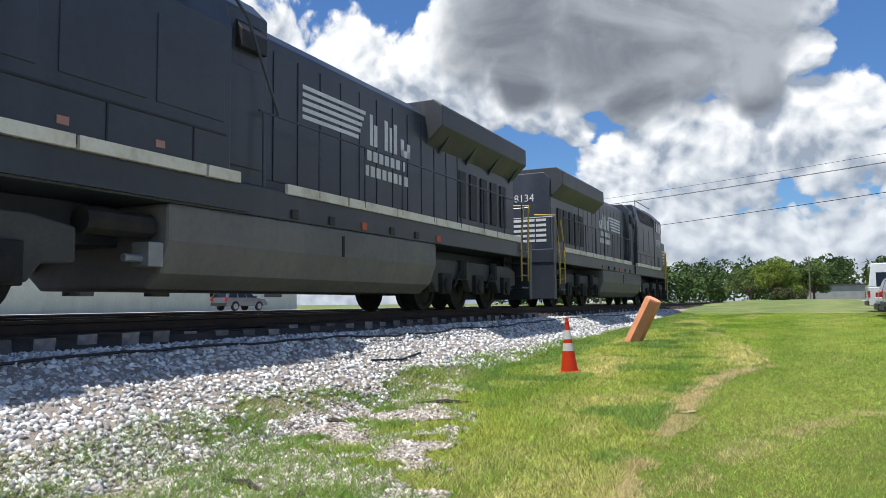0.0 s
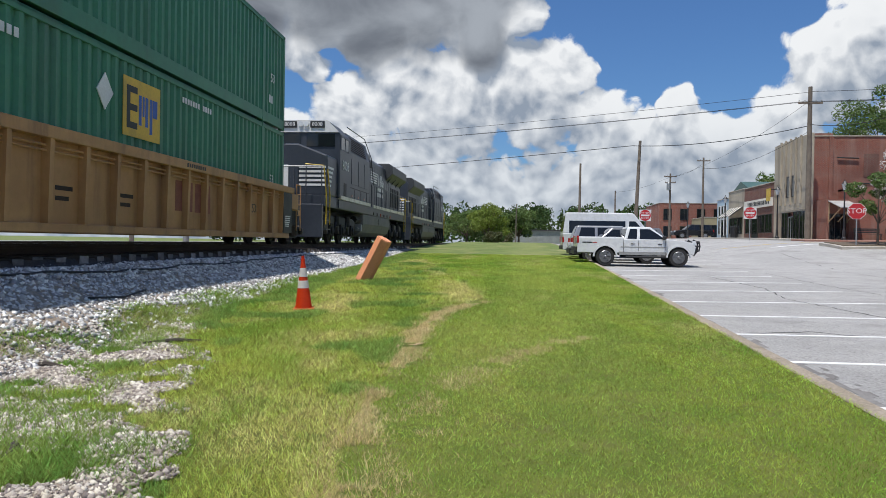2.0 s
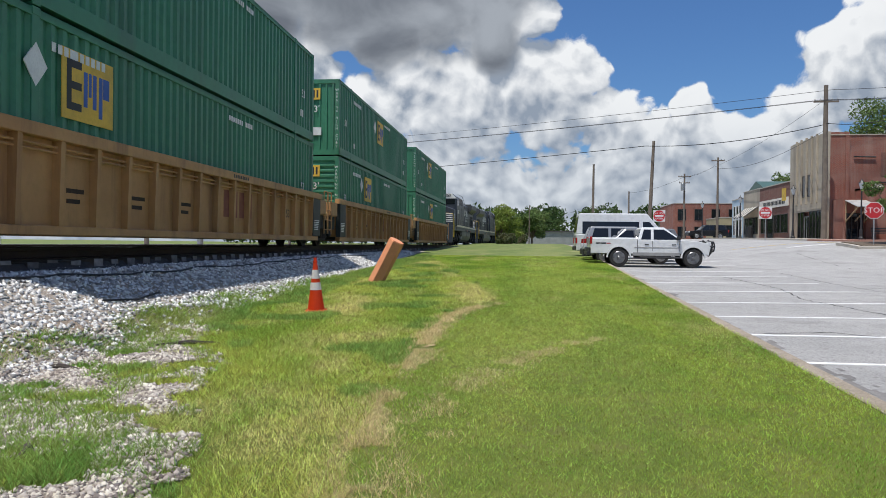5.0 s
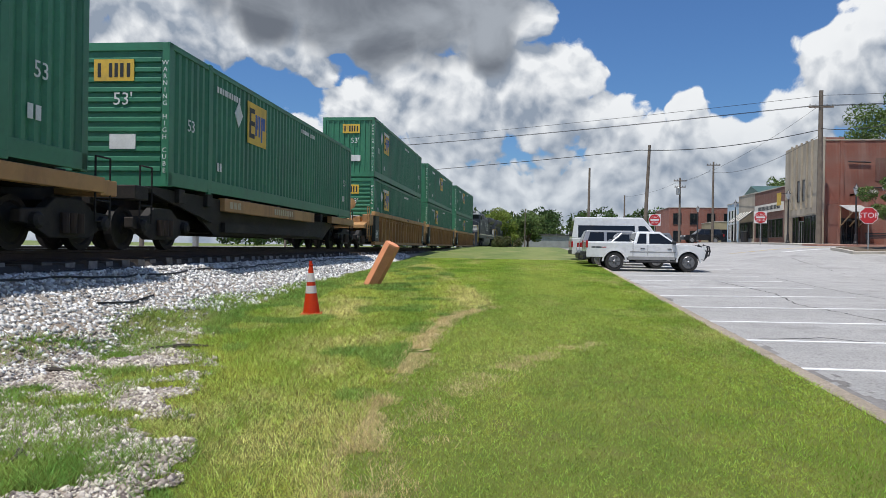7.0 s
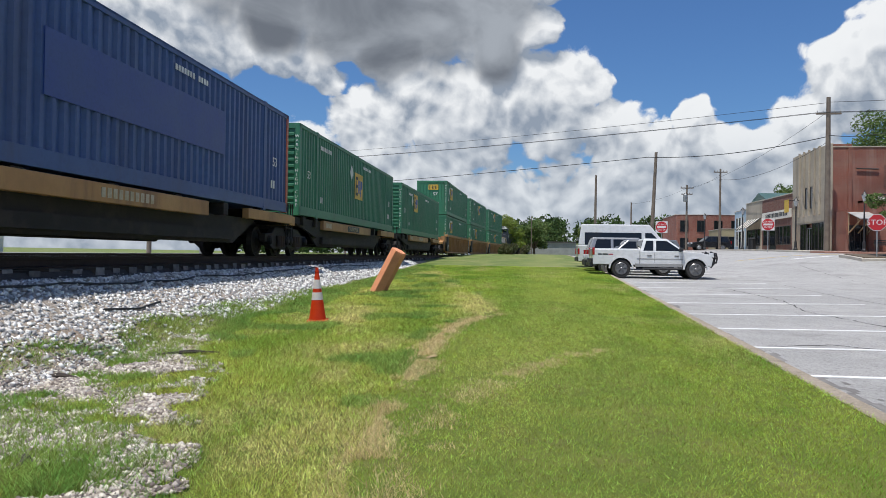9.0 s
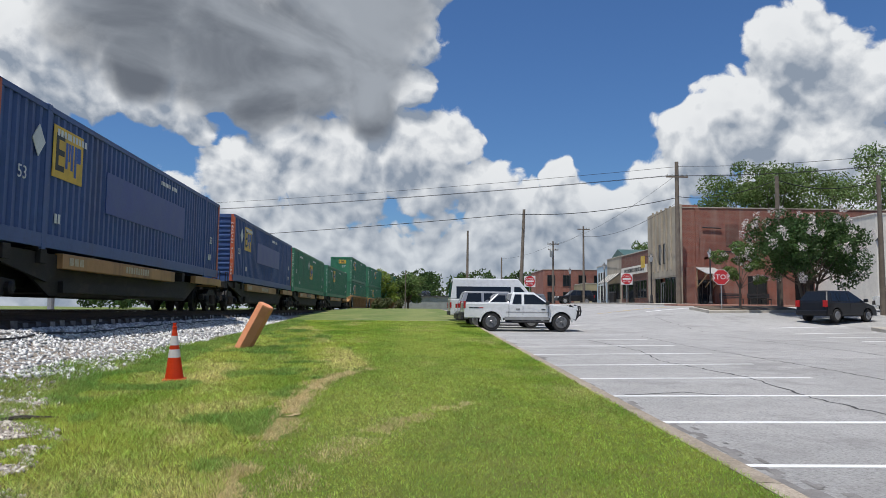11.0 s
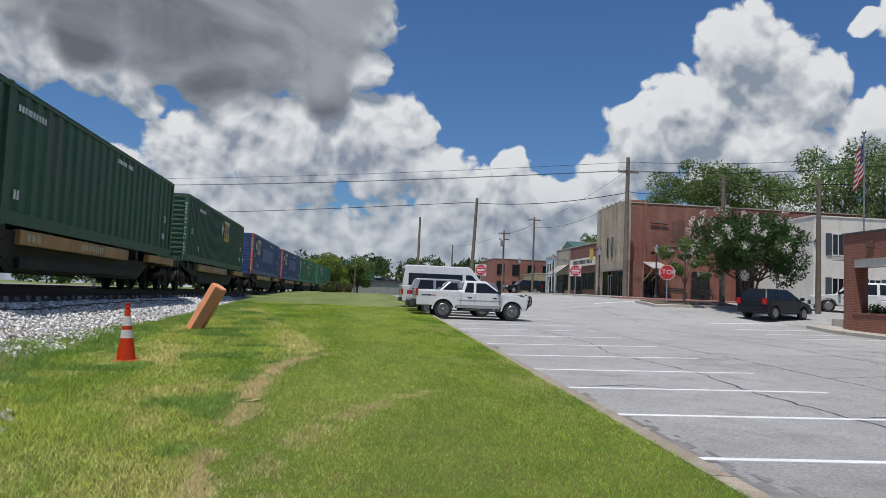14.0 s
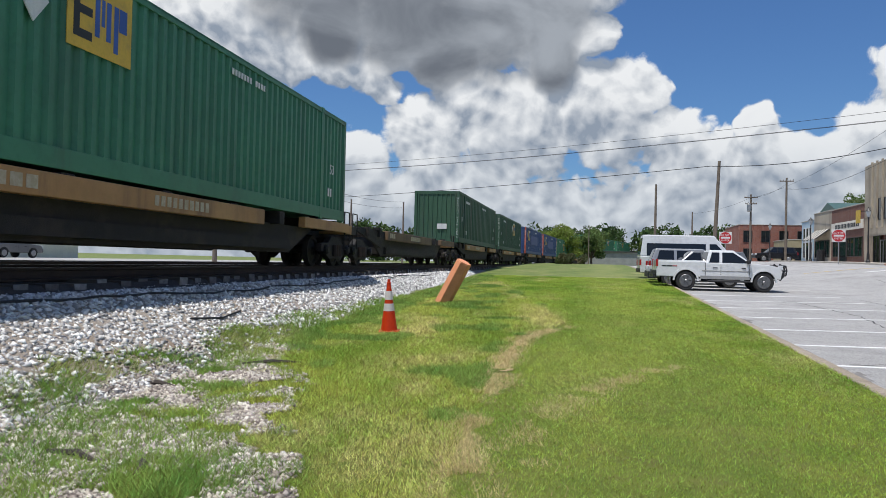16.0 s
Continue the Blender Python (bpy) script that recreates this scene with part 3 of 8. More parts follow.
def build_ground():
    xs = np.concatenate([[-900, -500, -250, -120, -70, -45, -30, -24, -20], np.arange(-17, -5.4, 0.5), np.arange(-5.4, 3.0, 0.2), [3.02, 3.045, 3.4, 4.5], np.arange(6, 60, 3), [80, 120, 250, 500, 900]])
    ys = np.concatenate([[-900, -400, -150, -80, -50, -30, -20, -12], np.arange(-8, 30, 0.4), np.arange(30, 60, 1.2), np.arange(60, 130, 4), [140, 160, 200, 260, 350, 500, 900]])
    X, Y = np.meshgrid(xs, ys)
    Z = ground_z(X, Y)
    rr = np.random.RandomState(3)
    near = (X < 2.9) & (X > -7) & (Y < 60)
    Z = Z + np.where(near, rr.uniform(-0.004, 0.004, X.shape), 0)
    n = len(xs)
    idx = np.arange(len(xs) * len(ys)).reshape(len(ys), n)
    f = np.stack([idx[:-1, :-1], idx[:-1, 1:], idx[1:, 1:], idx[1:, :-1]], -1).reshape(-1, 4)
    ob = part("ground", raw_mesh("ground", np.stack([X, Y, Z], -1).reshape(-1, 3), f, grass_green), None, smooth=True)
    tagged(ob, "mown green lawn with dry yellow patches reaching the horizon", "lawn", kind="structure")


build_ground()


def sheet(name, xs, ys, fz, material, label, category):
    X, Y = np.meshgrid(np.asarray(xs, dtype=float), np.asarray(ys, dtype=float))
    Z = fz(X, Y)
    n = len(xs)
    idx = np.arange(X.size).reshape(X.shape)
    f = np.stack([idx[:-1, :-1], idx[:-1, 1:], idx[1:, 1:], idx[1:, :-1]], -1).reshape(-1, 4)
    return tagged(part(name, raw_mesh(name, np.stack([X, Y, Z], -1).reshape(-1, 3), f, material), None, smooth=True), label, category, kind="structure")


sheet("road", np.concatenate([[3.0, 3.5], np.arange(5, 60, 1.5), [80, 120]]), np.concatenate([np.arange(-60, 0, 6), np.arange(0, 70, 1.5), np.arange(70, 150, 5)]), lot_z, asphalt, "bleached grey asphalt parking lot and street with cracks", "parking lot")

# ---------------------------------------------------------------- railway
def loft(name, prof, ys, material, label, category, fx=track_x):
    """A strip along the line: prof holds (offset from the track's middle, height or None for the lawn)."""
    v = []
    for y in ys:
        for d, z in prof:
            x = float(fx(y)) + d
            zz = float(bank_z(x, y)) if z is None else z
            v.append((x, y, zz))
    n = len(prof)
    f = [(j * n + i, j * n + i + 1, (j + 1) * n + i + 1, (j + 1) * n + i) for j in range(len(ys) - 1) for i in range(n - 1)]
    ob = part(name, raw_mesh(name, v, f, material), None, smooth=False)
    return tagged(ob, label, category, kind="structure") if label else ob


near_ys = np.concatenate([np.arange(-150, -10, 10), np.arange(-10, 60, 1.0), np.arange(60, 270, 5)])
loft("ballast_bed", [(-22, -0.55), (-9.5, -0.52), (-6.2, BED_Z), (0, BED_Z)] + [(d, None) for d in np.arange(1.38, 5.6, 0.4)], near_ys, gravel_bed, "grey crushed stone ballast sloping down from the track", "ballast")

# Inner bed: oily stone, with the train's shade also put into its dark colour.
loft("track_bed", [(-6.0, -0.40), (-5.9, -0.375), (1.30, -0.375), (1.42, -0.50)], near_ys, surf("oily_shaded_bed", (0.040, 0.034, 0.030), (0.062, 0.052, 0.045), 2.5, 0.95, bump=1.0, bscale=30), "oil-stained stone bed under the rails, toned dark for the train's shade", "track bed")

RAILPROF = [(-0.075, 0.0), (0.075, 0.0), (0.075, 0.02), (0.012, 0.04), (0.012, 0.13), (0.036, 0.14), (0.036, 0.176), (-0.036, 0.176), (-0.036, 0.14), (-0.012, 0.13), (-0.012, 0.04), (-0.075, 0.02)]


def railway(offset, name, label):
    tr = thing(name, pose(0, 0, 0), label, "railway track", kind="structure")
    ys = np.concatenate([np.arange(-150, -20, 10), np.arange(-20, 120, 2), np.arange(120, 270, 5)])
    for side in (-0.752, 0.752):
        me, head = Mesh(), Mesh()
        for a, b in zip(ys, ys[1:]):
            pa, pb = float(track_x(a)) + offset + side, float(track_x(b)) + offset + side
            n = len(RAILPROF)
            v = [(pa + u, a, RAIL_Z - 0.18 + w) for u, w in RAILPROF] + [(pb + u, b, RAIL_Z - 0.18 + w) for u, w in RAILPROF]
            me.add(v, [(i, (i + 1) % n, n + (i + 1) % n, n + i) for i in range(n)])
            head.add([(pa - 0.03, a, RAIL_Z), (pa + 0.03, a, RAIL_Z), (pb + 0.03, b, RAIL_Z), (pb - 0.03, b, RAIL_Z)], [(0, 1, 2, 3)])
        r = part("rail", me, rail_side, tr)
        part("rail_head", head, rail_top, r, "bright polished running surface")
    return tr


near_track = railway(0.0, "railway_track", "rusty steel rails on dark timber ties in ballast")
far_track = railway(-4.6, "railway_track", "second line of steel rails behind the train")


tie_end = surf("weathered_tie_end", (0.24, 0.225, 0.21), (0.13, 0.12, 0.11), 7.0, 0.95, bump=0.5, bscale=60, obrand=0.9)


def build_ties():
    rr = random.Random(5)
    shapes = []
    for k in range(6):
        me = Mesh().box(-1.3 - rr.uniform(0, 0.07), 1.3 + rr.uniform(0, 0.07), -0.115, 0.115, -0.20, 0.0)
        me.v = [(x + rr.uniform(-0.015, 0.015), y + rr.uniform(-0.012, 0.012), z + rr.uniform(-0.01, 0.006)) for x, y, z in me.v]
        d = bpy.data.meshes.new("tie")
        d.from_pydata(me.v, [], me.f)
        d.materials.append(tie_m)
        d.materials.append(tie_end)
        for f in d.polygons:
            if abs(f.normal.x) > 0.8:
                f.material_index = 1
        shapes.append(d)
    y, far = -3.0, Mesh()
    count = 0
    while y < 250:
        x = float(track_x(y))
        if y < 75 and count < 150:
            ob = new("tie", shapes[rr.randrange(6)])
            ob.parent = near_track
            ob.matrix_basis = pose(x + rr.uniform(-0.06, 0.06), y, RAIL_Z - 0.175, rr.uniform(-1, 1), rr.uniform(-1, 1), rr.uniform(-2, 2) + 1.5)
            count += 1
        else:
            far.box(x - 1.3, x + 1.3, y - 0.115, y + 0.115, RAIL_Z - 0.36, RAIL_Z - 0.18)
        far.box(x - 4.6 - 1.3, x - 4.6 + 1.3, y - 0.115, y + 0.115, RAIL_Z - 0.36, RAIL_Z - 0.18)
        y += 0.52
    tagged(part("tie", far, tie_m, far_track), kind="stuff")


# ---------------------------------------------------------------- the train
V7, ACC = 13.587, -0.02968


def train_y(y7, t):
    return y7 + V7 * (t - 7) + 0.5 * ACC * (t - 7) ** 2


def on_track(y):
    e = 4.0
    x0, x1 = float(track_x(y - e)), float(track_x(y + e))
    return pose(float(track_x(y)) * 0.5 + (x0 + x1) * 0.25, y, RAIL_Z, 0, 0, -math.degrees(math.atan2(x1 - x0, 2 * e)))


MOVING, WHEELS = [], []


def rolling(name, y7, label, category, group=""):
    ob = thing(name, on_track(train_y(y7, 0)), label, category, group)
    MOVING.append((ob, y7))
    return ob


def corrugated(me, x, y0, y1, z0, z1, pitch, depth, out):
    """A ribbed steel wall in the plane x, ribs upright; out is +1 or -1."""
    y, pts = y0, []
    while y < y1 - pitch * 0.5:
        pts += [(x, y), (x, y + pitch * 0.34), (x - out * depth, y + pitch * 0.5), (x - out * depth, y + pitch * 0.84)]
        y += pitch
    pts += [(x, y1)]
    v = [(a, b, z0) for a, b in pts] + [(a, b, z1) for a, b in pts]
    n = len(pts)
    me.add(v, [(i, i + 1, n + i + 1, n + i) for i in range(n - 1)])


def rows_of_marks(me, x, y, z, w, h, n, gap, out=1):
    for i in range(n):
        me.box(x, x + 0.006 * out, y + i * (w + gap), y + i * (w + gap) + w, z, z + h)


def container(y7, z0, paint, old=False, red=False, group="containers on the train", emblem=0.0, ribs_end=True, panel=False, label=None, ez=1.5):
    """A 53 foot high-cube box: posts at the corners and at 40 feet, rails, ribbed sides, doors or ribbed end."""
    c = rolling("shipping_container", y7, label or "green ribbed steel shipping container with white marks and a yellow panel", "container", group)
    L, W, H = 8.075, 1.30, 2.90
    z1 = z0 + H
    posts40 = (-6.10, 6.10)
    for out in (-1, 1):
        for a, b in ((-L + 0.17, -6.19), (-6.01, 6.01), (6.19, L - 0.17)):
            side = Mesh()
            corrugated(side, out * (W - 0.02), a, b, z0 + 0.30, z1 - 0.10, 0.285 if not old else 0.62, 0.06, out)
            part("ribbed_side", side, paint, c)
    fr = Mesh()
    for out in (-1, 1):
        fr.box(out * W - 0.05, out * W + 0.05 * 0, -L, L, z1 - 0.12, z1) if out > 0 else fr.box(-W, -W + 0.05, -L, L, z1 - 0.12, z1)
        fr.box(W - 0.06, W, -L, L, z0 + 0.02, z0 + 0.30) if out > 0 else fr.box(-W, -W + 0.06, -L, L, z0 + 0.02, z0 + 0.30)
    fr.box(-W, W, -L + 0.02, L - 0.02, z1 - 0.05, z1 - 0.005)
    fr.box(-W + 0.05, W - 0.05, -L + 0.1, L - 0.1, z0 + 0.06, z0 + 0.16)
    part("frame_rail", fr, paint, c, bevel=0.008)
    for yy in posts40:
        for out in (-1, 1):
            p = Mesh().box(min(out * (W + 0.004), out * (W - 0.09)), max(out * (W + 0.004), out * (W - 0.09)), yy - 0.09, yy + 0.09, z0, z1 + 0.012)
            part("post", p, paint, c, bevel=0.01)
    for yy in (-L, L):
        for out in (-1, 1):
            ya, yb = (yy, yy + 0.17) if yy < 0 else (yy - 0.17, yy)
            p = Mesh().box(min(out * W, out * (W - 0.16)), max(out * W, out * (W - 0.16)), ya, yb, z0, z1)
            part("corner_post", p, cont_red if red and (yy < 0 or out > 0) else paint, c, bevel=0.012)
    # corner castings at the forty foot and end posts
    for yy in posts40:
        k = Mesh()
        for out in (-1, 1):
            k.box(min(out * (W + 0.012), out * (W - 0.15)), max(out * (W + 0.012), out * (W - 0.15)), yy - 0.09, yy + 0.09, z1 - 0.10, z1 + 0.02)
            k.box(min(out * (W + 0.012), out * (W - 0.15)), max(out * (W + 0.012), out * (W - 0.15)), yy - 0.09, yy + 0.09, z0 - 0.02, z0 + 0.10)
        part("corner_casting", k, paint, c, bevel=0.01)
    end = Mesh().box(-W + 0.1, W - 0.1, -L + 0.05, -L + 0.09, z0 + 0.1, z1 - 0.1)
    if ribs_end:
        n = 12
        for i in range(n):
            zz = z0 + 0.35 + i * (H - 0.7) / (n - 1)
            part("end_rib", Mesh().box(-W + 0.18, W - 0.18, -L + 0.012, -L + 0.055, zz - 0.05, zz + 0.05), paint, c, bevel=0.015)
    else:
        for i in range(9):
            xx = -W + 0.25 + i * (2 * W - 0.5) / 8
            part("end_rib", Mesh().box(xx - 0.035, xx + 0.035, -L + 0.012, -L + 0.055, z0 + 0.21, z1 - 0.17), paint, c, bevel=0.01)
    end.box(-W + 0.1, W - 0.1, -L + 0.01, -L + 0.12, z1 - 0.16, z1 - 0.001)
    end.box(-W + 0.1, W - 0.1, -L + 0.01, -L + 0.12, z0 + 0.001, z0 + 0.2)
    part("end_wall", end, paint, c)
    door = Mesh().box(-W + 0.1, W - 0.1, L - 0.07, L - 0.03, z0 + 0.1, z1 - 0.1)
    for xx in (-0.75, -0.3, 0.3, 0.75):
        door.tube((xx, L - 0.02, z0 + 0.12), (xx, L - 0.02, z1 - 0.12), 0.02, n=6)
    part("door", door, paint, c)
    # lettering and marks on the long side and on the end
    mk = Mesh()
    for yy in (-L + 0.9, L - 1.3):
        text_mesh("number_marking", "53", 0.36, sign_white, c, Matrix.Translation((W + 0.006, yy + 0.1, z0 + 1.35)) @ pose(0, 0, 0, 90, 0, 90))
    rows_of_marks(mk, W + 0.004, -6.0 + 0.25, z1 - 0.52, 0.10, 0.14, 4, 0.05)
    rows_of_marks(mk, W + 0.004, -6.0 + 0.8, z1 - 0.52, 0.10, 0.14, 6, 0.05)
    rows_of_marks(mk, W + 0.004, 0.9, z1 - 0.42, 0.085, 0.12, 7, 0.045)
    rows_of_marks(mk, W + 0.004, 1.95, z1 - 0.42, 0.085, 0.12, 4, 0.045)
    rows_of_marks(mk, W + 0.004, L - 1.5, z0 + 0.62, 0.12, 0.22, 2, 0.06)
    rows_of_marks(mk, W + 0.004, -5.7, z0 + 0.55, 0.10, 0.2, 2, 0.05)
    tagged(part("lettering", mk, sign_white, c, "small white painted lettering bars"), kind="stuff")
    if emblem is not None:
        ey = emblem
        pn = Mesh().box(W - 0.01, W + 0.004, ey, ey + 1.40, z0 + ez - 0.05, z0 + ez + 1.03)
        pnl = part("yellow_panel", pn, cont_yellow, c, "yellow square panel")
        lm = Mesh()
        lm.box(W, W + 0.008, ey + 0.12, ey + 0.24, z0 + ez + 0.10, z0 + ez + 0.88)
        for zz in (0.10, 0.43, 0.76):
            lm.box(W, W + 0.008, ey + 0.24, ey + 0.50, z0 + ez + zz, z0 + ez + zz + 0.12)
        part("emblem_block", lm, logo_dark, pnl, "dark block of the emblem")
        for a, b, za in ((0.56, 0.10, 0.20), (0.70, 0.07, 0.38), (0.81, 0.10, 0.20), (0.98, 0.10, 0.08), (1.10, 0.18, 0.42)):
            part("emblem_bar", Mesh().box(W, W + 0.008, ey + a, ey + a + b, z0 + ez + za, z0 + ez + 0.76), logo_blue, pnl, "blue bar of the emblem")
        dm = Mesh().prism([(ey - 0.86, z0 + 2.1), (ey - 0.60, z0 + 1.78), (ey - 0.34, z0 + 2.1), (ey - 0.60, z0 + 2.42)], W - 0.01, W + 0.006)
        part("diamond_sign", dm, sign_white, c, "blank white diamond placard holder")
        # emblem, warning and weight plate on the end
        e2 = Mesh().box(-0.30, 0.55, -L - 0.008, -L + 0.02, z1 - 0.78, z1 - 0.34)
        ep = part("end_panel", e2, cont_yellow, c, "small yellow emblem panel")
        for a in (-0.22, 0.02, 0.14, 0.26, 0.40):
            part("emblem_bar", Mesh().box(a, a + 0.07, -L - 0.012, -L, z1 - 0.70, z1 - 0.42), logo_dark, ep)
    wp = Mesh().box(0.05, 0.60, -L - 0.008, -L + 0.02, z0 + 0.75, z0 + 1.05)
    part("weight_plate", wp, sign_white, c, "white weight plate")
    text_mesh("warning_letters", "\n".join("WARNING HIGH CUBE"), 0.135, sign_white, c, Matrix.Translation((W - 0.09, -L - 0.004, z1 - 1.50)) @ pose(0, 0, 0, 90, 0, 0), "upright row of white warning letters", 0.003)
    if paint is cont_green:
        text_mesh("size_marking", "53'", 0.36, sign_white, c, Matrix.Translation((0.32, -L - 0.004, z1 - 1.15)) @ pose(0, 0, 0, 90, 0, 0), "white size marking", 0.003)
    if panel:
        part("repainted_panel", Mesh().box(W - 0.02, W + 0.0035, -3.1, 3.4, z0 + 1.1, z0 + 2.1), cont_blue_patch, c, "brighter blue repainted band")
    return c


def wheelset(parent, y, r=0.42, x=0.76):
    w = part("wheelset", Mesh().tube((-x, 0, 0), (x, 0, 0), 0.075, n=8), dark_steel, parent, place=Matrix.Translation((0, y, r)))
    for sx in (-1, 1):
        part("wheel", Mesh().lathe((sx * 0.70, 0, 0), [(0.06, -0.07), (r * 0.72, -0.03), (r * 0.8, -0.06), (r + 0.02, -0.075 if sx > 0 else 0.0), (r, 0.06), (r * 0.8, 0.06), (r * 0.72, 0.02), (0.13, 0.05), (0.10, 0.10)] if sx > 0 else [(0.10, -0.10), (0.13, -0.05), (r * 0.72, -0.02), (r * 0.8, -0.06), (r, -0.06), (r + 0.02, 0.075), (r * 0.8, 0.06), (r * 0.72, 0.03), (0.06, 0.07)], 22, "X"), dark_steel, w)
    WHEELS.append((w, y, r, parent))
    return w


def bogie(parent, y, base=1.78, r=0.42):
    """A three-piece freight truck: side frames with spring nests, bolster, two wheelsets."""
    for s in (-1, 1):
        wheelset(parent, y + s * base / 2, r)
    for sx in (-1, 1):
        o = [(-1.18, 0.42), (-1.18, 0.62), (-0.62, 0.66), (-0.36, 0.84), (0.36, 0.84), (0.62, 0.66), (1.18, 0.62), (1.18, 0.42), (0.98, 0.40), (0.5, 0.20), (-0.5, 0.20), (-0.98, 0.40)]
        part("side_frame", Mesh().prism([(y + a, b) for a, b in o], sx * 0.94, sx * 1.12), dark_steel, parent, bevel=0.02)
        sp = Mesh()
        for dy in (-0.2, 0, 0.2):
            sp.tube((sx * 1.16, y + dy, 0.28), (sx * 1.16, y + dy, 0.60), 0.075, n=10)
        part("spring", sp, rail_side, parent)
        for s in (-1, 1):
            part("bearing_cap", Mesh().lathe((sx * 1.12, y + s * base / 2, 0.46), [(0.13, -0.05), (0.13, 0.08), (0.08, 0.12)] if sx > 0 else [(0.08, -0.12), (0.13, -0.08), (0.13, 0.05)], 12, "X"), dark_steel, parent)
    part("bolster", Mesh().box(-1.05, 1.05, y - 0.2, y + 0.2, 0.50, 0.80), dark_steel, parent)


def coupler(parent, y0, y1):
    part("coupler", Mesh().box(-0.11, 0.11, min(y0, y1), max(y0, y1), 0.72, 0.95).box(-0.17, 0.17, y1 - 0.16, y1 + 0.16, 0.66, 1.0), dark_steel, parent, bevel=0.02)


def well_unit(y7, first=False, last=False):
    """One unit of an articulated double-stack car: side sills, ribs, well floor, end platforms."""
    c = rolling("well_car", y7, "weathered ochre articulated double-stack well car with ribbed sides", "rail car", "well car units")
    for sx in (-1, 1):
        sd = Mesh()
        xo, xi = sx * 1.322, sx * 1.304
        sd.box(min(xo, xi), max(xo, xi), -7.9, 7.9, 0.26, 1.66)
        part("side_sheet", sd, ochre, c)
        tr = Mesh().box(min(sx * 1.305, sx * 1.50), max(sx * 1.305, sx * 1.50), -8.6, 8.6, 1.60, 1.79)
        part("top_sill", tr, ochre, c, bevel=0.012)
        part("bottom_sill", Mesh().box(min(sx * 1.25, sx * 1.43), max(sx * 1.25, sx * 1.43), -8.3, 8.3, 0.20, 0.34), ochre, c, bevel=0.012)
        for i in range(17):
            yy = -7.6 + i * 0.95
            part("rib", Mesh().prism([(sx * 1.31, 0.34), (sx * 1.44, 0.34), (sx * 1.475, 1.62), (sx * 1.31, 1.62)] if sx > 0 else [(sx * 1.31, 1.62), (sx * 1.475, 1.62), (sx * 1.44, 0.34), (sx * 1.31, 0.34)], yy - 0.05, yy + 0.05, "Y"), ochre, c)
        pp = Mesh().tube((sx * 1.40, -7.4, 1.50), (sx * 1.40, 7.4, 1.50), 0.02, n=6).tube((sx * 1.40, -7.4, 1.42), (sx * 1.40, 7.4, 1.42), 0.018, n=6)
        part("pipe", pp, ochre, c)
        # black stencilled end panels and white bars of lettering
        for s in (-1, 1):
            bp = part("stencil_panel", Mesh().box(min(sx * 1.30, sx * 1.475), max(sx * 1.30, sx * 1.475), s * 8.0 - 0.42, s * 8.0 + 0.42, 0.36, 1.60), logo_dark, c, "black stencilled data panel", bevel=0.01)
            if sx > 0:
                mk = Mesh()
                for k in range(6):
                    mk.box(1.476, 1.482, s * 8.0 - 0.3, s * 8.0 + 0.1 + 0.03 * k, 0.55 + k * 0.06, 0.58 + k * 0.06)
                tagged(part("lettering", mk, sign_white, bp), kind="stuff")
        if sx > 0:
            mk = Mesh()
            for k in range(3):
                mk.box(1.321, 1.326, -5.4 + k * 1.9, -4.95 + k * 1.9, 0.86, 0.93)
                mk.box(1.321, 1.326, -5.4 + k * 1.9, -5.05 + k * 1.9, 0.70, 0.77)
            tagged(part("lettering", mk, rail_side, c, "dark faded stencil bars"), kind="stuff")
            for k, (ya, yb) in enumerate(((0.58, 0.95), (1.05, 1.42), (1.55, 1.88), (2.02, 2.38))):
                part("painted_mark", Mesh().box(1.320, 1.325, ya, yb, 0.72, 1.36), surf("faded_maroon_paint", (0.20, 0.06, 0.045), (0.27, 0.10, 0.06), 3.0, 0.7), c, "faded maroon mark drawn as a plain bar")
            for k in range(9):
                part("sill_mark", Mesh().box(1.499, 1.503, 0.75 + k * 0.11, 0.82 + k * 0.11, 1.655, 1.735), logo_dark, c)
            text_mesh("size_stencil", "53", 0.34, logo_dark, c, Matrix.Translation((1.326, 5.35, 0.98)) @ pose(0, 0, 0, 90, 0, 90), "dark size stencil", 0.002)
    part("well_floor", Mesh().box(-1.30, 1.30, -8.2, 8.2, 0.26, 0.36), dark_steel, c)
    for s in (-1, 1):
        ep = Mesh().prism([(s * 8.2, 0.34), (s * 8.6, 0.95), (s * 10.0, 0.95), (s * 10.0, 1.12), (s * 8.6, 1.45), (s * 8.2, 1.45)] if s > 0 else [(-8.2, 1.45), (-8.6, 1.45), (-10.0, 1.12), (-10.0, 0.95), (-8.6, 0.95), (-8.2, 0.34)], -1.28, 1.28)
        part("end_platform", ep, ochre, c, bevel=0.015)
        for sx in (-1, 1):
            part("end_skirt", Mesh().box(*sorted((sx * 1.10, sx * 1.30)), s * 9.15 - 0.55, s * 9.15 + 0.55, 0.62, 1.10), dark_steel, c, bevel=0.02)
            br = Mesh().box(min(sx * 1.05, sx * 1.40), max(sx * 1.05, sx * 1.40), s * 9.0 - 0.42, s * 9.0 + 0.42, 1.12, 1.62)
            part("end_bracket", br, ochre, c, bevel=0.02)
            part("end_bracket", Mesh().box(min(sx * 0.55, sx * 0.95), max(sx * 0.55, sx * 0.95), s * 9.2 - 0.3, s * 9.2 + 0.3, 1.1, 1.52), ochre, c, bevel=0.02)
        rl = Mesh()
        for yy in (s * 9.3, s * 9.75):
            rl.path([(1.36, yy, 0.45), (1.36, yy, 1.95)], 0.022)
        for zz in (0.6, 0.95, 1.3, 1.65, 1.95):
            rl.tube((1.36, s * 9.3, zz), (1.36, s * 9.75, zz), 0.018, n=6)
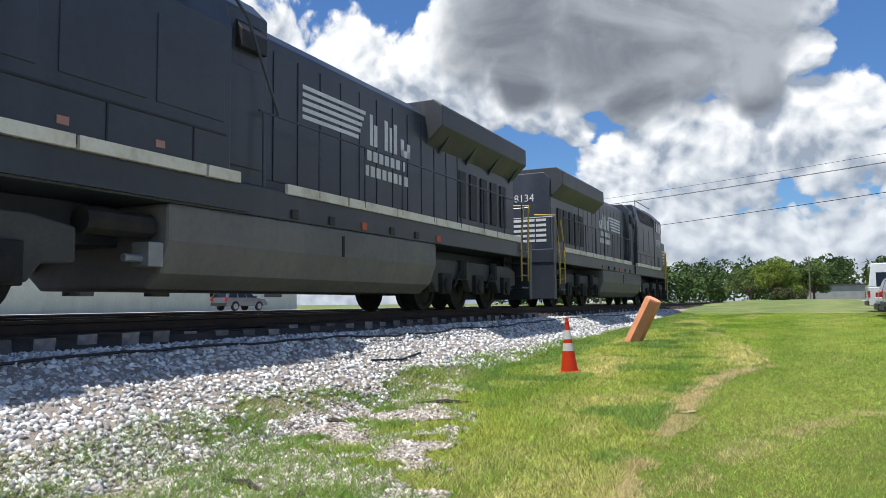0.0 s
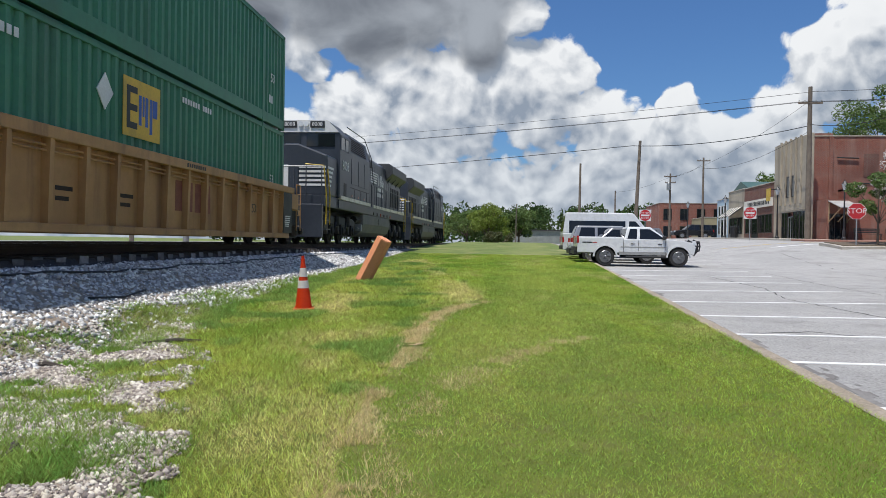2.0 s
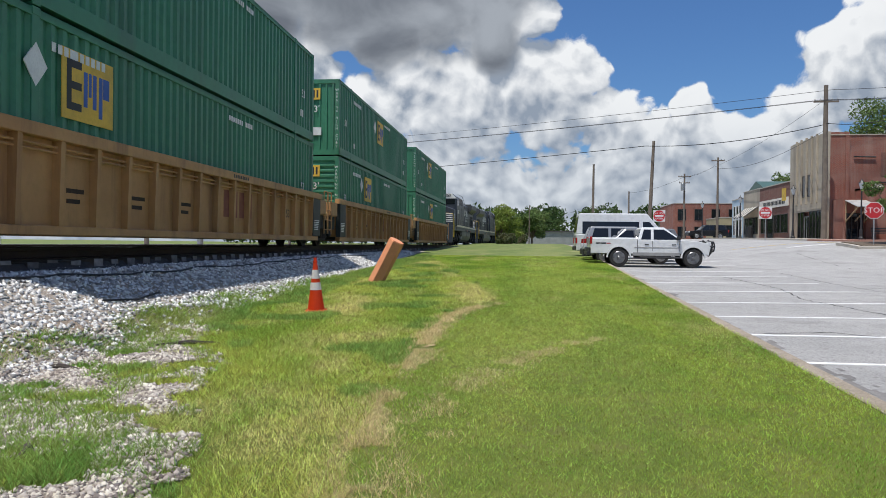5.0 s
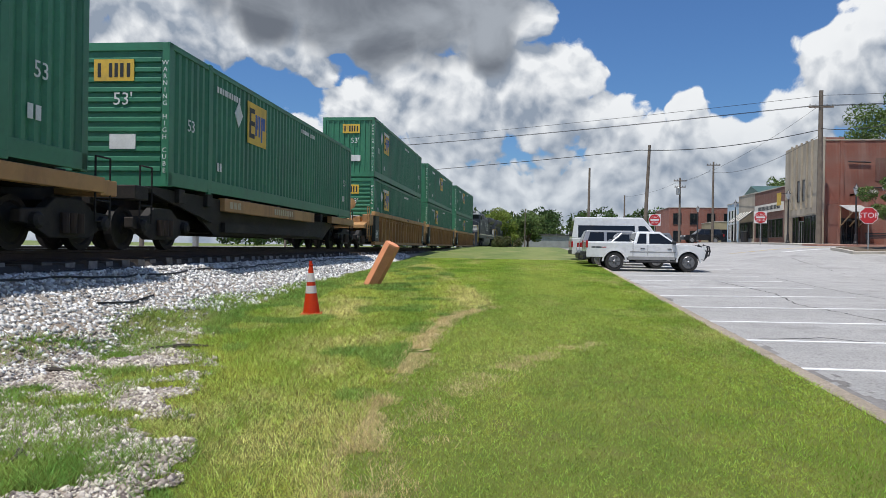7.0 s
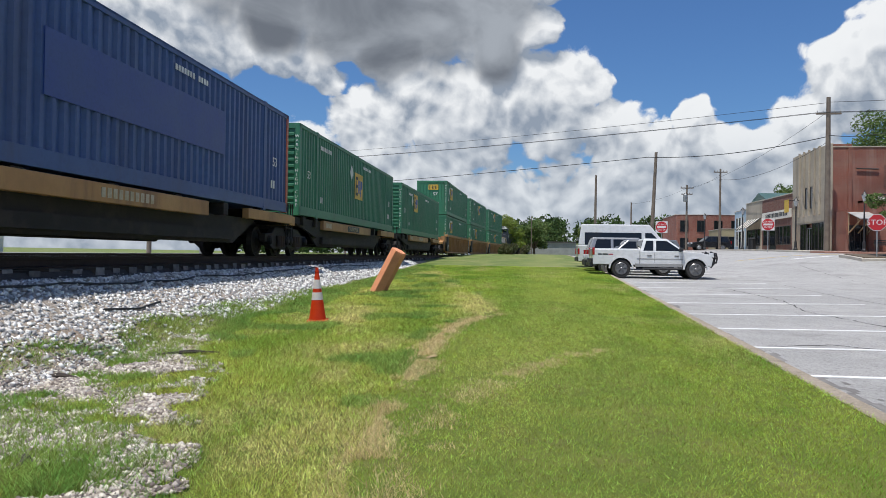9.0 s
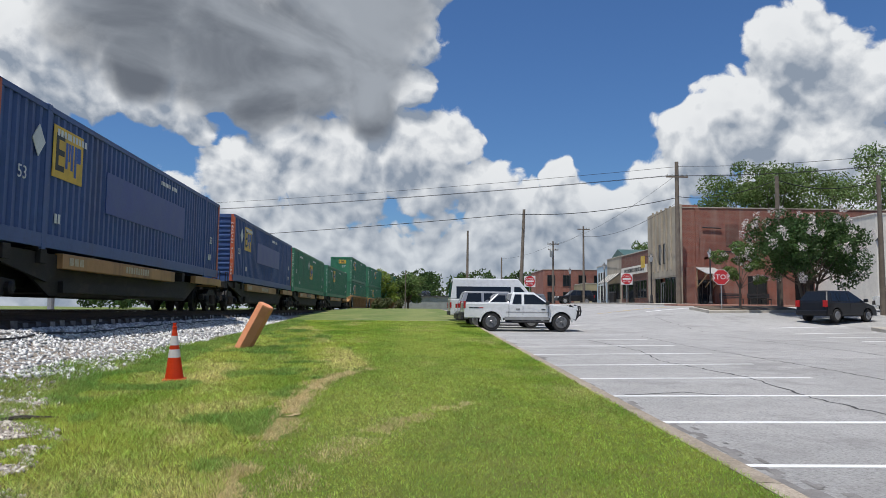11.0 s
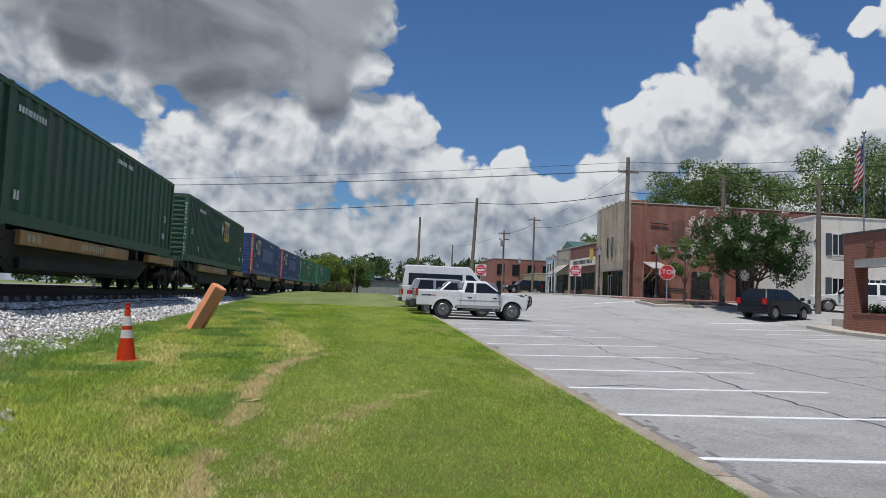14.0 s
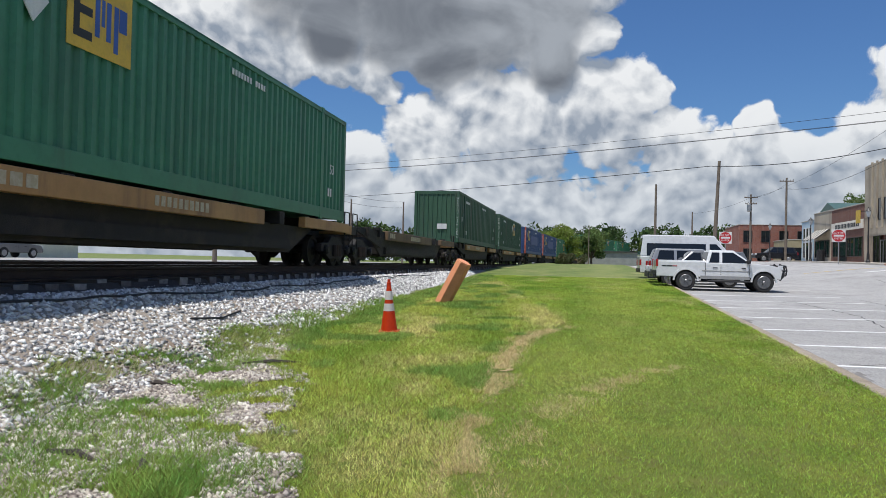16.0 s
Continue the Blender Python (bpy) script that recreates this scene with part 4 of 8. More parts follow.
        part("ladder", rl, ochre, c)
        bk = Mesh().tube((0.5, s * 9.55, 1.1), (0.5, s * 9.55, 2.1), 0.03, n=8).lathe((0.5, s * 9.6, 2.1), [(0.05, -0.03), (0.26, -0.015), (0.26, 0.015), (0.05, 0.03)], 16, "Y")
        part("brake_wheel", bk, ochre, c)
    bogie(c, -9.85)
    if first:
        bogie(c, 9.6)
        coupler(c, 9.9, 11.0)
    return c


faded_stencil = surf("faded_stencil_paint", (0.52, 0.45, 0.33), (0.42, 0.34, 0.22), 8, 0.7)


def spine_car(y7, loaded=True, group="spine car units", words=""):
    """An open spine car: one deep centre beam, cross arms, side aprons at the ends, trucks."""
    c = rolling("spine_car", y7, "open ochre and black spine car frame on freight trucks" if loaded else "empty dark spine car with a sooty ochre side sill", "rail car", group)
    part("centre_beam", Mesh().prism([(-9.2, 0.85), (-6.4, 0.50), (6.4, 0.50), (9.2, 0.85), (9.2, 1.12), (-9.2, 1.12)], -0.34, 0.34), dark_steel, c, bevel=0.02)
    sill_m = ochre if loaded else surf("sooty_ochre_steel", (0.17, 0.105, 0.055), (0.12, 0.075, 0.042), 0.9, 0.7, bump=0.15, grime=(0.045, 0.034, 0.026), gscale=1.1, gamount=0.8, streak=True)
    for sx in (-1, 1):
        a, b = sorted((sx * 1.12, sx * 1.30))
        part("side_sill", Mesh().box(a, b, -5.2, 2.6, 0.92, 1.24), sill_m, c, bevel=0.015)
        part("side_sill", Mesh().box(a, b, 5.0, 8.6, 0.98, 1.24), sill_m, c, bevel=0.015)
        part("apron", Mesh().prism([(-8.6, 1.14), (-5.6, 0.62), (-5.0, 0.92), (-5.0, 1.2), (-8.6, 1.24)], sx * 1.10, sx * 1.18), ochre if sx < 0 else dark_steel, c)
        mk = Mesh()
        if sx > 0:
            if words:
                part("stencil_strip", Mesh().box(1.296, 1.302, -1.7, 0.3, 0.97, 1.19), logo_dark, c, "dark painted strip behind the stencil")
                text_mesh("stencil_words", words, 0.215, faded_stencil, c, Matrix.Translation((1.304, -0.7, 1.08)) @ pose(0, 0, 0, 90, 0, 90) @ Matrix.Diagonal((0.56, 1, 1, 1)), "pale stencilled words", 0.002)
            else:
                rows_of_marks(mk, 1.301, -1.6, 1.0, 0.12, 0.17, 10, 0.06)
            rows_of_marks(mk, 1.301, -4.9, 1.0, 0.2, 0.17, 3, 0.06)
            tagged(part("lettering", mk, faded_stencil, c, "worn pale stencil bars"), kind="stuff")
    for yy in (-7.4, -6.0, -3.6, -1.2, 1.2, 3.6, 6.0, 7.4):
        part("cross_arm", Mesh().box(-1.28, 1.28, yy - 0.14, yy + 0.14, 0.98, 1.27), dark_steel, c, bevel=0.015)
    for sx in (-1, 1):
        part("side_web", Mesh().prism([(-6.6, 1.0), (-5.2, 0.34), (4.6, 0.34), (6.2, 1.0)], sx * 0.98, sx * 1.04), dark_steel, c)
    part("under_frame", Mesh().box(-1.15, 1.15, -4.8, 4.4, 0.42, 0.66).box(-0.9, -0.4, -2, 0.2, 0.35, 0.8).tube((0.75, 1.0, 0.7), (0.75, 3.0, 0.7), 0.2), dark_steel, c)
    for yy in (-6.1, 6.1):
        part("pedestal", Mesh().box(-1.26, -1.02, yy - 0.12, yy + 0.12, 1.24, 1.32).box(1.02, 1.26, yy - 0.12, yy + 0.12, 1.24, 1.32), dark_steel, c)
    for s in (-1, 1):
        part("end_sill", Mesh().box(-1.2, 1.2, s * 8.9 - 0.25, s * 8.9 + 0.25, 0.95, 1.22), ochre if s > 0 else dark_steel, c, bevel=0.02)
        st = Mesh()
        for xx in (1.18,):
            st.path([(xx, s * 8.5, 0.5), (xx, s * 8.5, 1.6)], 0.02).path([(xx, s * 8.95, 0.5), (xx, s * 8.95, 1.6)], 0.02)
            for zz in (0.5, 0.85, 1.2, 1.6):
                st.tube((xx, s * 8.5, zz), (xx, s * 8.95, zz), 0.017, n=6)
        part("ladder", st, dark_steel, c)
        bogie(c, s * 7.9)
        coupler(c, s * 9.1, s * 9.6)
    return c


def chamfer(z0, z1, w, c):
    return [(-w, z0), (w, z0), (w, z1 - c), (w - c, z1), (-w + c, z1), (-w, z1 - c)]


def locomotive(y7, front_near, number, label):
    """A six-axle wide-cab diesel. Local y runs from the cab end (-11.15) to the radiator end (11.15)."""
    c = rolling("locomotive", y7, label, "locomotive", "locomotives")
    k = -11.15
    q = lambda u: k + u
    body = c
    part("frame", Mesh().box(-1.40, 1.40, q(1.0), q(21.9), 1.42, 1.86).box(-0.5, 0.5, q(0.6), q(22.0), 0.9, 1.42), ns_black, body, bevel=0.02)
    for sx in (-1, 1):
        a, b = sorted((sx * 1.40, sx * 1.452))
        for i, (u0, u1) in enumerate(((3.2, 5.0), (5.05, 6.8), (6.85, 8.7), (8.75, 10.4), (10.45, 12.1), (12.15, 13.8), (13.85, 15.5), (15.55, 17.2), (17.25, 19.0), (19.05, 20.8))):
            part("sill_stripe", Mesh().box(*sorted((sx * 1.40, sx * (1.516 if i < 4 else 1.452))), q(u0), q(u1 if u1 != 10.4 else 9.35), 1.82, 1.97), stripe_cream, body)
        part("side_skirt", Mesh().box(a, min(b, a + 0.06) if sx > 0 else b, q(3.1), q(9.6), 1.45, 1.81), ns_black, body)
    # short nose with sloped top
    nose = Mesh().prism([(-1.40, 1.86), (1.40, 1.86), (1.40, 3.40), (0.25, 3.84), (-0.25, 3.84), (-1.40, 3.40)], q(1.35), q(2.95), "Y")
    part("nose", nose, ns_black, body, bevel=0.06)
    nw = Mesh()
    for i in range(5):
        z = 2.22 + i * 0.17
        nw.box(0.30, 1.34, q(1.335), q(1.36), z, z + 0.085).box(-1.34, -0.55, q(1.335), q(1.36), z, z + 0.085)
        nw.box(1.385, 1.408, q(1.45), q(1.9 + i * 0.10), z, z + 0.085).box(-1.408, -1.385, q(1.45), q(1.9 + i * 0.10), z, z + 0.085)
    nw.box(-0.55, -0.12, q(1.335), q(1.36), 2.15, 3.02)
    part("nose_stripes", nw, white_paint, body, "white speed stripes on the nose")
    part("nose_door", Mesh().box(-0.05, 0.28, q(1.32), q(1.36), 1.95, 3.0), ns_black, body, bevel=0.02)
    # cab
    cab = Mesh().prism([(-1.50, 1.86), (1.50, 1.86), (1.50, 4.46), (0.95, 5.00), (-0.95, 5.00), (-1.50, 4.46)], q(2.95), q(4.95), "Y")
    part("cab", cab, ns_black, body, bevel=0.05)
    part("cab_brow", Mesh().prism([(-1.46, 4.50), (1.46, 4.50), (0.97, 4.985), (-0.97, 4.985)], q(2.905), q(2.97), "Y"), white_paint, body)
    for sx in (-1, 1):
        part("windscreen", Mesh().box(min(sx * 0.12, sx * 1.28), max(sx * 0.12, sx * 1.28), q(2.925), q(2.97), 3.93, 4.44), glass, body)
        a, b = sorted((sx * 1.49, sx * 1.508))
        w = part("cab_window", Mesh().box(a, b, q(3.10), q(4.50), 3.84, 4.36), glass, body)
        a, b = sorted((sx * 1.49, sx * 1.522))
        part("window_frame", Mesh().box(a, b, q(3.78), q(3.84), 3.82, 4.38).box(a, b, q(3.05), q(3.11), 3.82, 4.38).box(a, b, q(4.48), q(4.54), 3.82, 4.38).box(a, b, q(3.05), q(4.54), 4.34, 4.40), ns_black, w)
        part("cab_vent", Mesh().box(min(sx * 1.49, sx * 1.512), max(sx * 1.49, sx * 1.512), q(3.68), q(4.13), 1.98, 2.52), plastic_black, body)
        text_mesh("road_number", number, 0.56, white_paint, body, Matrix.Translation((sx * 1.512, q(3.95), 3.22)) @ pose(0, 0, 0, 90, 0, 90 * sx), "white road number")
        part("number_board", Mesh().box(min(sx * 0.28, sx * 0.86), max(sx * 0.28, sx * 0.86), q(2.87), q(2.91), 4.68, 4.94), plastic_black, body, "lit number board")
        text_mesh("number_board_digits", number, 0.22, white_paint, body, Matrix.Translation((sx * 0.57, q(2.866), 4.81)) @ pose(0, 0, 0, 90, 0, 0))
        part("headlight", Mesh().lathe((sx * 0.11, q(2.90), 4.82), [(0.10, -0.05), (0.09, 0.02), (0.07, 0.05)], 14, "Y"), lamp_clear, body)
    # equipment body behind the cab, as wide as the cab, grilles above
    eq = Mesh().prism([(-1.47, 1.86), (1.47, 1.86), (1.47, 3.95), (1.25, 4.78), (-1.25, 4.78), (-1.47, 3.95)], q(4.95), q(9.2), "Y")
    part("equipment_body", eq, ns_black, body, bevel=0.03)
    part("blower_housing", Mesh().prism(chamfer(1.86, 4.70, 1.30, 0.30), q(9.2), q(10.15), "Y"), ns_black, body, bevel=0.03)
    for sx in (-1, 1):
        a, b = sorted((sx * 1.295, sx * 1.325))
        part("housing_door", Mesh().box(a, b, q(9.32), q(10.02), 2.1, 3.55), ns_black, body, bevel=0.012)
        part("vent_hood", Mesh().prism([(sx * 1.28, 4.25), (sx * 1.42, 4.05), (sx * 1.42, 3.80), (sx * 1.28, 3.80)], q(9.45), q(10.0), "Y"), plastic_black, body, bevel=0.012)
        for u, z0, z1 in ((5.2, 2.6, 3.7), (6.6, 2.6, 3.7), (7.9, 2.6, 3.7)):
            a, b = sorted((sx * 1.465, sx * 1.486))
            part("access_door", Mesh().box(a, b, q(u), q(u + 1.15), z0, z1), ns_black, body, bevel=0.008)
        for u in (10.6, 11.6, 12.6, 13.6, 14.6, 15.6):
            part("sill_box", Mesh().box(*sorted((sx * 1.30, sx * 1.43)), q(u), q(u + 0.16), 1.46, 1.60), cont_red if int(u) % 3 == 0 else plastic_black, body, bevel=0.01)
    for sx in (-1, 1):
        for i in range(3):
            g = Mesh()
            for j in range(7):
                z = 4.02 + j * 0.095
                xx = 1.475 - (z - 3.95) * 0.265
                g.prism([(sx * (xx + 0.02), z), (sx * (xx - 0.05), z + 0.03), (sx * (xx - 0.05), z + 0.06), (sx * (xx - 0.0), z + 0.05)], q(5.15 + i * 1.1), q(6.15 + i * 1.1), "Y")
            part("grille", g, rail_side, body, "rust-brown louvred intake grille")
        part("handrail", Mesh().path([(sx * 1.30, q(5.0), 5.02), (sx * 1.30, q(8.7), 5.02), (sx * 1.48, q(9.5), 4.2), (sx * 1.48, q(10.2), 2.95)], 0.022), ns_black, body)
        a, b = sorted((sx * 1.465, sx * 1.482))
        ln = Mesh().box(a, b, q(5.0), q(9.1), 2.42, 2.45)
        for u in (5.9, 7.2, 8.5):
            ln.box(a, b, q(u), q(u + 0.025), 1.9, 2.42)
        part("panel_seam", ln, plastic_black, body)
        for u in (5.3, 6.6, 7.9):
            part("reflector", Mesh().box(a, b, q(u), q(u + 0.14), 2.05, 2.14), surf("faded_reflector", (0.5, 0.26, 0.2), None, 3, 0.5), body)
    # long hood with doors
    part("long_hood", Mesh().prism(chamfer(1.86, 4.48, 1.10, 0.22), q(9.2), q(21.2), "Y"), ns_black, body, bevel=0.03)
    for sx in (-1, 1):
        for i in range(13):
            u = 9.9 + i * 0.62
            a, b = sorted((sx * 1.095, sx * 1.118))
            part("hood_door", Mesh().box(a, b, q(u), q(u + 0.57), 2.05, 4.10), ns_black, body, bevel=0.006)
        a, b = sorted((sx * 1.10, sx * 1.135))
        for i in range(5):
            part("louvre", Mesh().box(a, b, q(17.4 + i * 0.68), q(17.8 + i * 0.68), 2.2, 3.34), plastic_black, body, bevel=0.01)
        a, b = sorted((sx * 1.118, sx * 1.128))
        for j in range(5):
            z = 3.20 + j * 0.125
            part("speed_stripe", Mesh().box(a, b, q(11.25), q(12.95 + 0.06 * j), z, z + 0.07), white_paint, body, "white speed stripe on the hood")
        for u, w_, h_ in ((13.35, 0.10, 0.6), (13.5, 0.12, 0.42), (13.9, 0.12, 0.6), (14.1, 0.09, 0.5), (14.27, 0.12, 0.6), (14.55, 0.40, 0.14), (14.55, 0.13, 0.36), (14.82, 0.13, 0.30)):
            part("emblem_bar", Mesh().box(a, b, q(u), q(u + w_), 3.16, 3.16 + h_), white_paint, body, "white bar of the emblem")
        for u0, n in ((13.25, 7), (13.15, 8)):
            for i in range(n):
                part("letter_bar", Mesh().box(a, b, q(u0 + i * 0.22), q(u0 + i * 0.22 + 0.15), 2.86 if n == 7 else 2.56, 3.06 if n == 7 else 2.76), white_paint, body, "white letter drawn as a plain bar")
    # flared radiator wings
    wing = Mesh().prism([(-1.10, 3.62), (1.10, 3.62), (1.52, 4.02), (1.52, 4.46), (1.30, 4.62), (-1.30, 4.62), (-1.52, 4.46), (-1.52, 4.02)], q(15.7), q(21.15), "Y")
    part("radiator_wing", wing, surf("loco_grey_black_paint", (0.048, 0.05, 0.053), (0.062, 0.064, 0.066), 0.7, 0.5, grime=(0.13, 0.125, 0.115), gamount=0.5, streak=True), body, bevel=0.02)
    for i in range(4):
        part("wing_brace", Mesh().prism([(1.10, 3.5), (1.48, 4.0), (1.10, 4.0)], q(16.3 + i * 1.5), q(16.38 + i * 1.5), "Y"), ns_black, body)
    part("roof_fan", Mesh().lathe((0, q(18.4), 4.6), [(0.8, 0), (0.8, 0.1), (0.6, 0.12)], 18).lathe((0, q(13.0), 4.46), [(0.35, 0), (0.35, 0.16), (0.3, 0.18)], 12).box(-0.4, 0.4, q(6.2), q(7.8), 4.48, 4.58), ns_black, body)
    part("end_wall", Mesh().box(-1.08, 1.08, q(21.2), q(21.24), 1.9, 4.0), ns_black, body)
    es = Mesh()
    for i in range(5):
        es.box(-0.95, 0.95, q(21.24), q(21.25), 2.15 + i * 0.17, 2.235 + i * 0.17)
    part("end_stripes", es, white_paint, body, "white speed stripes on the end")
    text_mesh("road_number", number, 0.36, white_paint, body, Matrix.Translation((-0.2, q(21.255), 3.62)) @ pose(0, 0, 0, 90, 0, 180), "white road number")
    # walkway rails
    for sx in (-1, 1):
        for i in range(9):
            part("stanchion", Mesh().tube((sx * 1.44, q(9.9 + i * 1.38), 1.86), (sx * 1.44, q(9.9 + i * 1.38), 2.95), 0.018, n=6), ns_black, body)
        part("walkway_rail", Mesh().path([(sx * 1.44, q(9.8), 2.95), (sx * 1.44, q(15.0), 2.95), (sx * 1.44, q(21.0), 2.95)], 0.02), ns_black, body)
        for s, u in ((-1, 1.1), (1, 21.4)):
            gr = Mesh().path([(sx * 1.44, q(u), 0.75), (sx * 1.44, q(u), 1.9), (sx * 1.40, q(u + 0.25 * s), 2.95), (sx * 0.7, q(u + 0.3 * s), 3.0)], 0.024)
            gr.path([(sx * 1.44, q(u - 0.55 * s), 0.75), (sx * 1.44, q(u - 0.55 * s), 1.9), (sx * 1.42, q(u - 0.25 * s), 2.85)], 0.024)
            part("grab_rail", gr, yellow_paint, body, "yellow step handrail")
            st = Mesh()
            for i in range(4):
                st.box(min(sx * 0.95, sx * 1.45), max(sx * 0.95, sx * 1.45), q(u - 0.3 * s) - 0.27, q(u - 0.3 * s) + 0.27, 0.55 + i * 0.34, 0.59 + i * 0.34)
            st.box(min(sx * 0.9, sx * 0.95), max(sx * 0.9, sx * 0.95), q(u - 0.3 * s) - 0.3, q(u - 0.3 * s) + 0.3, 0.5, 1.86)
            part("step", st, ns_black, body)
    for s, u in ((-1, 0.75), (1, 21.75)):
        for xx in (-1.35, -0.75, -0.3, 0.3, 0.75, 1.35):
            part("stanchion", Mesh().tube((xx, q(u), 1.3), (xx, q(u), 2.9), 0.022, n=6), ns_black, body)
        part("end_rail", Mesh().path([(-1.37, q(u), 2.9), (1.37, q(u), 2.9)], 0.022), metal_post, body)
        part("pilot", Mesh().box(-1.4, 1.4, q(u) - 0.12, q(u) + 0.12, 0.25, 1.5), ns_black, body, bevel=0.03)
        coupler(body, q(u), q(u) + s * 0.55)
    # fuel tank and under-frame
    part("fuel_tank", Mesh().prism([(-1.25, 0.55), (-1.0, 0.36), (1.0, 0.36), (1.25, 0.55), (1.40, 0.95), (1.40, 1.42), (-1.40, 1.42), (-1.40, 0.95)], q(8.2), q(15.6), "Y"), tank_grey, body, bevel=0.05)
    for sx in (-1, 1):
        part("air_reservoir", Mesh().tube((sx * 1.15, q(7.15), 1.12), (sx * 1.15, q(8.1), 1.12), 0.16), dark_steel, body)
        part("fuel_gauge", Mesh().box(*sorted((sx * 1.38, sx * 1.412)), q(12.0), q(12.06), 0.95, 1.3), dark_steel, body)
        part("tank_valve", Mesh().box(*sorted((sx * 1.05, sx * 1.34)), q(7.95), q(8.18), 0.62, 0.92).tube((sx * 1.2, q(7.7), 0.72), (sx * 1.2, q(8.0), 0.72), 0.05), metal_post, body, bevel=0.01)
    for u in (4.3, 18.1):
        for du in (-1.85, 0, 1.85):
            wheelset(body, q(u + du), 0.52)
        for sx in (-1, 1):
            o = [(-2.75, 0.62), (-2.75, 1.02), (-2.2, 1.12), (2.2, 1.12), (2.75, 1.02), (2.75, 0.62), (2.35, 0.60), (2.2, 0.40), (1.5, 0.40), (1.3, 0.70), (0.5, 0.70), (0.35, 0.42), (-0.35, 0.42), (-0.5, 0.70), (-1.3, 0.70), (-1.5, 0.40), (-2.2, 0.40), (-2.35, 0.60)]
            part("truck_frame", Mesh().prism([(q(u) + a, b) for a, b in o], sx * 1.05, sx * 1.24), surf("grimy_truck_frame", (0.055, 0.053, 0.05), (0.075, 0.07, 0.064), 2.0, 0.75, grime=(0.12, 0.10, 0.08), gscale=1.5, gamount=0.5), body, bevel=0.03)
            for du in (-1.85, 0, 1.85):
                part("axle_box", Mesh().box(min(sx * 1.15, sx * 1.34), max(sx * 1.15, sx * 1.34), q(u + du) - 0.24, q(u + du) + 0.24, 0.36, 0.82).lathe((sx * 1.34, q(u + du), 0.55), [(0.17, -0.03), (0.17, 0.04), (0.1, 0.06)], 12, "X"), dark_steel, body, bevel=0.02)
            for du in (-0.95, 0.95):
                sb = Mesh().tube((sx * 1.28, q(u + du), 0.72), (sx * 1.28, q(u + du), 1.15), 0.13, n=10)
                sb.path([(sx * 1.3, q(u + du - 0.5), 0.5), (sx * 1.3, q(u + du + 0.1), 1.1)], 0.035)
                part("truck_spring", sb, dark_steel, body)
    return c


def build_train():
    a = locomotive(105.15, True, "8008", "black diesel locomotive with white nose stripes, cab towards the cars")
    b = locomotive(128.75, False, "8134", "black diesel locomotive leading the train, radiator end towards the other")
    b["turned"] = 1
    for i, (y, e0, e1) in enumerate(((82.15, -1.5, -2.4), (62.52, -3.5, -0.8), (42.9, -5.5, -5.7))):
        well_unit(y, first=(i == 0))
        container(y, 0.56, cont_green, emblem=e0, ribs_end=(i != 0))
        container(y, 3.52, cont_green, emblem=e1, ribs_end=False)
    for y, paint, red, old, emb, lab in (
            (21.85, cont_green, False, False, -3.8, None),
            (2.92, cont_green, False, False, -0.6, None),
            (-14.35, cont_blue, True, False, -6.0, "blue ribbed steel shipping container with red corner posts"),
            (-33.2, cont_blue, True, False, -5.9, "blue ribbed steel shipping container with red corner posts"),
            (-54.0, cont_green_old, False, False, 1.0, "faded green ribbed steel shipping container"),
            (-72.9, cont_green_old, False, True, None, "faded green shipping container with widely spaced side posts"),
            (-109.25, cont_green, False, False, -3.75, None)):
        spine_car(y, words="53' ALL PURPOSE SPINE CAR" if y == 2.92 else "")
        container(y, 1.28, paint, old, red, emblem=emb, ribs_end=not old, panel=(paint is cont_blue), label=lab, ez=1.15 if y == 2.92 else 1.75 if y < -100 else 1.55)
    spine_car(-91.0, loaded=False)
    spine_car(-128.5, loaded=False)


build_train()

# ---------------------------------------------------------------- kerb, markings, pavements
def build_kerb():
    kb = thing("kerb", pose(0, 0, 0), "weathered concrete kerb between lawn and parking lot", "kerb", kind="structure")
    for i in range(-3, 34):
        a, b = i * 3.0 + 0.01, i * 3.0 + 2.99
        me = Mesh()
        n = 3
        ys = [a + (b - a) * j / n for j in range(n + 1)]
        v = []
        for y in ys:
            z = float(base_z(y))
            v += [(KERB_X - 0.25, y, z - 0.15), (KERB_X + 0.02, y, z - 0.15), (KERB_X - 0.005, y, z + 0.115), (KERB_X - 0.03, y, z + 0.14), (KERB_X - 0.25, y, z + 0.15)]
        f = [(j * 5 + k, j * 5 + (k + 1) % 5, (j + 1) * 5 + (k + 1) % 5, (j + 1) * 5 + k) for j in range(n) for k in range(5)] + [(4, 3, 2, 1, 0), tuple(range(n * 5, n * 5 + 5))]
        me.add(v, f)
        part("kerb_stone", me, kerb_m, kb)


build_kerb()


def marking(name, pts, w, label, material=line_paint):
    """A painted line that follows the road surface."""
    me = Mesh()
    for (xa, ya), (xb, yb) in zip(pts, pts[1:]):
        n = max(1, int(math.hypot(xb - xa, yb - ya) / 1.0))
        dx, dy = xb - xa, yb - ya
        l = math.hypot(dx, dy)
        ox, oy = -dy / l * w / 2, dx / l * w / 2
        for k in range(n):
            p = [(xa + dx * t + s * ox, ya + dy * t + s * oy) for t, s in ((k / n, -1), ((k + 1) / n, -1), ((k + 1) / n, 1), (k / n, 1))]
            top = [(x, y, float(lot_z(x, y)) + 0.007) for x, y in p]
            bot = [(x, y, z - 0.02) for x, y, z in top]
            me.add(top + bot, [(0, 1, 2, 3), (0, 4, 5, 1), (1, 5, 6, 2), (2, 6, 7, 3), (3, 7, 4, 0)])
    return tagged(part(name, me, material), label, "road marking", "painted bay lines" if "bay" in label else "", kind="structure")


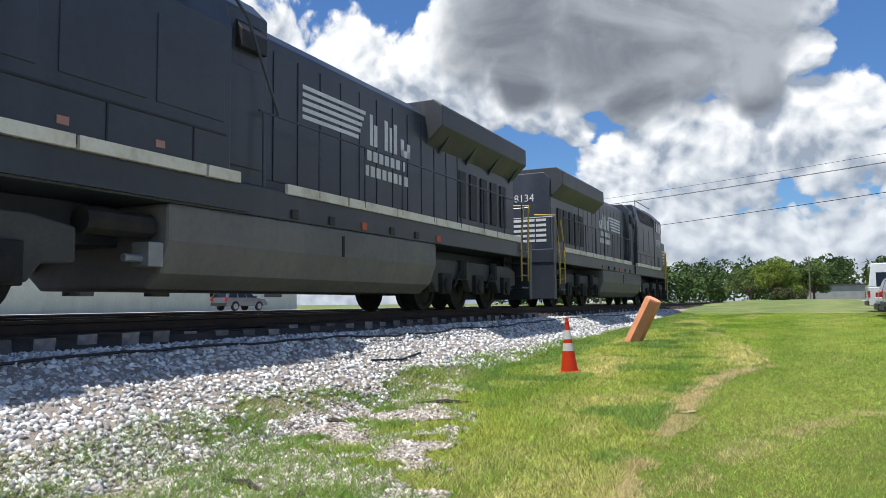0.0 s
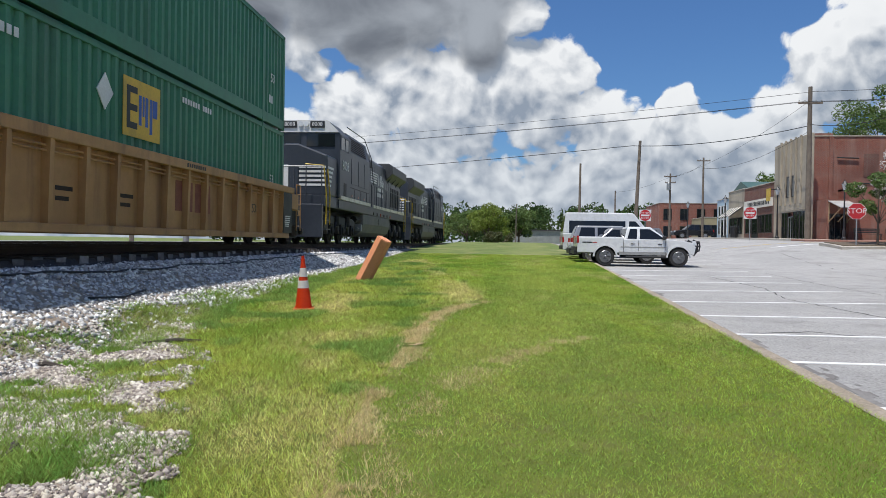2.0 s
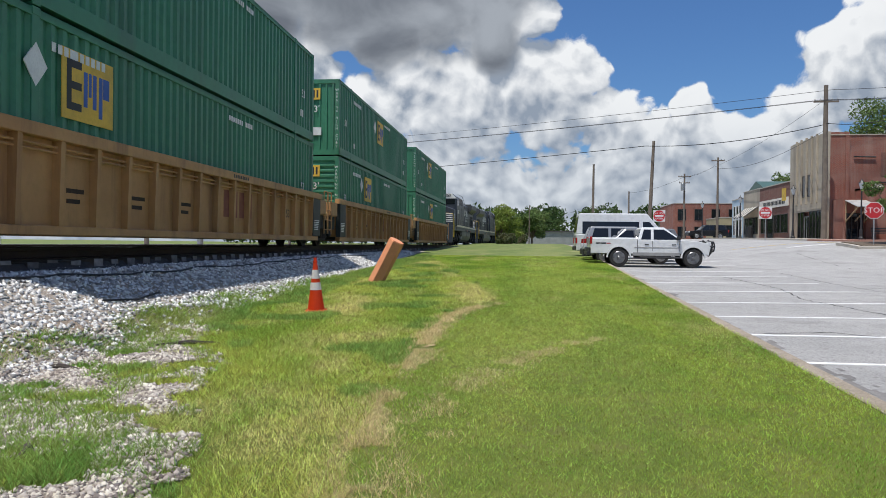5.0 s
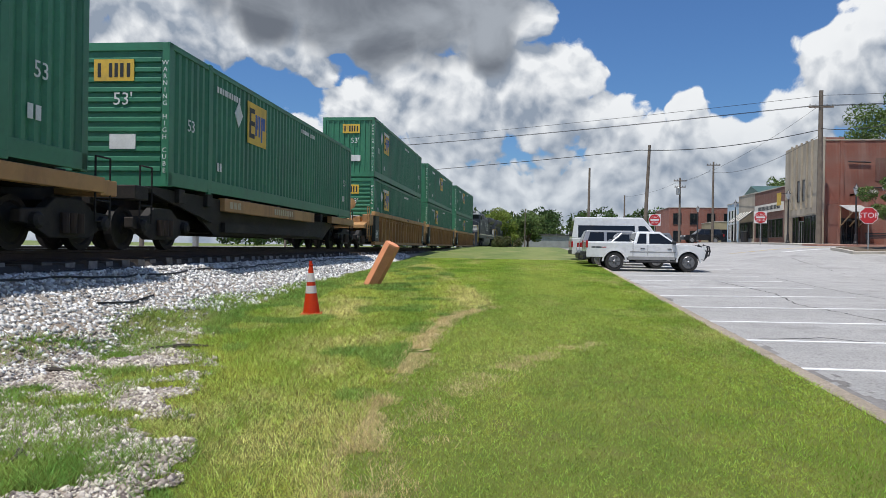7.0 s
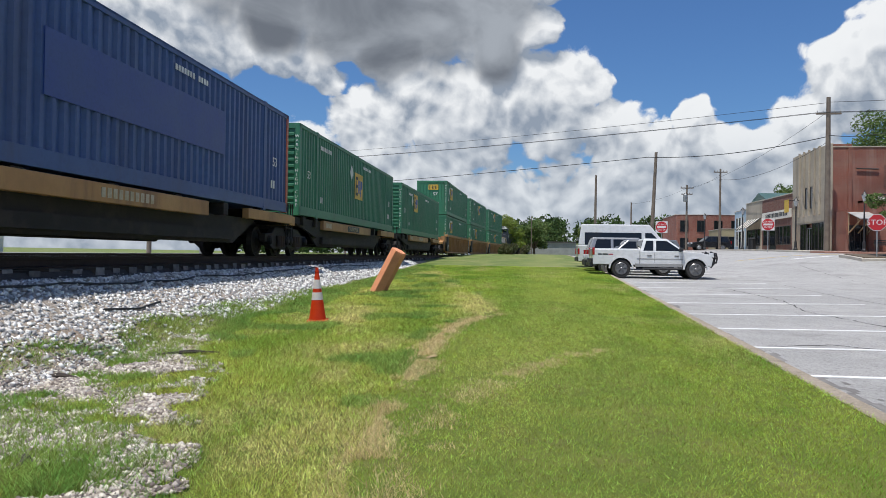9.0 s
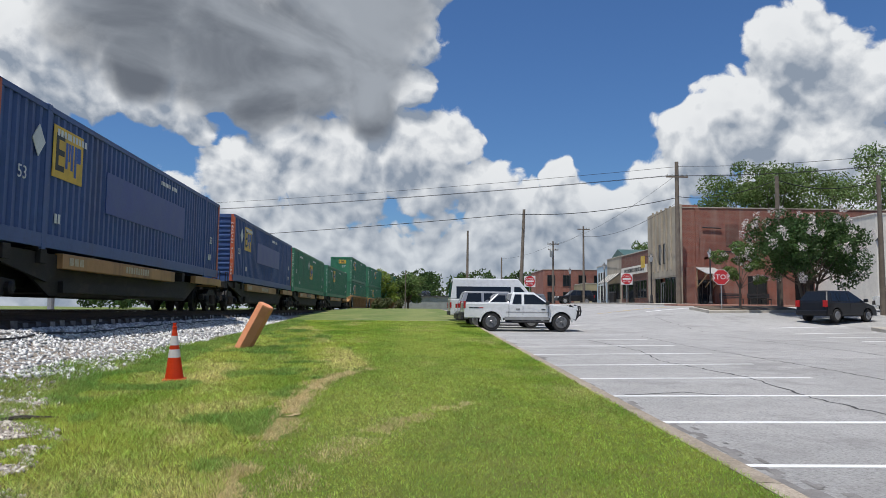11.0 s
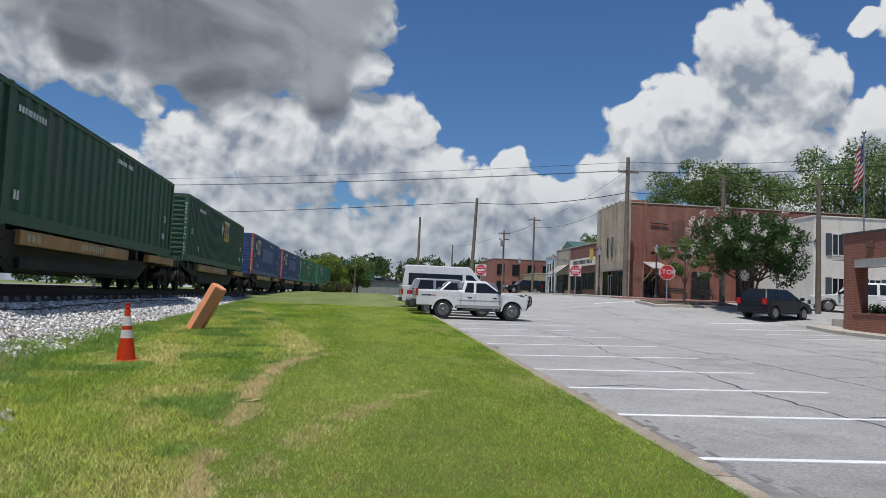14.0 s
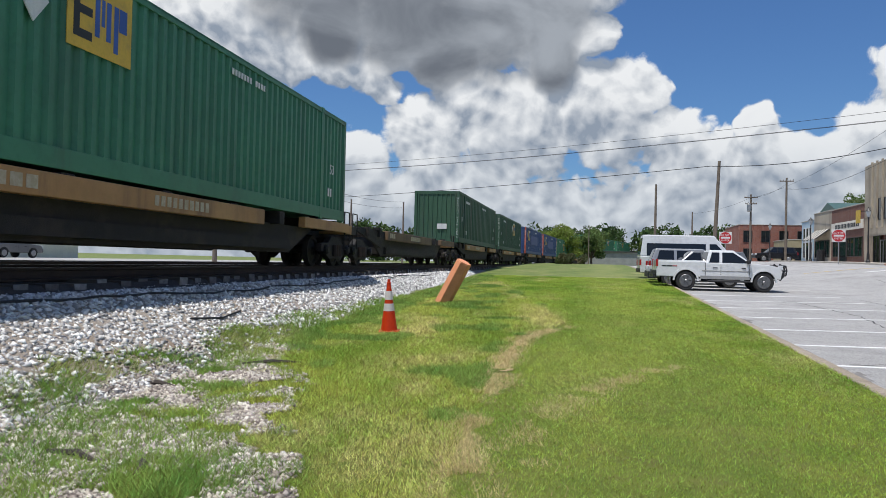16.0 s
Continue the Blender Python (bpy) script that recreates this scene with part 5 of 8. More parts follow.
for ya, xb, yb in ((-0.1, 8.0, -0.4), (2.35, 8.0, 2.1), (4.8, 8.0, 4.65), (7.2, 8.0, 7.15), (9.6, 8.05, 9.7), (12.03, 8.1, 12.3), (14.5, 8.2, 14.95), (17.2, 8.35, 17.9), (20.2, 8.65, 21.2), (23.4, 8.7, 24.4), (26.5, 8.8, 27.6), (29.7, 8.9, 30.8), (35.0, 9.0, 35.3), (38.2, 9.0, 38.4), (41.2, 9.0, 41.4)):
    marking("parking_line", [(3.17, ya), (xb, yb)], 0.11, "white painted line between parking bays")
for y in (27.2, 29.6, 32.0, 34.4):
    marking("parking_line", [(16.6, y - 0.5), (20.6, y)], 0.10, "worn white painted line between parking bays")
marking("yellow_line", [(12.0, 48), (18.5, 49)], 0.12, "faded yellow painted road line", yellow_sign)
marking("stop_line", [(14.2, 44.5), (17.6, 45.2)], 0.45, "worn white painted stop bar")

crack_m = surf("asphalt_crack", (0.07, 0.068, 0.065), None, 4, 0.95)


def build_cracks():
    rr = random.Random(11)

    def crack(pts, w):
        me = Mesh()
        fine = []
        for (xa, ya), (xb, yb) in zip(pts, pts[1:]):
            n = max(2, int(math.hypot(xb - xa, yb - ya) / 0.22))
            fine += [(xa + (xb - xa) * k / n + rr.uniform(-0.05, 0.05), ya + (yb - ya) * k / n + rr.uniform(-0.05, 0.05)) for k in range(n)]
        fine.append(pts[-1])
        for (xa, ya), (xb, yb) in zip(fine, fine[1:]):
            l = math.hypot(xb - xa, yb - ya) or 1
            ww = w * rr.uniform(0.4, 1.3) / 2
            ox, oy = -(yb - ya) / l * ww, (xb - xa) / l * ww
            me.add([(x, y, float(lot_z(x, y)) + 0.004) for x, y in ((xa - ox, ya - oy), (xb - ox, yb - oy), (xb + ox, yb + oy), (xa + ox, ya + oy))], [(0, 1, 2, 3)])
        tagged(part("crack", me, crack_m), "dark open crack in the asphalt", "crack", "cracks in the lot", "structure")

    crack([(7.6, 5.2), (6.9, 7.2), (6.75, 9.7), (6.6, 12.0), (6.9, 15.0), (6.3, 18.5), (6.8, 22), (6.4, 27)], 0.045)
    crack([(11.5, 3.0), (10.4, 8.0), (9.6, 12.5), (9.5, 18.0), (9.1, 24.0), (9.3, 30.0)], 0.035)
    crack([(6.75, 9.8), (7.5, 9.9), (8.4, 9.6), (9.9, 10.3)], 0.03)
    crack([(13.8, 6), (13.2, 14), (13.5, 22), (12.9, 30), (13.2, 40)], 0.035)
    crack([(17.0, 14), (15.6, 20), (16.1, 27)], 0.03)
    crack([(9.6, 14.5), (12.0, 15.3), (14.0, 15.0), (17.5, 15.8)], 0.025)
    crack([(9.3, 22.5), (11.5, 23.1), (15.0, 22.6)], 0.022)
    crack([(3.6, 12.2), (4.6, 12.6), (5.5, 12.1)], 0.03)


build_cracks()


def gutter_dirt():
    """Dark silt washed against the kerb, in ragged patches."""
    xs, ys = np.arange(3.11, 4.38, 0.06), np.arange(1.0, 32, 0.06)
    X, Y = np.meshgrid(xs, ys)
    cx, cy = (X[:-1, :-1] + X[1:, 1:]) / 2, (Y[:-1, :-1] + Y[1:, 1:]) / 2
    q = random.Random(3)
    ph = [q.uniform(0, 6.28) for _ in range(6)]
    reach = 0.10 + 0.30 * (0.5 + 0.5 * np.sin(cy * 2.3 + ph[0])) * (0.5 + 0.5 * np.sin(cy * 0.9 + ph[1])) + 0.10 * np.sin(cy * 7.1 + ph[2]) * np.sin(cx * 23 + ph[3])
    reach = np.where(cy < 9.5, reach * 2.2 + 0.1, reach)
    ok = (cx - 3.08) < reach
    idx = np.arange(X.size).reshape(X.shape)
    f = np.stack([idx[:-1, :-1], idx[:-1, 1:], idx[1:, 1:], idx[1:, :-1]], -1)[ok]
    used, inv = np.unique(f, return_inverse=True)
    v = np.stack([X, Y, lot_z(X, Y) + 0.004], -1).reshape(-1, 3)[used]
    tagged(part("gutter_silt", raw_mesh("gutter_silt", v, inv.reshape(-1, 4), surf("dark_gutter_silt", (0.17, 0.16, 0.15), (0.24, 0.23, 0.22), 3, 0.95, bump=0.3)), None), "dark silt washed along the kerb", "silt", kind="structure")


gutter_dirt()


def slab(name, x0, x1, y0, y1, up, material, label, category, deep=0.4, n=8):
    """A raised pavement that follows the street's slope."""
    me = Mesh()
    v = []
    for j in range(n + 1):
        y = y0 + (y1 - y0) * j / n
        for x in (x0, x1):
            z = float(lot_z(x, y)) + up
            v += [(x, y, z), (x, y, z - up - deep)]
    f = []
    for j in range(n):
        a, b = j * 4, j * 4 + 4
        f += [(a, a + 2, b + 2, b), (a + 1, b + 1, b + 3, a + 3), (a, b, b + 1, a + 1), (a + 2, a + 3, b + 3, b + 2)]
    f += [(0, 1, 3, 2), (n * 4, n * 4 + 2, n * 4 + 3, n * 4 + 1)]
    me.add(v, f)
    return tagged(part(name, me, material, bevel=0.02), label, category, kind="structure")


slab("pavement", 20.7, 22.3, 8, 24.2, 0.05, concrete, "pale concrete apron before the brick hall", "pavement")
slab("pavement", 20.9, 22.6, 24.2, 33.0, 0.16, concrete, "pale concrete pavement with a raised kerb", "pavement")
slab("pavement", 19.4, 22.2, 56.6, 92, 0.14, concrete, "pale concrete pavement along the shop fronts", "pavement", n=16)
slab("pavement", 19.4, 34.0, 53.8, 56.6, 0.14, surf("brick_paving", (0.30, 0.15, 0.11), (0.36, 0.2, 0.15), 3, 0.9, bump=0.3), "red brick paved corner pavement", "pavement")
slab("traffic_island", 16.3, 21.6, 40.2, 43.2, 0.16, concrete, "kerbed island with dry grass and small trees", "traffic island")
slab("planting_bed", 16.5, 21.4, 40.45, 42.95, 0.20, soil, "bare soil bed with sparse weeds", "planting bed", 0.2)

# ---------------------------------------------------------------- trees and plants


def leaf_cloud(name, centres, count, size, material, parent, seed, place=None, squash=1.0):
    """Many small leaf cards about a set of clump centres (x, y, z, radius)."""
    r = np.random.RandomState(seed)
    cs = np.array(centres, dtype=float)
    wt = cs[:, 3] ** 2
    pick = r.choice(len(cs), count, p=wt / wt.sum())
    u = r.normal(size=(count, 3))
    u /= np.linalg.norm(u, axis=1)[:, None]
    rad = cs[pick, 3] * (r.uniform(0.25, 1.0, count) ** 0.45)
    p = cs[pick, :3] + u * rad[:, None] * np.array([1, 1, squash])
    a = r.normal(size=(count, 3))
    a /= np.linalg.norm(a, axis=1)[:, None]
    b = np.cross(a, r.normal(size=(count, 3)))
    b /= np.linalg.norm(b, axis=1)[:, None]
    s = size * r.uniform(0.55, 1.35, count)[:, None]
    v = np.stack([p - a * s, p + b * s * 0.45, p + a * s, p - b * s * 0.45], 1).reshape(-1, 3)
    f = np.arange(count * 4).reshape(-1, 4)
    return part(name, raw_mesh(name, v, f, material), None, parent, place=place) if parent is None else part(name, raw_mesh(name, v, f, material), None, parent)


def tree(x, y, z, h, spread, leaves, count, size, label, seed, trunk_r=0.22, low=0.3, extra=None, clumps=16, category="tree", group=""):
    t = thing("tree", pose(x, y, z), label, category, group)
    rr = random.Random(seed)
    me = Mesh()
    fork = h * low
    me.tube((0, 0, -0.2), (rr.uniform(-0.1, 0.1), rr.uniform(-0.1, 0.1), fork), trunk_r, trunk_r * 0.75, 10)
    cs = []
    for i in range(clumps):
        a = 6.283 * i / clumps * 2.4 + rr.uniform(-0.4, 0.4)
        k = rr.uniform(0.25, 1.0)
        zz = fork + (h - fork) * (0.12 + 0.80 * (i + 0.5) / clumps)
        rad = spread * k * math.sqrt(max(0.08, 1 - ((zz - fork) / (h - fork) * 1.25 - 0.42) ** 2))
        c = Vector((rad * math.cos(a), rad * math.sin(a), zz))
        mid = Vector((c.x * 0.45, c.y * 0.45, fork + (zz - fork) * 0.55))
        me.tube((0, 0, fork * 0.92), mid, trunk_r * 0.45, trunk_r * 0.25, 6).tube(mid, c, trunk_r * 0.25, 0.02, 5)
        cs.append((c.x, c.y, c.z, spread * rr.uniform(0.26, 0.46)))
        for j in range(2):
            cs.append((c.x + rr.uniform(-1, 1) * spread * 0.3, c.y + rr.uniform(-1, 1) * spread * 0.3, c.z + rr.uniform(-0.6, 0.9) * spread * 0.22, spread * rr.uniform(0.12, 0.24)))
    part("trunk", me, bark, t)
    leaf_cloud("crown", cs, count, size, leaves, t, seed, squash=0.8)
    if extra:
        top = [(a, b, c + 0.1, r * 1.08) for a, b, c, r in cs if math.hypot(a, b) > spread * 0.3]
        leaf_cloud("blossom", top[::5] or top, extra, size * 0.95, blossom, t, seed + 1, squash=0.7)
    return t


def on_lot(x, y, up=0.0):
    return float(lot_z(x, y)) + up



def crape_myrtle(x, y, z, h, spread, count, label, seed):
    """Several smooth stems from one foot, a dense rounded crown, white flower heads at the tips."""
    t = thing("tree", pose(x, y, z), label, "tree")
    rr = random.Random(seed)
    me, cs, tips = Mesh(), [], []
    mid = h * 0.60
    for i in range(90):
        a, e = rr.uniform(0, 6.283), math.asin(rr.uniform(-0.75, 1.0))
        k = rr.uniform(0.45, 0.96) * (0.88 + 0.16 * math.sin(3 * a + 1.0))
        c = Vector((spread * k * math.cos(e) * math.cos(a), spread * k * math.cos(e) * math.sin(a), mid + (h - mid) * k * math.sin(e)))
        cs.append((c.x, c.y, c.z, spread * rr.uniform(0.13, 0.24)))
        if k > 0.68:
            tips.append(c)
    for i in range(6):
        a = 6.283 * i / 6 + rr.uniform(-0.3, 0.3)
        foot = (0.12 * math.cos(a), 0.12 * math.sin(a), -0.15)
        knee = Vector((0.5 * math.cos(a), 0.5 * math.sin(a), h * 0.26))
        me.tube(foot, knee, 0.075, 0.055, 8)
        for c in cs[i::6][:9]:
            me.tube(knee, c[:3], 0.04, 0.008, 5)
    part("trunk", me, bark, t)
    leaf_cloud("crown", cs, count, 0.085, leaf_dark, t, seed, squash=0.9)
    heads = []
    for c in tips:
        out = Vector((c.x, c.y, (c.z - mid) * 1.2)).normalized()
        for j in range(3):
            p = c + out * spread * rr.uniform(0.12, 0.22) + Vector((rr.uniform(-0.4, 0.4), rr.uniform(-0.4, 0.4), rr.uniform(-0.3, 0.3)))
            if p.x < rr.uniform(-0.5, 3.6):
                heads.append((p.x, p.y, p.z, rr.uniform(0.12, 0.24)))
    leaf_cloud("blossom", heads, 26 * len(heads), 0.075, blossom, t, seed + 1, squash=1.2)
    return t


crape_myrtle(21.5, 39.4, on_lot(21.5, 39.4) + 0.1, 5.9, 3.45, 30000, "crape myrtle with dark leaves and white blossom", 4)
tree(18.3, 40.7, on_lot(18.3, 40.7) + 0.2, 3.9, 1.15, leaf_mid, 4500, 0.075, "small crape myrtle with pale flower heads on the island", 9, 0.07, 0.3, extra=500, clumps=10)
for i, (a, r, h, s) in enumerate(((23.4, 88, 15.0, 4.6), (26.4, 84, 15.8, 5.2), (29.6, 86, 14.6, 5.0), (34.2, 80, 15.5, 5.2), (37.0, 77, 15.8, 5.0), (40.6, 76, 14.6, 4.8), (43.6, 74, 15.0, 5.0), (47.5, 72, 14.5, 5.2))):
    x, y = r * math.sin(radians(a)), r * math.cos(radians(a))
    tree(x, y, on_lot(x, y), h, s, leaf_mid if i < 3 else leaf_airy, 13000 if i < 3 else 9500, 0.17, "tall broad-leaved tree rising behind the brick buildings", 20 + i, 0.35, 0.25, clumps=24, group="trees behind the street")
tree(30.0, 98.0, 0.6, 9.0, 2.6, leaf_mid, 4000, 0.16, "slim tree behind the shop roofs", 40, 0.2, 0.3)

# far wood and shrubs beyond the lawn
wood = []
rr = random.Random(8)
for i in range(150):
    a = rr.uniform(-24, 16)
    r = rr.uniform(210, 330)
    x, y = r * math.sin(radians(a)), r * math.cos(radians(a))
    h = rr.uniform(7.5, 13) * r / 260
    for k in range(3):
        wood.append((x + rr.uniform(-5, 5), y + rr.uniform(-5, 5), h * (0.25 + 0.28 * k), h * rr.uniform(0.24, 0.36)))
tagged(leaf_cloud("woodland", wood, 60000, 0.75, leaf_far, None, 51), "distant mixed woodland along the horizon", "woodland", kind="stuff")
for i, (x, y, h, s, lf, lab) in enumerate(((-7.2, 128, 6.4, 3.6, leaf_light, "bright yellow-green tree beyond the lawn"), (-1.6, 134, 6.0, 3.3, leaf_mid, "round green tree beyond the lawn"), (-12.5, 150, 6.5, 4.0, leaf_mid, "green tree beyond the crossing"))):
    tree(x, y, 0.0, h, s, lf, 7000, 0.20, lab, 60 + i, 0.22, 0.2, clumps=18)


def shrub(x, y, z, r, h, mat_, label, seed, count=2500, size=0.09):
    t = thing("shrub", pose(x, y, z), label, "shrub")
    q = random.Random(seed)
    cs = [(q.uniform(-1, 1) * r * 0.7, q.uniform(-1, 1) * r * 0.6, h * q.uniform(0.25, 0.65), h * q.uniform(0.28, 0.42)) for _ in range(12)]
    st = Mesh()
    for c in cs:
        st.tube((c[0] * 0.2, c[1] * 0.2, -0.05), c[:3], 0.03, 0.01, 5)
    part("stem", st, bark, t)
    leaf_cloud("foliage", cs, count, size, mat_, t, seed)


shrub(-3.4, 88, float(base_z(88)) + 0.1, 2.3, 1.5, surf("olive_shrub_leaves", (0.085, 0.11, 0.035), (0.13, 0.12, 0.05), 0.8, 0.6, island=0.6, trans=0.2), "broad olive-brown shrub at the end of the lawn", 71, 5000, 0.11)

# ---------------------------------------------------------------- buildings


def window(parent, x, y0, y1, z0, z1, face="x", fm=frame_dark, bars=1, name="window"):
    """A framed pane set in a front; face x looks to -x, face y looks to -y."""
    d = 0.05
    fr = Mesh()
    P = (lambda a0, a1, b0, b1, c0, c1: (c0, c1, a0, a1, b0, b1)) if face == "x" else (lambda a0, a1, b0, b1, c0, c1: (a0, a1, c0, c1, b0, b1))
    t = 0.06
    for a0, a1, b0, b1 in ((y0, y0 + t, z0, z1), (y1 - t, y1, z0, z1), (y0 + t, y1 - t, z0, z0 + t), (y0 + t, y1 - t, z1 - t, z1)):
        fr.box(*P(a0, a1, b0, b1, x - d, x + 0.04))
    for i in range(bars):
        c = y0 + (y1 - y0) * (i + 1) / (bars + 1)
        fr.box(*P(c - 0.03, c + 0.03, z0 + t, z1 - t, x - d * 0.8, x + 0.03))
    w = part(name, Mesh().box(*P(y0 + t, y1 - t, z0 + t, z1 - t, x - 0.02, x + 0.01)), glass, parent, "dark glass pane")
    part("frame", fr, fm, w)
    return w


def shell(parent, x0, x1, y0, y1, z0, z1, wall_m, parapet=0.35, thick=0.3, cap=None):
    """Four walls, a roof deck and a coping."""
    part("front_wall", Mesh().box(x0, x0 + thick, y0, y1, z0, z1), wall_m, parent)
    part("side_wall", Mesh().box(x0 + thick, x1, y0, y0 + thick, z0, z1), wall_m, parent)
    part("side_wall", Mesh().box(x0 + thick, x1, y1 - thick, y1, z0, z1), wall_m, parent)
    part("back_wall", Mesh().box(x1 - thick, x1, y0 + thick, y1 - thick, z0, z1), wall_m, parent)
    part("roof", Mesh().box(x0 + thick, x1 - thick, y0 + thick, y1 - thick, z1 - parapet - 0.2, z1 - parapet), roof_dark, parent)
    if cap:
        cp = Mesh().box(x0 - 0.05, x0 + thick + 0.05, y0 - 0.05, y1 + 0.05, z1, z1 + 0.09).box(x0 + thick + 0.05, x1, y0 - 0.05, y0 + thick + 0.05, z1, z1 + 0.09)
        part("coping", cp, cap, parent, bevel=0.015)


def corner_building():
    b = thing("corner_building", pose(0, 0, 0), "two-storey red brick building with a tall stained concrete front", "building")
    shell(b, 22.3, 46, 60.4, 68.5, -0.6, 8.75, brick_red, cap=stucco)
    fr = Mesh().box(21.95, 22.3, 60.35, 60.95, -0.4, 9.07).box(21.95, 22.3, 67.9, 68.5, -0.4, 9.0).box(21.95, 22.3, 60.95, 67.9, 3.1, 9.02)
    part("concrete_front", fr, stucco, b, "stained tan concrete frontage", bevel=0.02)
    for y in (62.0, 63.15, 64.3, 65.5, 66.6):
        part("fin", Mesh().box(21.80, 21.95, y - 0.09, y + 0.09, 3.6, 9.12), stucco, b, bevel=0.015)
    for y in (63.7, 64.9):
        window(b, 21.93, y - 0.32, y + 0.32, 4.2, 6.0, bars=0)
    for y0, y1 in ((61.0, 62.4), (62.45, 63.9), (65.2, 66.6)):
        window(b, 22.05, y0, y1, 0.55, 3.0, bars=1)
    dr = window(b, 22.1, 63.95, 65.15, 0.42, 2.6, fm=metal_post, name="glass_door")
    part("transom", Mesh().box(21.98, 22.2, 60.95, 67.9, 2.98, 3.1), stucco, b)
    part("panel", Mesh().box(22.0, 22.2, 66.65, 67.85, 0.4, 3.0), surf("tan_door", (0.33, 0.26, 0.19), None, 2, 0.8), b)
    sg = part("hanging_sign", Mesh().box(21.2, 21.26, 67.3, 68.3, 4.1, 5.2), yellow_sign, b, "yellow projecting shop sign")
    part("bracket", Mesh().box(21.26, 21.95, 67.75, 67.82, 5.1, 5.16), black_iron, sg)
    # side wall: pilaster, stepped parapet, blocked openings
    part("pilaster", Mesh().box(23.4, 23.7, 60.28, 60.4, -0.3, 8.75), brick_red, b)
    part("parapet_step", Mesh().box(22.3, 23.7, 60.4, 60.7, 8.84, 9.02), brick_red, b)
    for x in (26.0, 29.5, 33.0):
        part("blocked_window", Mesh().box(x, x + 1.1, 60.37, 60.4, 5.6, 7.4), brick_brown, b)
    part("conduit", Mesh().tube((24.0, 60.3, 7.1), (25.6, 60.3, 7.05), 0.05), black_iron, b)
    # one-storey wing before the side wall
    w = part("wing", Mesh().box(24.1, 24.4, 56.9, 60.28, -0.5, 4.55).box(24.4, 46, 56.9, 57.2, 2.9, 4.75).box(24.4, 26.2, 56.9, 57.2, -0.5, 2.9).box(27.8, 30.0, 56.9, 57.2, -0.5, 2.9).box(31.6, 34, 56.9, 57.2, -0.5, 2.9).box(36, 38, 56.9, 57.2, -0.5, 2.9).box(40, 46, 56.9, 57.2, -0.5, 2.9), brick_red, b, "single-storey brick wing")
    part("wing_roof", Mesh().box(24.1, 46, 57.2, 60.28, 4.4, 4.55), roof_dark, w)
    part("wing_coping", Mesh().box(24.05, 46, 56.85, 57.25, 4.75, 4.84), black_iron, w)
    for x in (26.2, 30.0, 34.0, 38.0):
        window(b, 57.05, x, x + 1.6 if x < 33 else x + 2.0, 0.5, 2.9, "y", bars=1)
    bars = Mesh()
    for i in range(4):
        bars.box(26.1 + i * 0.30, 26.1 + i * 0.30 + 0.2, 56.86, 56.9, 4.12, 4.45)
    part("number_bars", bars, white_paint, b, "white wall number drawn as plain bars")
    # tin awning on timber braces
    aw = part("awning", Mesh().prism([(56.0, 2.95), (58.3, 3.55), (58.3, 3.6), (56.0, 3.0)], 22.6, 24.1), surf("galvanised_awning", (0.55, 0.55, 0.53), (0.42, 0.41, 0.39), 2, 0.5, 0.3), b, "corrugated metal awning")
    for x in (22.7, 23.35, 24.0):
        part("brace", Mesh().tube((x, 58.3, 2.0), (x, 56.2, 2.95), 0.05, n=6).tube((x, 58.3, 1.9), (x, 58.3, 3.5), 0.05, n=6), surf("raw_timber", (0.42, 0.30, 0.18), None, 3, 0.9), aw)
    part("awning_wall", Mesh().box(22.5, 24.1, 58.3, 60.28, -0.5, 3.7), brick_red, b)
    window(b, 58.27, 22.7, 23.9, 0.6, 2.6, "y", bars=2)


corner_building()


def shop(y0, y1, top, wall_m, label, bits):
    b = thing("shop_building", pose(0, 0, 0), label, "building", "shops along the street")
    shell(b, 22.0, 40, y0, y1, -0.4, top, wall_m, cap=concrete)
    z = 0.75
    n = bits.get("bays", 3)
    for i in range(n):
        a = y0 + 0.5 + (y1 - y0 - 1.0) * i / n
        e = y0 + 0.5 + (y1 - y0 - 1.0) * (i + 1) / n - 0.15
        window(b, 21.98, a, e, z + (0.05 if i == n // 2 else 0.55), z + 2.3, fm=bits.get("fm", frame_dark), bars=1 if i != n // 2 else 0, name="shop_window" if i != n // 2 else "glass_door")
    if "band" in bits:
        part("sign_band", Mesh().box(21.9, 22.0, y0 + 0.3, y1 - 0.3, *bits["band"]), bits.get("bandm", white_wall), b, "pale painted sign band", bevel=0.01)
        mk = Mesh()
        q = random.Random(int(y0))
        yy = y0 + 1.2
        while yy < y1 - 1.4:
            w = q.uniform(0.18, 0.34)
            mk.box(21.885, 21.9, yy, yy + w, bits["band"][0] + 0.22, bits["band"][1] - 0.2)
            yy += w + 0.14
        tagged(part("lettering", mk, logo_dark if bits.get("bandm") is None else white_paint, b, "sign lettering drawn as plain bars"), kind="stuff")
    if "awning" in bits:
        k = 9
        for i in range(k):
            a = y0 + 0.4 + (y1 - y0 - 0.8) * i / k
            part("awning_strip", Mesh().prism([(20.7, 3.1), (22.0, 4.1), (22.0, 4.15), (20.7, 3.15)], a, a + (y1 - y0 - 0.8) / k, "Y"), bits["awning"] if i % 2 == 0 else white_wall, b, "dark strip of the sloping fabric awning" if i % 2 == 0 else "pale strip of the sloping fabric awning")
    for y in bits.get("upper", ()):
        window(b, 21.98, y - 0.45, y + 0.45, top - 2.2, top - 0.7, fm=frame_white, bars=0)
    return b


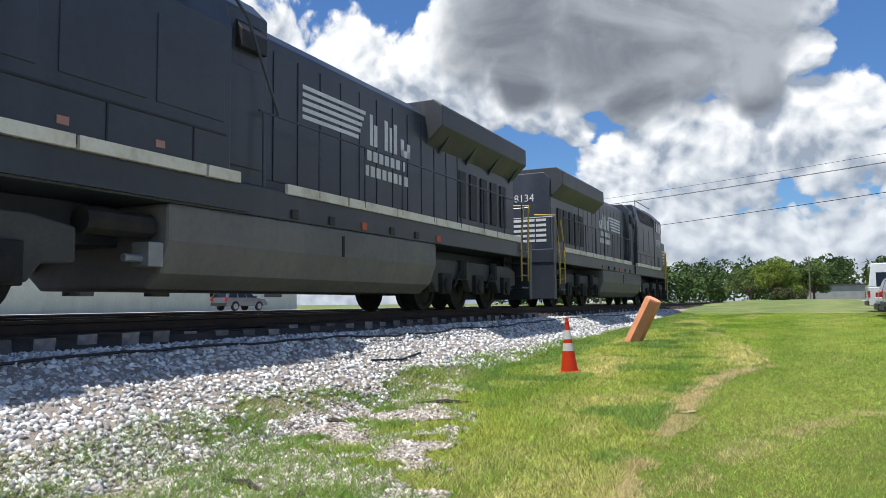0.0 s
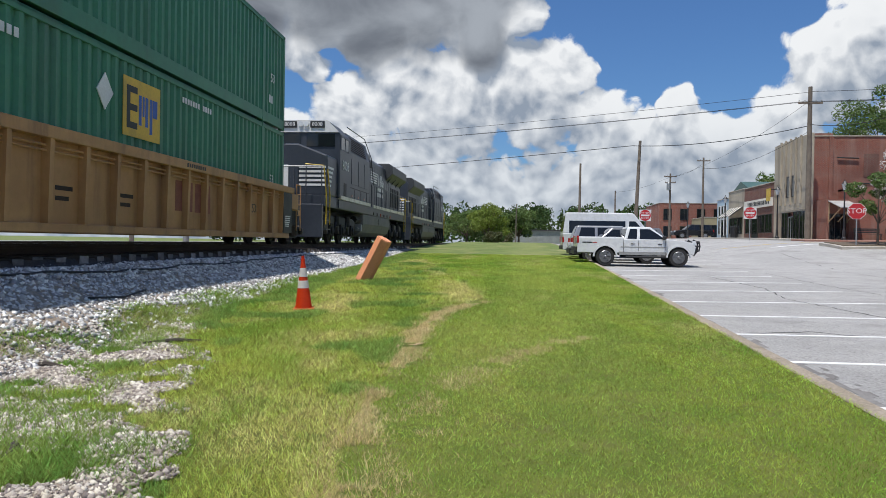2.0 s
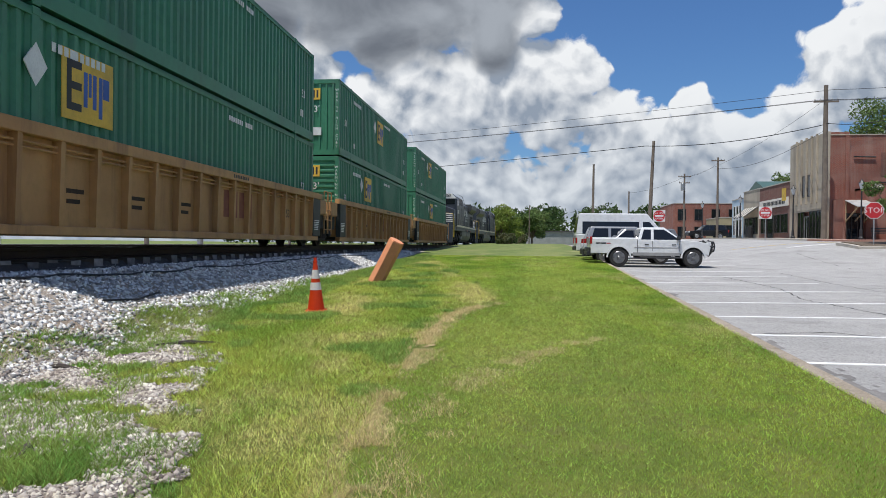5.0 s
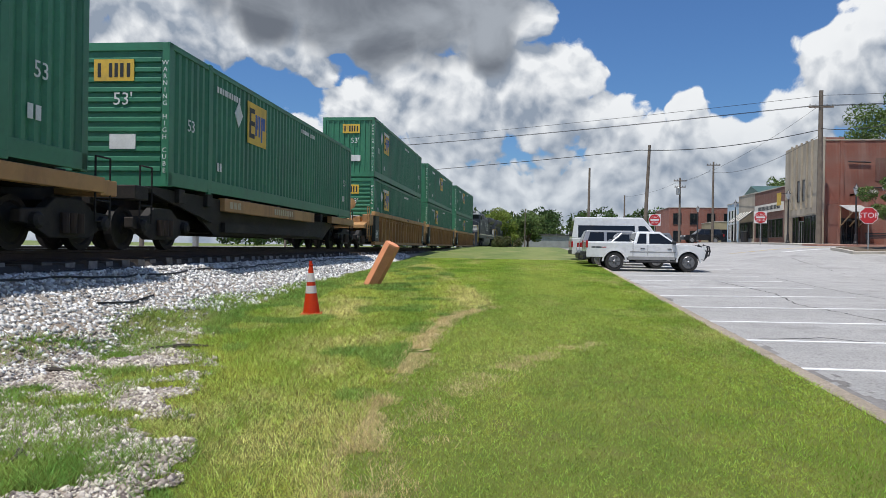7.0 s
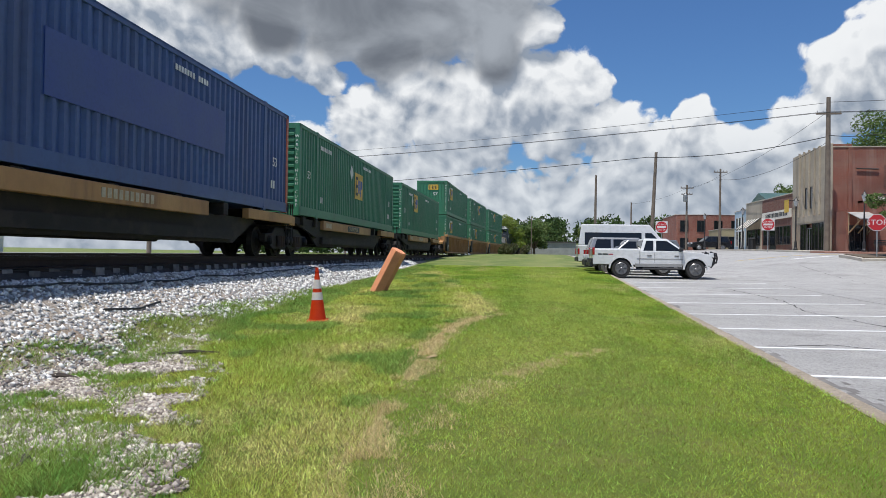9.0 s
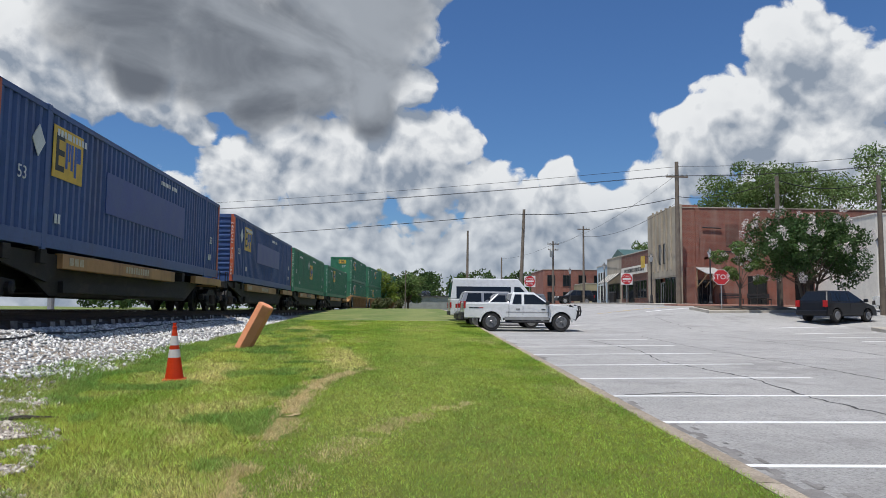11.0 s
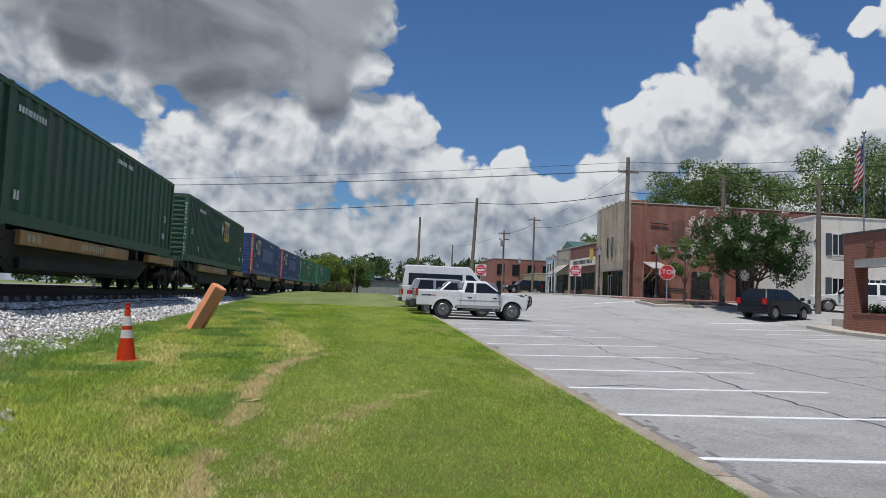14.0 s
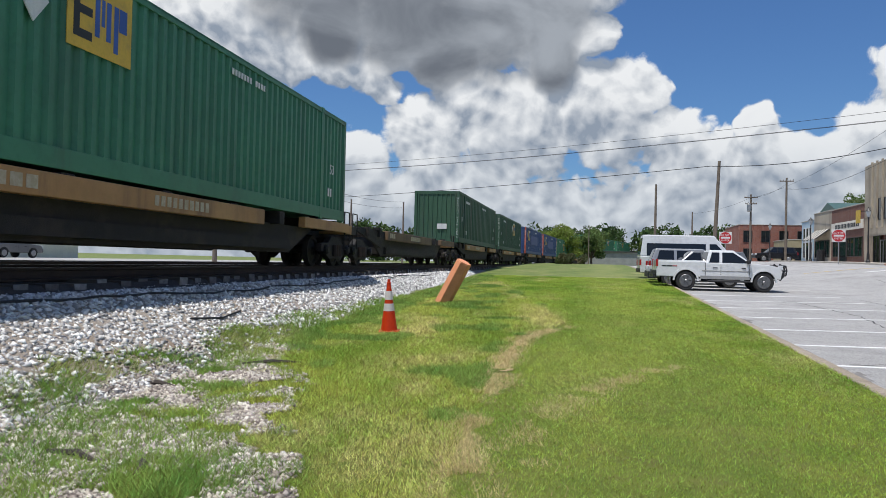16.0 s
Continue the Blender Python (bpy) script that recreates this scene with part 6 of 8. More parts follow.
shop(68.5, 77.7, 5.85, brick_brown, "brown brick one-storey shop with a white sign band", {"band": (3.75, 4.55), "bays": 4})
bb = shop(77.7, 83.6, 5.9, stucco, "tan shop with a striped awning and green gabled roof", {"awning": plastic_black, "bays": 3})
part("gable_roof", Mesh().prism([(77.6, 5.95), (83.7, 5.95), (80.6, 6.9)], 22.4, 40), roof_green, bb)
shop(83.6, 88.4, 5.3, pale_blue, "pale blue painted narrow two-storey shop", {"upper": (84.8, 86.0, 87.2), "bays": 3, "fm": frame_white})


def far_block(x0, x1, y0, y1, top, m, label, n=5, floors=1):
    b = thing("brick_building", pose(0, 0, 0), label, "building")
    shell(b, x0, x1, y0, y1, -0.5, top, m, cap=concrete)
    for k in range(floors):
        for i in range(n):
            a = x0 + (x1 - x0) * (i + 0.25) / n
            window(b, y0 - 0.02, a, a + (x1 - x0) / n * 0.5, 1.2 + k * 2.6, 2.9 + k * 2.6, "y", bars=1)
    return b


far_block(19.5, 34, 112, 124, 6.3, brick_red, "long red brick building at the end of the street", 6, 2)
far_block(24.0, 34, 103, 111, 3.9, surf("olive_tan_render", (0.36, 0.31, 0.19), (0.31, 0.27, 0.16), 1, 0.9), "low tan rendered building with a wide window", 3)


def city_hall():
    b = thing("city_hall", pose(0, 0, 0), "red brick city hall with a loggia and green-roofed tower", "building")
    zt, zl = 3.62, 2.50
    # loggia front: posts, brick band, pale lintels, low wall
    for y0, y1 in ((31.2, 31.85), (27.45, 27.95)):
        part("brick_pier", Mesh().box(22.0, 22.75, y0, y1, -0.9, zl), brick_hall, b, bevel=0.01)
    part("brick_pier", Mesh().box(21.85, 23.0, 22.56, 24.05, -1.4, 2.62), brick_hall, b, "wide brick pier of the tower", bevel=0.01)
    part("brick_pier", Mesh().box(21.85, 23.0, 17.4, 18.9, -1.5, 2.62), brick_hall, b, bevel=0.01)
    part("pier_cap", Mesh().box(21.80, 23.0, 22.50, 24.10, 2.62, 2.74), brick_hall, b)
    part("brick_band", Mesh().box(22.0, 22.4, 24.06, 31.85, zl, zt), brick_hall, b)
    part("coping", Mesh().box(21.92, 22.5, 24.07, 31.95, zt, zt + 0.10), roof_dark, b, bevel=0.01)
    for y0, y1 in ((24.06, 27.45), (27.95, 31.2)):
        part("lintel", Mesh().box(22.06, 22.7, y0, y1, 2.12, 2.498), cream, b, "cream lintel over the bay")
        part("low_wall", Mesh().box(22.02, 22.4, y0, y1, -1.0, -0.02), brick_hall, b)
        part("wall_coping", Mesh().box(21.98, 22.45, y0, y1, -0.02, 0.05), brick_hall, b, bevel=0.01)
    part("brick_band", Mesh().box(22.0, 22.4, 10, 17.4, zl, zt), brick_hall, b)
    part("loggia_floor", Mesh().box(22.4, 27, 10, 33.3, -1.2, -0.28), concrete, b)
    part("loggia_ceiling", Mesh().box(22.4, 27, 10, 33.3, 2.55, 2.7), cream, b)
    part("back_wall", Mesh().box(26.0, 26.3, 10, 32.6, -0.4, 2.55), cream, b, "cream rendered wall behind the loggia")
    for y in (19.4, 25.2, 22.0, 29.2):
        window(b, 25.98, y, y + 1.5, 0.75, 2.05, bars=0)
    part("inner_pier", Mesh().box(25.4, 26.0, 32.6, 33.2, -0.4, 2.55), brick_hall, b)
    part("loggia_post", Mesh().tube((24.4, 30.6, -0.4), (24.4, 30.6, 2.55), 0.07).tube((24.4, 28.9, -0.4), (24.4, 28.9, 2.55), 0.07), metal_post, b)
    part("main_block", Mesh().box(26.3, 44, 8, 32.6, -1.2, 3.45), brick_hall, b)
    part("roof", Mesh().box(22.4, 44, 8, 31.85, 3.3, 3.5), roof_dark, b)
    part("wall_lamp", Mesh().box(21.85, 22.0, 29.75, 30.15, 2.95, 3.25), surf("bronze_lamp", (0.16, 0.08, 0.05), None, 3, 0.6), b, bevel=0.02)
    # tower
    part("tower", Mesh().box(22.0, 28.0, 17.4, 24.06, 2.74, 9.0), brick_hall, b, "square brick tower")
    part("tower_lintel", Mesh().box(22.05, 22.8, 18.9, 22.56, 2.1, 2.74), cream, b, "cream lintel over the entrance")
    rf = Mesh().add([(21.65, 17.05, 8.98), (28.35, 17.05, 8.98), (28.35, 24.41, 8.98), (21.65, 24.41, 8.98), (25.0, 20.73, 12.9)], [(0, 1, 2, 3), (0, 4, 1), (1, 4, 2), (2, 4, 3), (3, 4, 0)])
    roof = part("tower_roof", rf, roof_green, b, "green standing-seam hipped roof")
    apex = Vector((25.0, 20.73, 12.9))
    seam = Mesh()
    for i in range(17):
        f = i / 16
        for p, q in (((21.65, 17.05 + 7.36 * f), None), ((21.65 + 6.7 * f, 24.41), None)):
            base = Vector((p[0], p[1], 8.99))
            # ribs rise straight up the slope until they meet the hip
            inward = Vector((1, 0, 0)) if abs(p[0] - 21.65) < 1e-6 and 0 < f < 1 else Vector((0, -1, 0))
            run = 3.35 if inward.x else 3.68
            k = 1 - abs(2 * f - 1)
            end = base + inward * run * k + Vector((0, 0, 3.91 * k))
            if k > 0.03:
                seam.tube(base + Vector((0, 0, 0.02)), end + Vector((0, 0, 0.02)), 0.025, n=5)
    for p in ((21.65, 17.05, 8.98), (21.65, 24.41, 8.98), (28.35, 24.41, 8.98)):
        seam.tube(p, apex, 0.04, n=6)
    part("roof_seam", seam, roof_green, roof)
    part("fascia", Mesh().box(21.62, 28.4, 17.02, 24.44, 8.86, 8.985), roof_green, roof)
    # banner and letters
    bn = part("banner", Mesh().box(21.90, 21.98, 19.4, 22.92, 4.72, 7.12), surf("banner_lilac", (0.30, 0.27, 0.37), (0.38, 0.36, 0.43), 0.9, 0.6, grime=(0.3, 0.5, 0.6), gscale=0.6, gamount=0.5), b, "summer greeting banner with a sun and painted boards")
    part("banner_frame", Mesh().box(21.88, 22.0, 19.32, 19.4, 4.66, 7.18).box(21.88, 22.0, 22.92, 23.0, 4.66, 7.18).box(21.88, 22.0, 19.32, 23.0, 4.62, 4.72).box(21.88, 22.0, 19.32, 23.0, 7.12, 7.2), black_iron, bn)
    part("banner_sun", Mesh().lathe((21.885, 21.55, 6.35), [(0.02, -0.004), (0.40, 0.0), (0.40, 0.015)], 24, "X"), surf("banner_sun_yellow", (0.80, 0.50, 0.05), (0.7, 0.33, 0.05), 2, 0.6), bn)
    lines = Mesh()
    for z in (5.2, 5.72, 6.22, 6.7):
        lines.box(21.888, 21.9, 19.45, 22.88, z, z + 0.02)
    part("board_line", lines, logo_dark, bn)
    part("banner_foot", Mesh().box(21.886, 21.9, 19.45, 22.88, 4.76, 4.98), surf("banner_foot_paint", (0.45, 0.12, 0.2), (0.1, 0.4, 0.42), 3.5, 0.6), bn)
    part("banner_side", Mesh().box(21.886, 21.9, 22.45, 22.88, 4.98, 6.3), surf("banner_teal", (0.03, 0.32, 0.34), (0.05, 0.22, 0.28), 2.5, 0.6), bn)
    text_mesh("banner_word", "Summer", 0.62, logo_dark, bn, Matrix.Translation((21.88, 21.25, 5.42)) @ pose(0, 0, 0, 90, 0, -90), "dark greeting word")
    wb = Mesh()
    for i in range(9):
        wb.box(21.884, 21.9, 21.9 - i * 0.16, 22.0 - i * 0.16, 5.82, 5.93)
    part("small_words", wb, logo_dark, bn, "small words drawn as bars")
    text_mesh("wall_letters", "CITY HALL", 0.46, surf("bronze_letters", (0.20, 0.085, 0.05), None, 3, 0.6), b, Matrix.Translation((21.97, 21.3, 3.62)) @ pose(0, 0, 0, 90, 0, -90), "bronze wall letters", 0.04)
    for i in range(8):
        part("upper_letter", Mesh().box(21.93, 22.0, 22.5 - i * 0.46 - 0.24, 22.5 - i * 0.46, 7.55, 7.95), MATS["bronze_letters"], b, "bronze letter drawn as a plain bar")
    for i, y in enumerate((24.6, 25.4, 26.2, 27.0, 28.4, 29.2, 30.0, 30.8)):
        h = thing("hedge", pose(23.0, y, -0.3), "clipped green hedge in the loggia planter", "hedge", "hedges in the loggia")
        q = random.Random(i)
        cs = [(q.uniform(-0.3, 0.3), q.uniform(-0.35, 0.35), q.uniform(0.25, 0.55), 0.3) for _ in range(6)]
        leaf_cloud("foliage", cs, 500, 0.07, leaf_dark, h, 80 + i)
        part("stem", Mesh().tube((0, 0, -0.02), (0, 0, 0.4), 0.04, n=6), bark, h)


city_hall()


def white_building():
    b = thing("white_building", pose(0, 0, 0), "white painted two-storey building with dark shutters", "building")
    shell(b, 30.0, 46, 46.5, 54.0, -0.4, 6.5, white_wall, cap=white_wall)
    for x in (31.3, 34.0, 36.8):
        for z in (0.9, 3.9):
            w = window(b, 46.47, x, x + 0.9, z, z + 1.5, "y", frame_white, 1)
            for dx in (-0.42, 0.92):
                part("shutter", Mesh().box(x + dx, x + dx + 0.4, 46.43, 46.5, z, z + 1.5), surf("slate_shutter", (0.06, 0.075, 0.09), None, 3, 0.7), w)


white_building()

# low buildings behind the line
for x0, x1, y0, y1, top, m, lab in ((-66, -50, 18, 62, 4.2, white_wall, "long low white building behind the line"), (-60, -46, -12, 12, 4.5, brick_red, "low red brick building behind the line"), (-3.0, 9.0, 150, 160, 2.6, surf("grey_metal_cladding", (0.32, 0.33, 0.33), None, 1, 0.6), "low grey metal shed beyond the lawn")):
    b = thing("low_building", pose(0, 0, 0), lab, "building")
    part("wall", Mesh().box(x0, x1, y0, y1, -0.8, top), m, b, bevel=0.03)
    part("roof", Mesh().box(x0 - 0.3, x1 + 0.3, y0 - 0.3, y1 + 0.3, top, top + 0.2), roof_dark, b)
    for i in range(6):
        y = y0 + (y1 - y0) * (i + 0.3) / 6
        part("window", Mesh().box(x1 - 0.02, x1 + 0.03, y, y + (y1 - y0) * 0.06, 0.8, 2.3), glass, b)
sheet("side_road", [-46, -36, -26, -23], np.arange(-60, 140, 10), lambda X, Y: -0.46 + 0 * X, asphalt, "pale asphalt road behind the railway", "road")

# ---------------------------------------------------------------- vehicles


def wheel(parent, x, y, r, w, out, rim_m):
    t = part("wheel", Mesh().lathe((0, 0, 0), [(r * 0.62, -w / 2), (r * 0.93, -w / 2), (r, -w * 0.36), (r, w * 0.36), (r * 0.93, w / 2), (r * 0.62, w / 2)], 28, "Y"), rubber, parent, "black tyre", place=Matrix.Translation((x, y, r)), smooth=False)
    s = 1 if out > 0 else -1
    rm = Mesh().lathe((0, s * w * 0.5, 0), [(r * 0.6, -0.02), (r * 0.66, 0.0), (r * 0.6, 0.02)], 24, "Y")
    for i in range(6):
        a = 6.283 * i / 6
        rm.prism([(r * 0.08 * math.cos(a + 1.5) + r * 0.1 * math.cos(a), r * 0.08 * math.sin(a + 1.5) + r * 0.1 * math.sin(a)), (r * 0.62 * math.cos(a + 0.13), r * 0.62 * math.sin(a + 0.13)), (r * 0.62 * math.cos(a - 0.13), r * 0.62 * math.sin(a - 0.13)), (r * 0.08 * math.cos(a - 1.5) + r * 0.1 * math.cos(a), r * 0.08 * math.sin(a - 1.5) + r * 0.1 * math.sin(a))], s * w * 0.5 - 0.02, s * w * 0.5 + 0.012, "Y")
    rm.lathe((0, s * w * 0.5, 0), [(r * 0.16, -0.03), (r * 0.16, 0.03), (r * 0.1, 0.05)] if s > 0 else [(r * 0.1, -0.05), (r * 0.16, -0.03), (r * 0.16, 0.03)], 12, "Y")
    part("rim", rm, rim_m, t)
    return t


def car(name, m, label, category, paint, L, W, axles, r, lower, cabin, glassy, rim_m=alloy, trim=True, pillars=(), group=""):
    """lower: side outline of the body; cabin: (x_front_low, x_front_top, x_rear_top, x_rear_low, z_low, z_top, inset). Local x points to the front, the middle is at 0."""
    c = thing(name, m, label, category, group)
    out = []
    for i, (x, z) in enumerate(lower):
        out.append((x, z))
    # wheel arches cut into the lower edge
    arch = []
    for ax in sorted(axles):
        arch += [(ax + (r + 0.07) * math.cos(a), r + (r + 0.07) * math.sin(a)) for a in [math.pi * (1 - k / 10) for k in range(11)]]
    sill = lower[0][1]
    edge = [p if p[1] > sill else (p[0], sill) for p in arch]
    outline = [lower[0]] + edge + lower[1:]
    part("body", Mesh().prism(outline, -W / 2, W / 2, "Y"), paint, c, bevel=0.05)
    part("floor_pan", Mesh().box(lower[0][0] + 0.2, lower[1][0] - 0.2, -W / 2 + 0.22, W / 2 - 0.22, sill - 0.02, sill + 0.3), plastic_black, c)
    fl, ft, rt, rl, z0, z1, ins = cabin
    w0, w1 = W / 2 - 0.03, W / 2 - ins
    v = [(fl, -w0, z0), (fl, w0, z0), (rl, w0, z0), (rl, -w0, z0), (ft, -w1, z1), (ft, w1, z1), (rt, w1, z1), (rt, -w1, z1)]
    part("cabin", Mesh().add(v, [(0, 1, 2, 3), (4, 7, 6, 5), (0, 4, 5, 1), (1, 5, 6, 2), (2, 6, 7, 3), (3, 7, 4, 0)]), paint, c, bevel=0.06)

    def on_side(x, z, s, o=0.012):
        k = (z - z0) / (z1 - z0)
        return (x, s * (w0 + (w1 - w0) * k + o), z)
    for x0, x1, x2, x3 in glassy:  # low rear, low front, top front, top rear
        for s in (-1, 1):
            za, zb = z0 + 0.04, min(z1 - 0.10, z0 + 0.74)
            p = [on_side(x0, za, s), on_side(x1, za, s), on_side(x2, zb, s), on_side(x3, zb, s)]
            pi = [on_side(x, z, s, -0.02) for x, z in ((x0, za), (x1, za), (x2, zb), (x3, zb))]
            part("side_window", Mesh().add(p + pi, [(0, 1, 2, 3), (7, 6, 5, 4), (0, 4, 5, 1), (1, 5, 6, 2), (2, 6, 7, 3), (3, 7, 4, 0)]), glass, c)
    for a, b, s in ((fl, ft, 1), (rl, rt, -1)):
        k0, k1 = 0.10, 0.86
        xs = [a + (b - a) * k + s * 0.014 for k in (k0, k1)]
        zs = [z0 + (z1 - z0) * k for k in (k0, k1)]
        ws = [(w0 + (w1 - w0) * k) - 0.10 for k in (k0, k1)]
        q = [(xs[0], -ws[0], zs[0]), (xs[0], ws[0], zs[0]), (xs[1], ws[1], zs[1]), (xs[1], -ws[1], zs[1])]
        qi = [(x - s * 0.03, y, z) for x, y, z in q]
        part("windscreen" if s > 0 else "rear_window", Mesh().add(q + qi, [(0, 1, 2, 3), (7, 6, 5, 4), (0, 4, 5, 1), (1, 5, 6, 2), (2, 6, 7, 3), (3, 7, 4, 0)]), glass, c)
    for ax in axles:
        for s in (-1, 1):
            wheel(c, ax, s * (W / 2 - 0.11), r, 0.24, s, rim_m)
    xf, xr = max(p[0] for p in lower), min(p[0] for p in lower)
    part("front_bumper", Mesh().box(xf - 0.12, xf + 0.06, -W / 2 + 0.03, W / 2 - 0.03, sill + 0.02, sill + 0.30), plastic_black if trim else paint, c, bevel=0.04)
    part("rear_bumper", Mesh().box(xr - 0.06, xr + 0.12, -W / 2 + 0.03, W / 2 - 0.03, sill + 0.02, sill + 0.26), plastic_black if trim else paint, c, bevel=0.04)
    for s in (-1, 1):
        a, b = sorted((s * (W / 2 - 0.22), s * (W / 2 + 0.006)))
        part("tail_lamp", Mesh().box(xr - 0.02, xr + 0.07, a, b, sill + 0.42, sill + 0.74), tail_red, c, bevel=0.01)
        part("headlight", Mesh().box(xf - 0.14, xf + 0.015, a, b, sill + 0.38, sill + 0.56), lamp_clear, c, bevel=0.02)
        part("mirror", Mesh().box(fl - 0.30, fl - 0.14, *sorted((s * (W / 2 + 0.0), s * (W / 2 + 0.18))), z0 + 0.02, z0 + 0.18), paint if not trim else plastic_black, c, bevel=0.03)
        dm = Mesh()
        for x in pillars:
            dm.box(x - 0.008, x + 0.008, *sorted((s * (W / 2 - 0.01), s * (W / 2 + 0.004))), sill + 0.12, z0 - 0.03)
            dm.box(x - 0.32, x - 0.14, *sorted((s * (W / 2 - 0.01), s * (W / 2 + 0.02))), z0 - 0.2, z0 - 0.165)
        if pillars:
            part("door_seam", dm, plastic_black, c)
    return c


def on_road(x, y, rz):
    e = 1.2
    return pose(x, y, on_lot(x, y) + 0.004, 0, -math.degrees(math.atan2(on_lot(x + e, y) - on_lot(x - e, y), 2 * e)) if abs(rz) < 40 else 0, rz)


def pickup():
    c = car("pickup_truck", on_road(5.0, 33.75, 2), "white extended-cab pickup truck with black wheels backed up to the kerb", "truck", car_white, 5.2, 1.78, (-1.62, 1.56), 0.41,
            [(-2.84, 0.58), (2.22, 0.52), (2.30, 0.86), (2.20, 1.06), (1.75, 1.14), (1.14, 1.19), (-0.78, 1.19), (-0.80, 1.25), (-2.84, 1.23)],
            (1.14, 0.36, -0.62, -0.80, 1.17, 1.75, 0.22), [(-0.12, 0.98, 0.34, -0.10), (-0.66, -0.24, -0.22, -0.52)], surf("dark_wheel_rim", (0.16, 0.16, 0.165), (0.24, 0.24, 0.24), 3, 0.35, 0.7), True, (0.98, -0.18))
    bed = Mesh().box(-2.82, -0.82, -0.85, -0.78, 1.20, 1.285).box(-2.82, -0.82, 0.78, 0.85, 1.20, 1.285).box(-2.85, -2.77, -0.85, 0.85, 0.8, 1.28)
    part("bed_rail", bed, car_white, c, bevel=0.02)
    part("bed_liner", Mesh().box(-2.75, -0.84, -0.76, 0.76, 1.235, 1.255), plastic_black, c)
    for s in (-1, 1):
        a, b = sorted((s * 0.882, s * 0.898))
        part("rocker_panel", Mesh().box(-1.02, 1.0, a, b, 0.50, 0.64), surf("grey_lower_cladding", (0.34, 0.34, 0.33), (0.28, 0.28, 0.27), 2, 0.5), c, "grey lower body cladding")
        part("rub_strip", Mesh().box(-0.95, 1.02, a, b, 0.83, 0.87), MATS["grey_lower_cladding"], c)
        part("bed_seam", Mesh().box(-0.83, -0.81, a, b - 0.01 if s > 0 else b, 0.6, 1.2), plastic_black, c)
    gb = Mesh()
    for y in (-0.45, 0.45):
        gb.path([(2.30, y, 0.5), (2.46, y, 0.70), (2.48, y, 1.05), (2.28, y, 1.2)], 0.04)
    for z in (0.72, 0.92, 1.12):
        gb.tube((2.46, -0.75, z), (2.46, 0.75, z), 0.035, n=8)
    for y in (-0.75, 0.75):
        gb.path([(2.46, y, 0.72), (2.50, y, 0.92), (2.46, y, 1.12), (2.24, y, 1.16), (2.16, y, 0.9)], 0.035)
    part("grille_guard", gb, black_iron, c, "black tubular grille guard")
    part("tow_hitch", Mesh().box(-3.12, -2.8, -0.05, 0.05, 0.45, 0.53).box(-2.98, -2.82, -0.8, 0.8, 0.50, 0.66), black_iron, c)
    for s in (-1, 1):
        y0, y1 = sorted((s * 0.86, s * 0.93))
        for ax in (-1.62, 1.56):
            arc = [math.pi * k / 14 for k in range(15)]
            ring = [(ax + 0.54 * math.cos(a), 0.41 + 0.54 * math.sin(a)) for a in arc] + [(ax + 0.47 * math.cos(a), 0.41 + 0.47 * math.sin(a)) for a in reversed(arc)]
            part("wheel_flare", Mesh().prism(ring, y0, y1, "Y"), car_white, c)
        for k, (a, b, z0, z1) in enumerate(((-2.62, -2.44, 1.0, 1.06), (-2.42, -2.18, 1.0, 1.06), (-2.16, -1.98, 1.01, 1.05))):
            part("side_decal", Mesh().box(a, b, *sorted((s * 0.885, s * 0.894)), z0, z1), logo_dark if k < 2 else tail_red, c, "small decal drawn as a bar")
        part("step_bar", Mesh().tube((-0.7, s * 0.90, 0.42), (1.0, s * 0.90, 0.42), 0.045), black_iron, c)


pickup()


def suv(name, x, y, rz, paint, label, L=4.7, H=1.72, group="", W=1.85):
    h = L / 2
    return car(name, on_road(x, y, rz), label, "car", paint, L, W, (-h * 0.57, h * 0.60), 0.36,
               [(-h, 0.40), (h - 0.05, 0.40), (h, 0.72), (h - 0.18, 0.96), (h * 0.42, 1.08), (-h + 0.05, 1.06)],
               (h * 0.46, h * 0.14, -h * 0.86, -h * 0.98, 1.05, H, 0.26), [(-0.05, h * 0.40, h * 0.12, -0.05), (-h * 0.42, -0.13, -0.13, -h * 0.42), (-h * 0.86, -h * 0.48, -h * 0.48, -h * 0.78)], alloy, True, (h * 0.36, -0.09), group)


suv("parked_car", 4.35, 36.7, 182, car_grey, "dark grey sport utility car parked nose to the kerb", 4.6, 1.7)
suv("parked_car", 4.6, 39.7, 2, surf("silver_car_paint", (0.36, 0.36, 0.36), None, 0.5, 0.3, 0.5, coat=0.5), "silver sport utility car parked beside the van", 4.7, 1.8)
car("passenger_van", on_road(4.9, 43.0, 2), "white high-roofed passenger van with dark windows", "van", car_white, 5.9, 2.0, (-1.75, 1.85), 0.36,
    [(-2.95, 0.42), (2.9, 0.42), (2.98, 0.9), (2.75, 1.18), (1.9, 1.36), (-2.95, 1.36)], (1.98, 1.0, -2.78, -2.95, 1.34, 2.55, 0.16),
    [(0.75, 1.75, 1.1, 0.75), (-2.6, 0.55, 0.55, -2.6)], alloy, True, (0.65,))
suv("parked_car", 20.4, 94.0, 183, car_black, "black sport utility car crossing at the end of the street", 4.8, 1.75)
